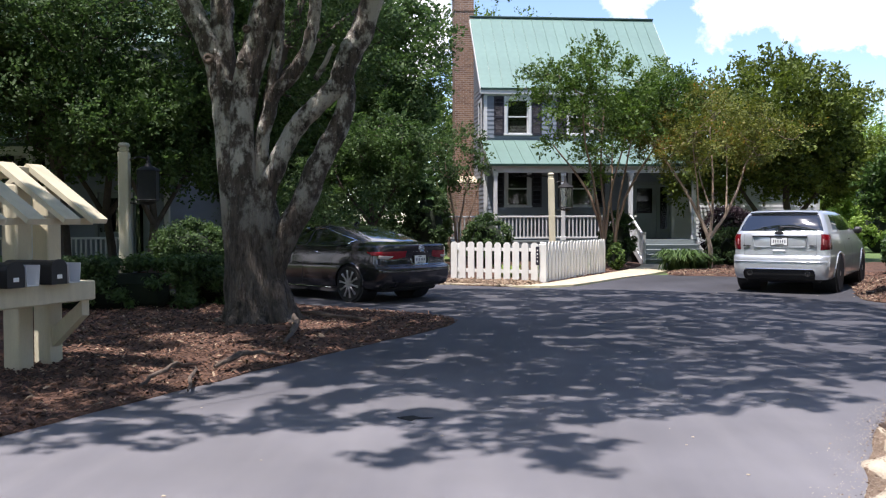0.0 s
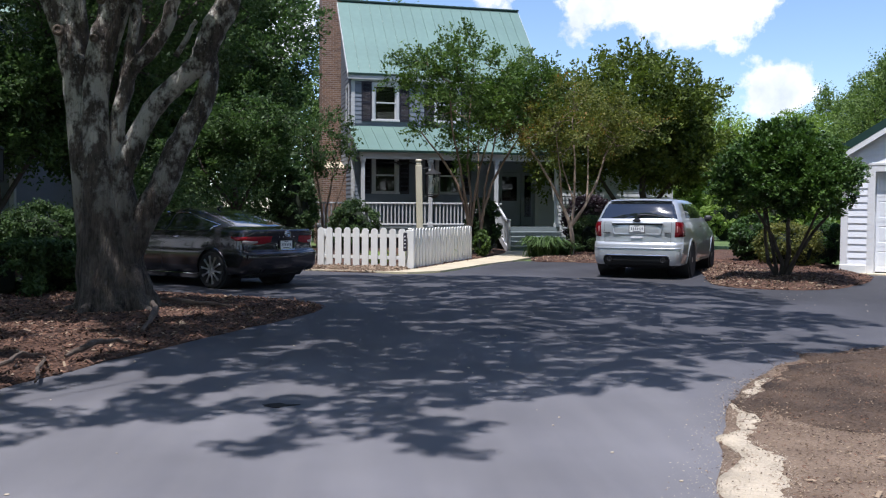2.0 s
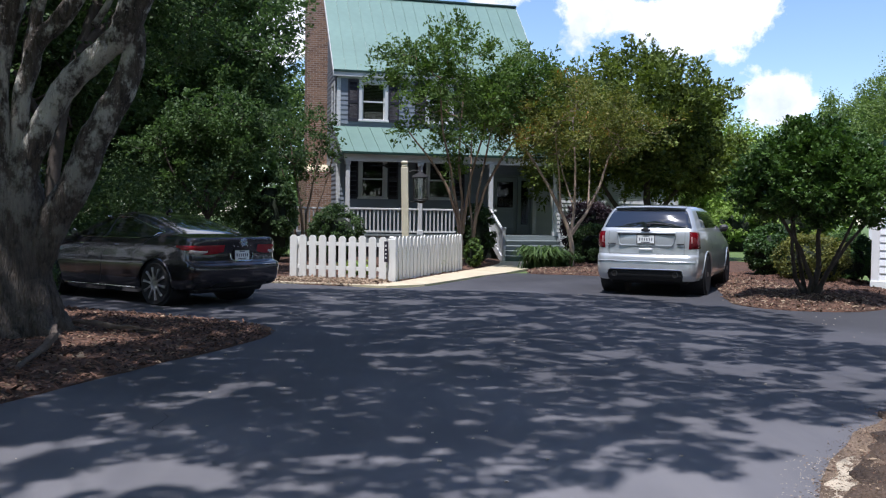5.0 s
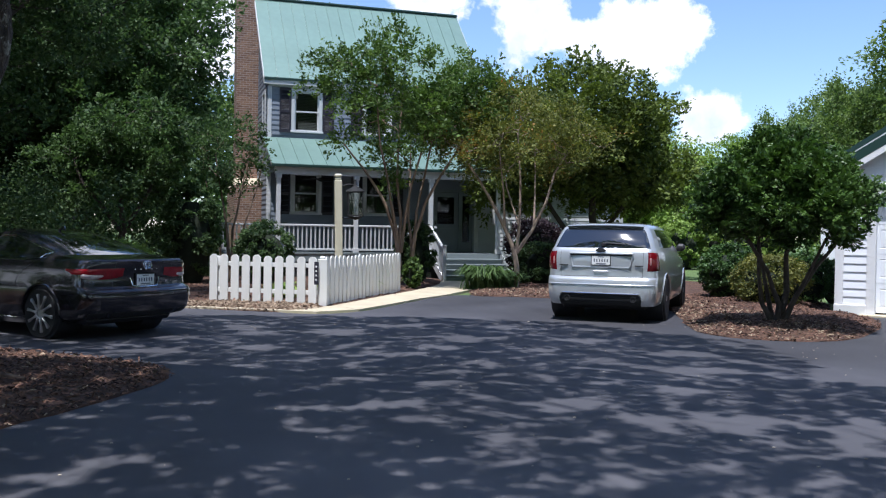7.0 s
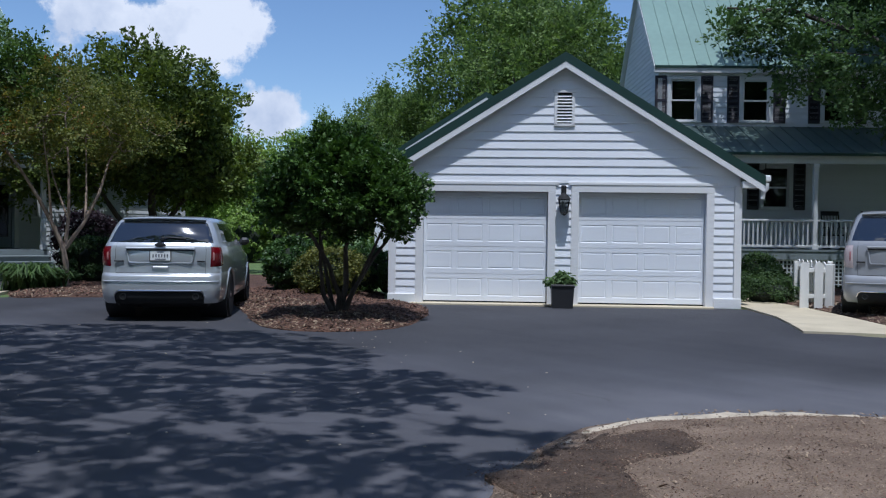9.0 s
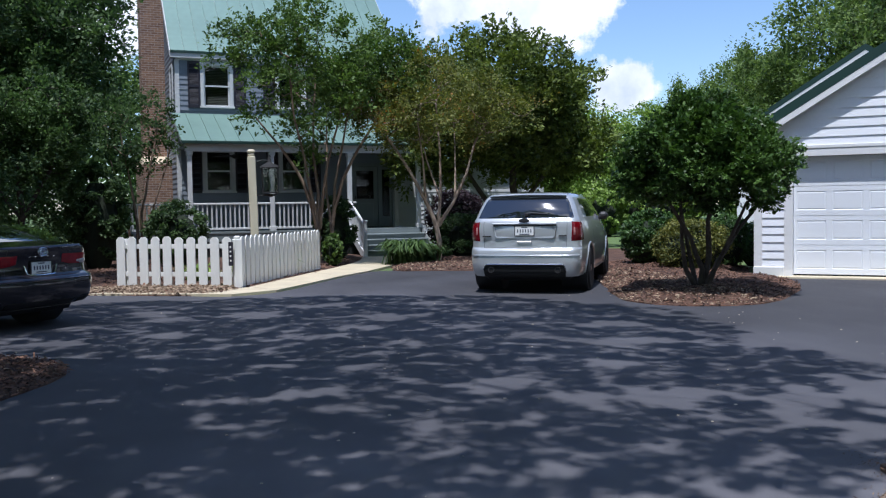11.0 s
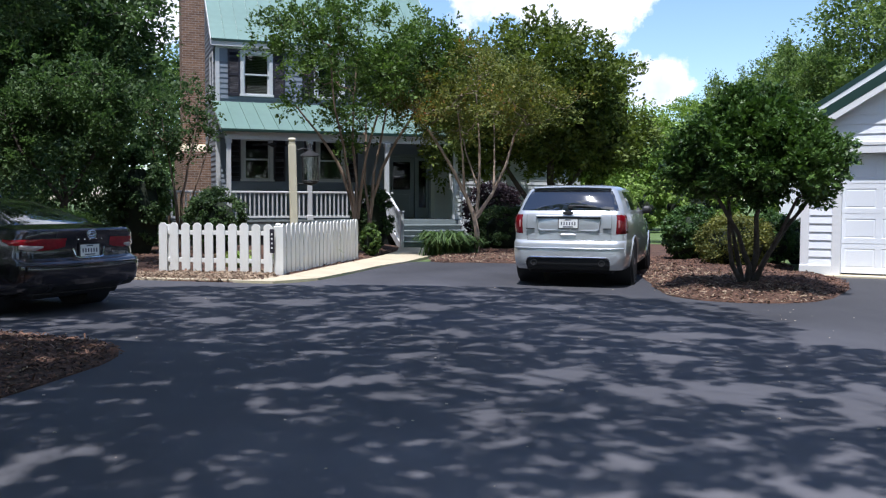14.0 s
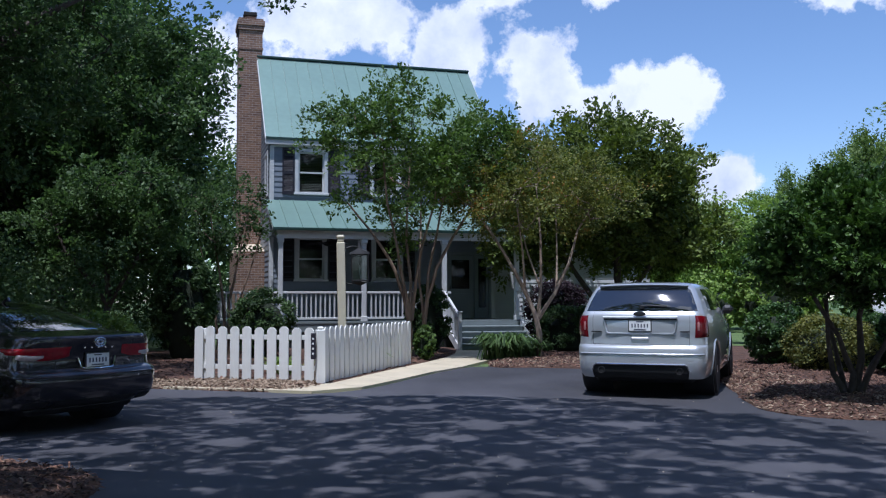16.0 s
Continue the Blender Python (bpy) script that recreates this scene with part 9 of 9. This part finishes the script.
branched("tree", (-5.6, 30.8, 0), "mid-green tree standing in sun beside the chimney", [
    ([(0, 0, -0.1), (0.1, 0, 2.2), (0.2, 0.1, 4.6), (0.3, 0, 7.0)], 0.18, 0.05), ([(0.1, 0, 2.4), (1.2, -0.2, 4.0), (2.2, -0.3, 5.6)], 0.09, 0.03), ([(0.1, 0, 2.6), (-1.2, -0.3, 4.2), (-2.0, -0.4, 5.8)], 0.09, 0.03)],
    [(0.4, 0, 6.6, 2.9, 2.6, 2.0), (1.0, -0.2, 5.0, 2.5, 2.2, 1.3), (-1.6, 0, 5.2, 2.4, 2.2, 1.9), (-0.4, 0, 8.2, 2.0, 2.0, 1.2), (3.1, 0, 6.9, 1.4, 1.3, 1.9), (2.2, 0, 8.4, 1.3, 1.2, 0.9), (2.6, 0, 4.6, 1.3, 1.2, 1.2)], 430, 8, 18, 0.13, 0.6, "leaf_wood", "bark_dark", 81, hollow=0.25, floor=2.6)
low_tree = branched("tree", (-3.5, 27.2, 0), "low olive-green tree at the woods edge", [
    ([(0, 0, -0.1), (0.1, 0, 1.4), (0.0, 0.1, 2.8), (0.2, 0, 4.2)], 0.1, 0.04), ([(0.1, 0, 1.2), (0.8, -0.2, 2.4), (1.2, -0.2, 3.6)], 0.06, 0.02), ([(0.1, 0, 1.3), (-0.8, -0.2, 2.5), (-1.2, -0.2, 3.6)], 0.06, 0.02)],
    [(0.3, 0, 3.7, 1.45, 1.3, 0.95), (-0.5, 0, 3.1, 1.3, 1.2, 0.9), (0.7, 0, 2.9, 1.0, 1.1, 0.7)], 150, 8, 18, 0.1, 0.4, "leaf_wood", "bark_dark", 82, hollow=0.3, floor=2.0)

for x, y, rz, k in ((-7.3, 19.9, 60, 1.05), (-8.9, 21.6, 200, 1.2), (-6.3, 22.6, 310, 1.0)):
    copy_thing(low_tree, pose(x, y, 0, 0, 0, rz) @ Matrix.Diagonal((k, k, k, 1)))

woods()
for at, h, r, seed in (((19.6, 45.0, 0), 6.2, 1.7, 31), ((22.6, 46.5, 0), 5.4, 1.7, 32), ((17.2, 48.0, 0), 5.6, 1.6, 33)):
    grow("tree", at, "light green young tree beyond the lawn", [([(0, 0, 0), (0.05, 0, 1.2), (0, 0.05, h * 0.5), (0.1, 0, h * 0.85)], 0.12, 0.04), ([(0, 0, 1.2), (0.7, 0, h * 0.45), (1.0, 0, h * 0.6)], 0.07, 0.03)],
         [(0, 0, h * 0.66, r, r, h * 0.3), (0.6, 0, h * 0.45, r * 1.1, r, h * 0.26), (-0.6, 0, h * 0.38, r, r, h * 0.25)], 130, 0.3, 0.6, 12000, 0.17, "leaf_light", "bark_dark", seed, twigs=30)
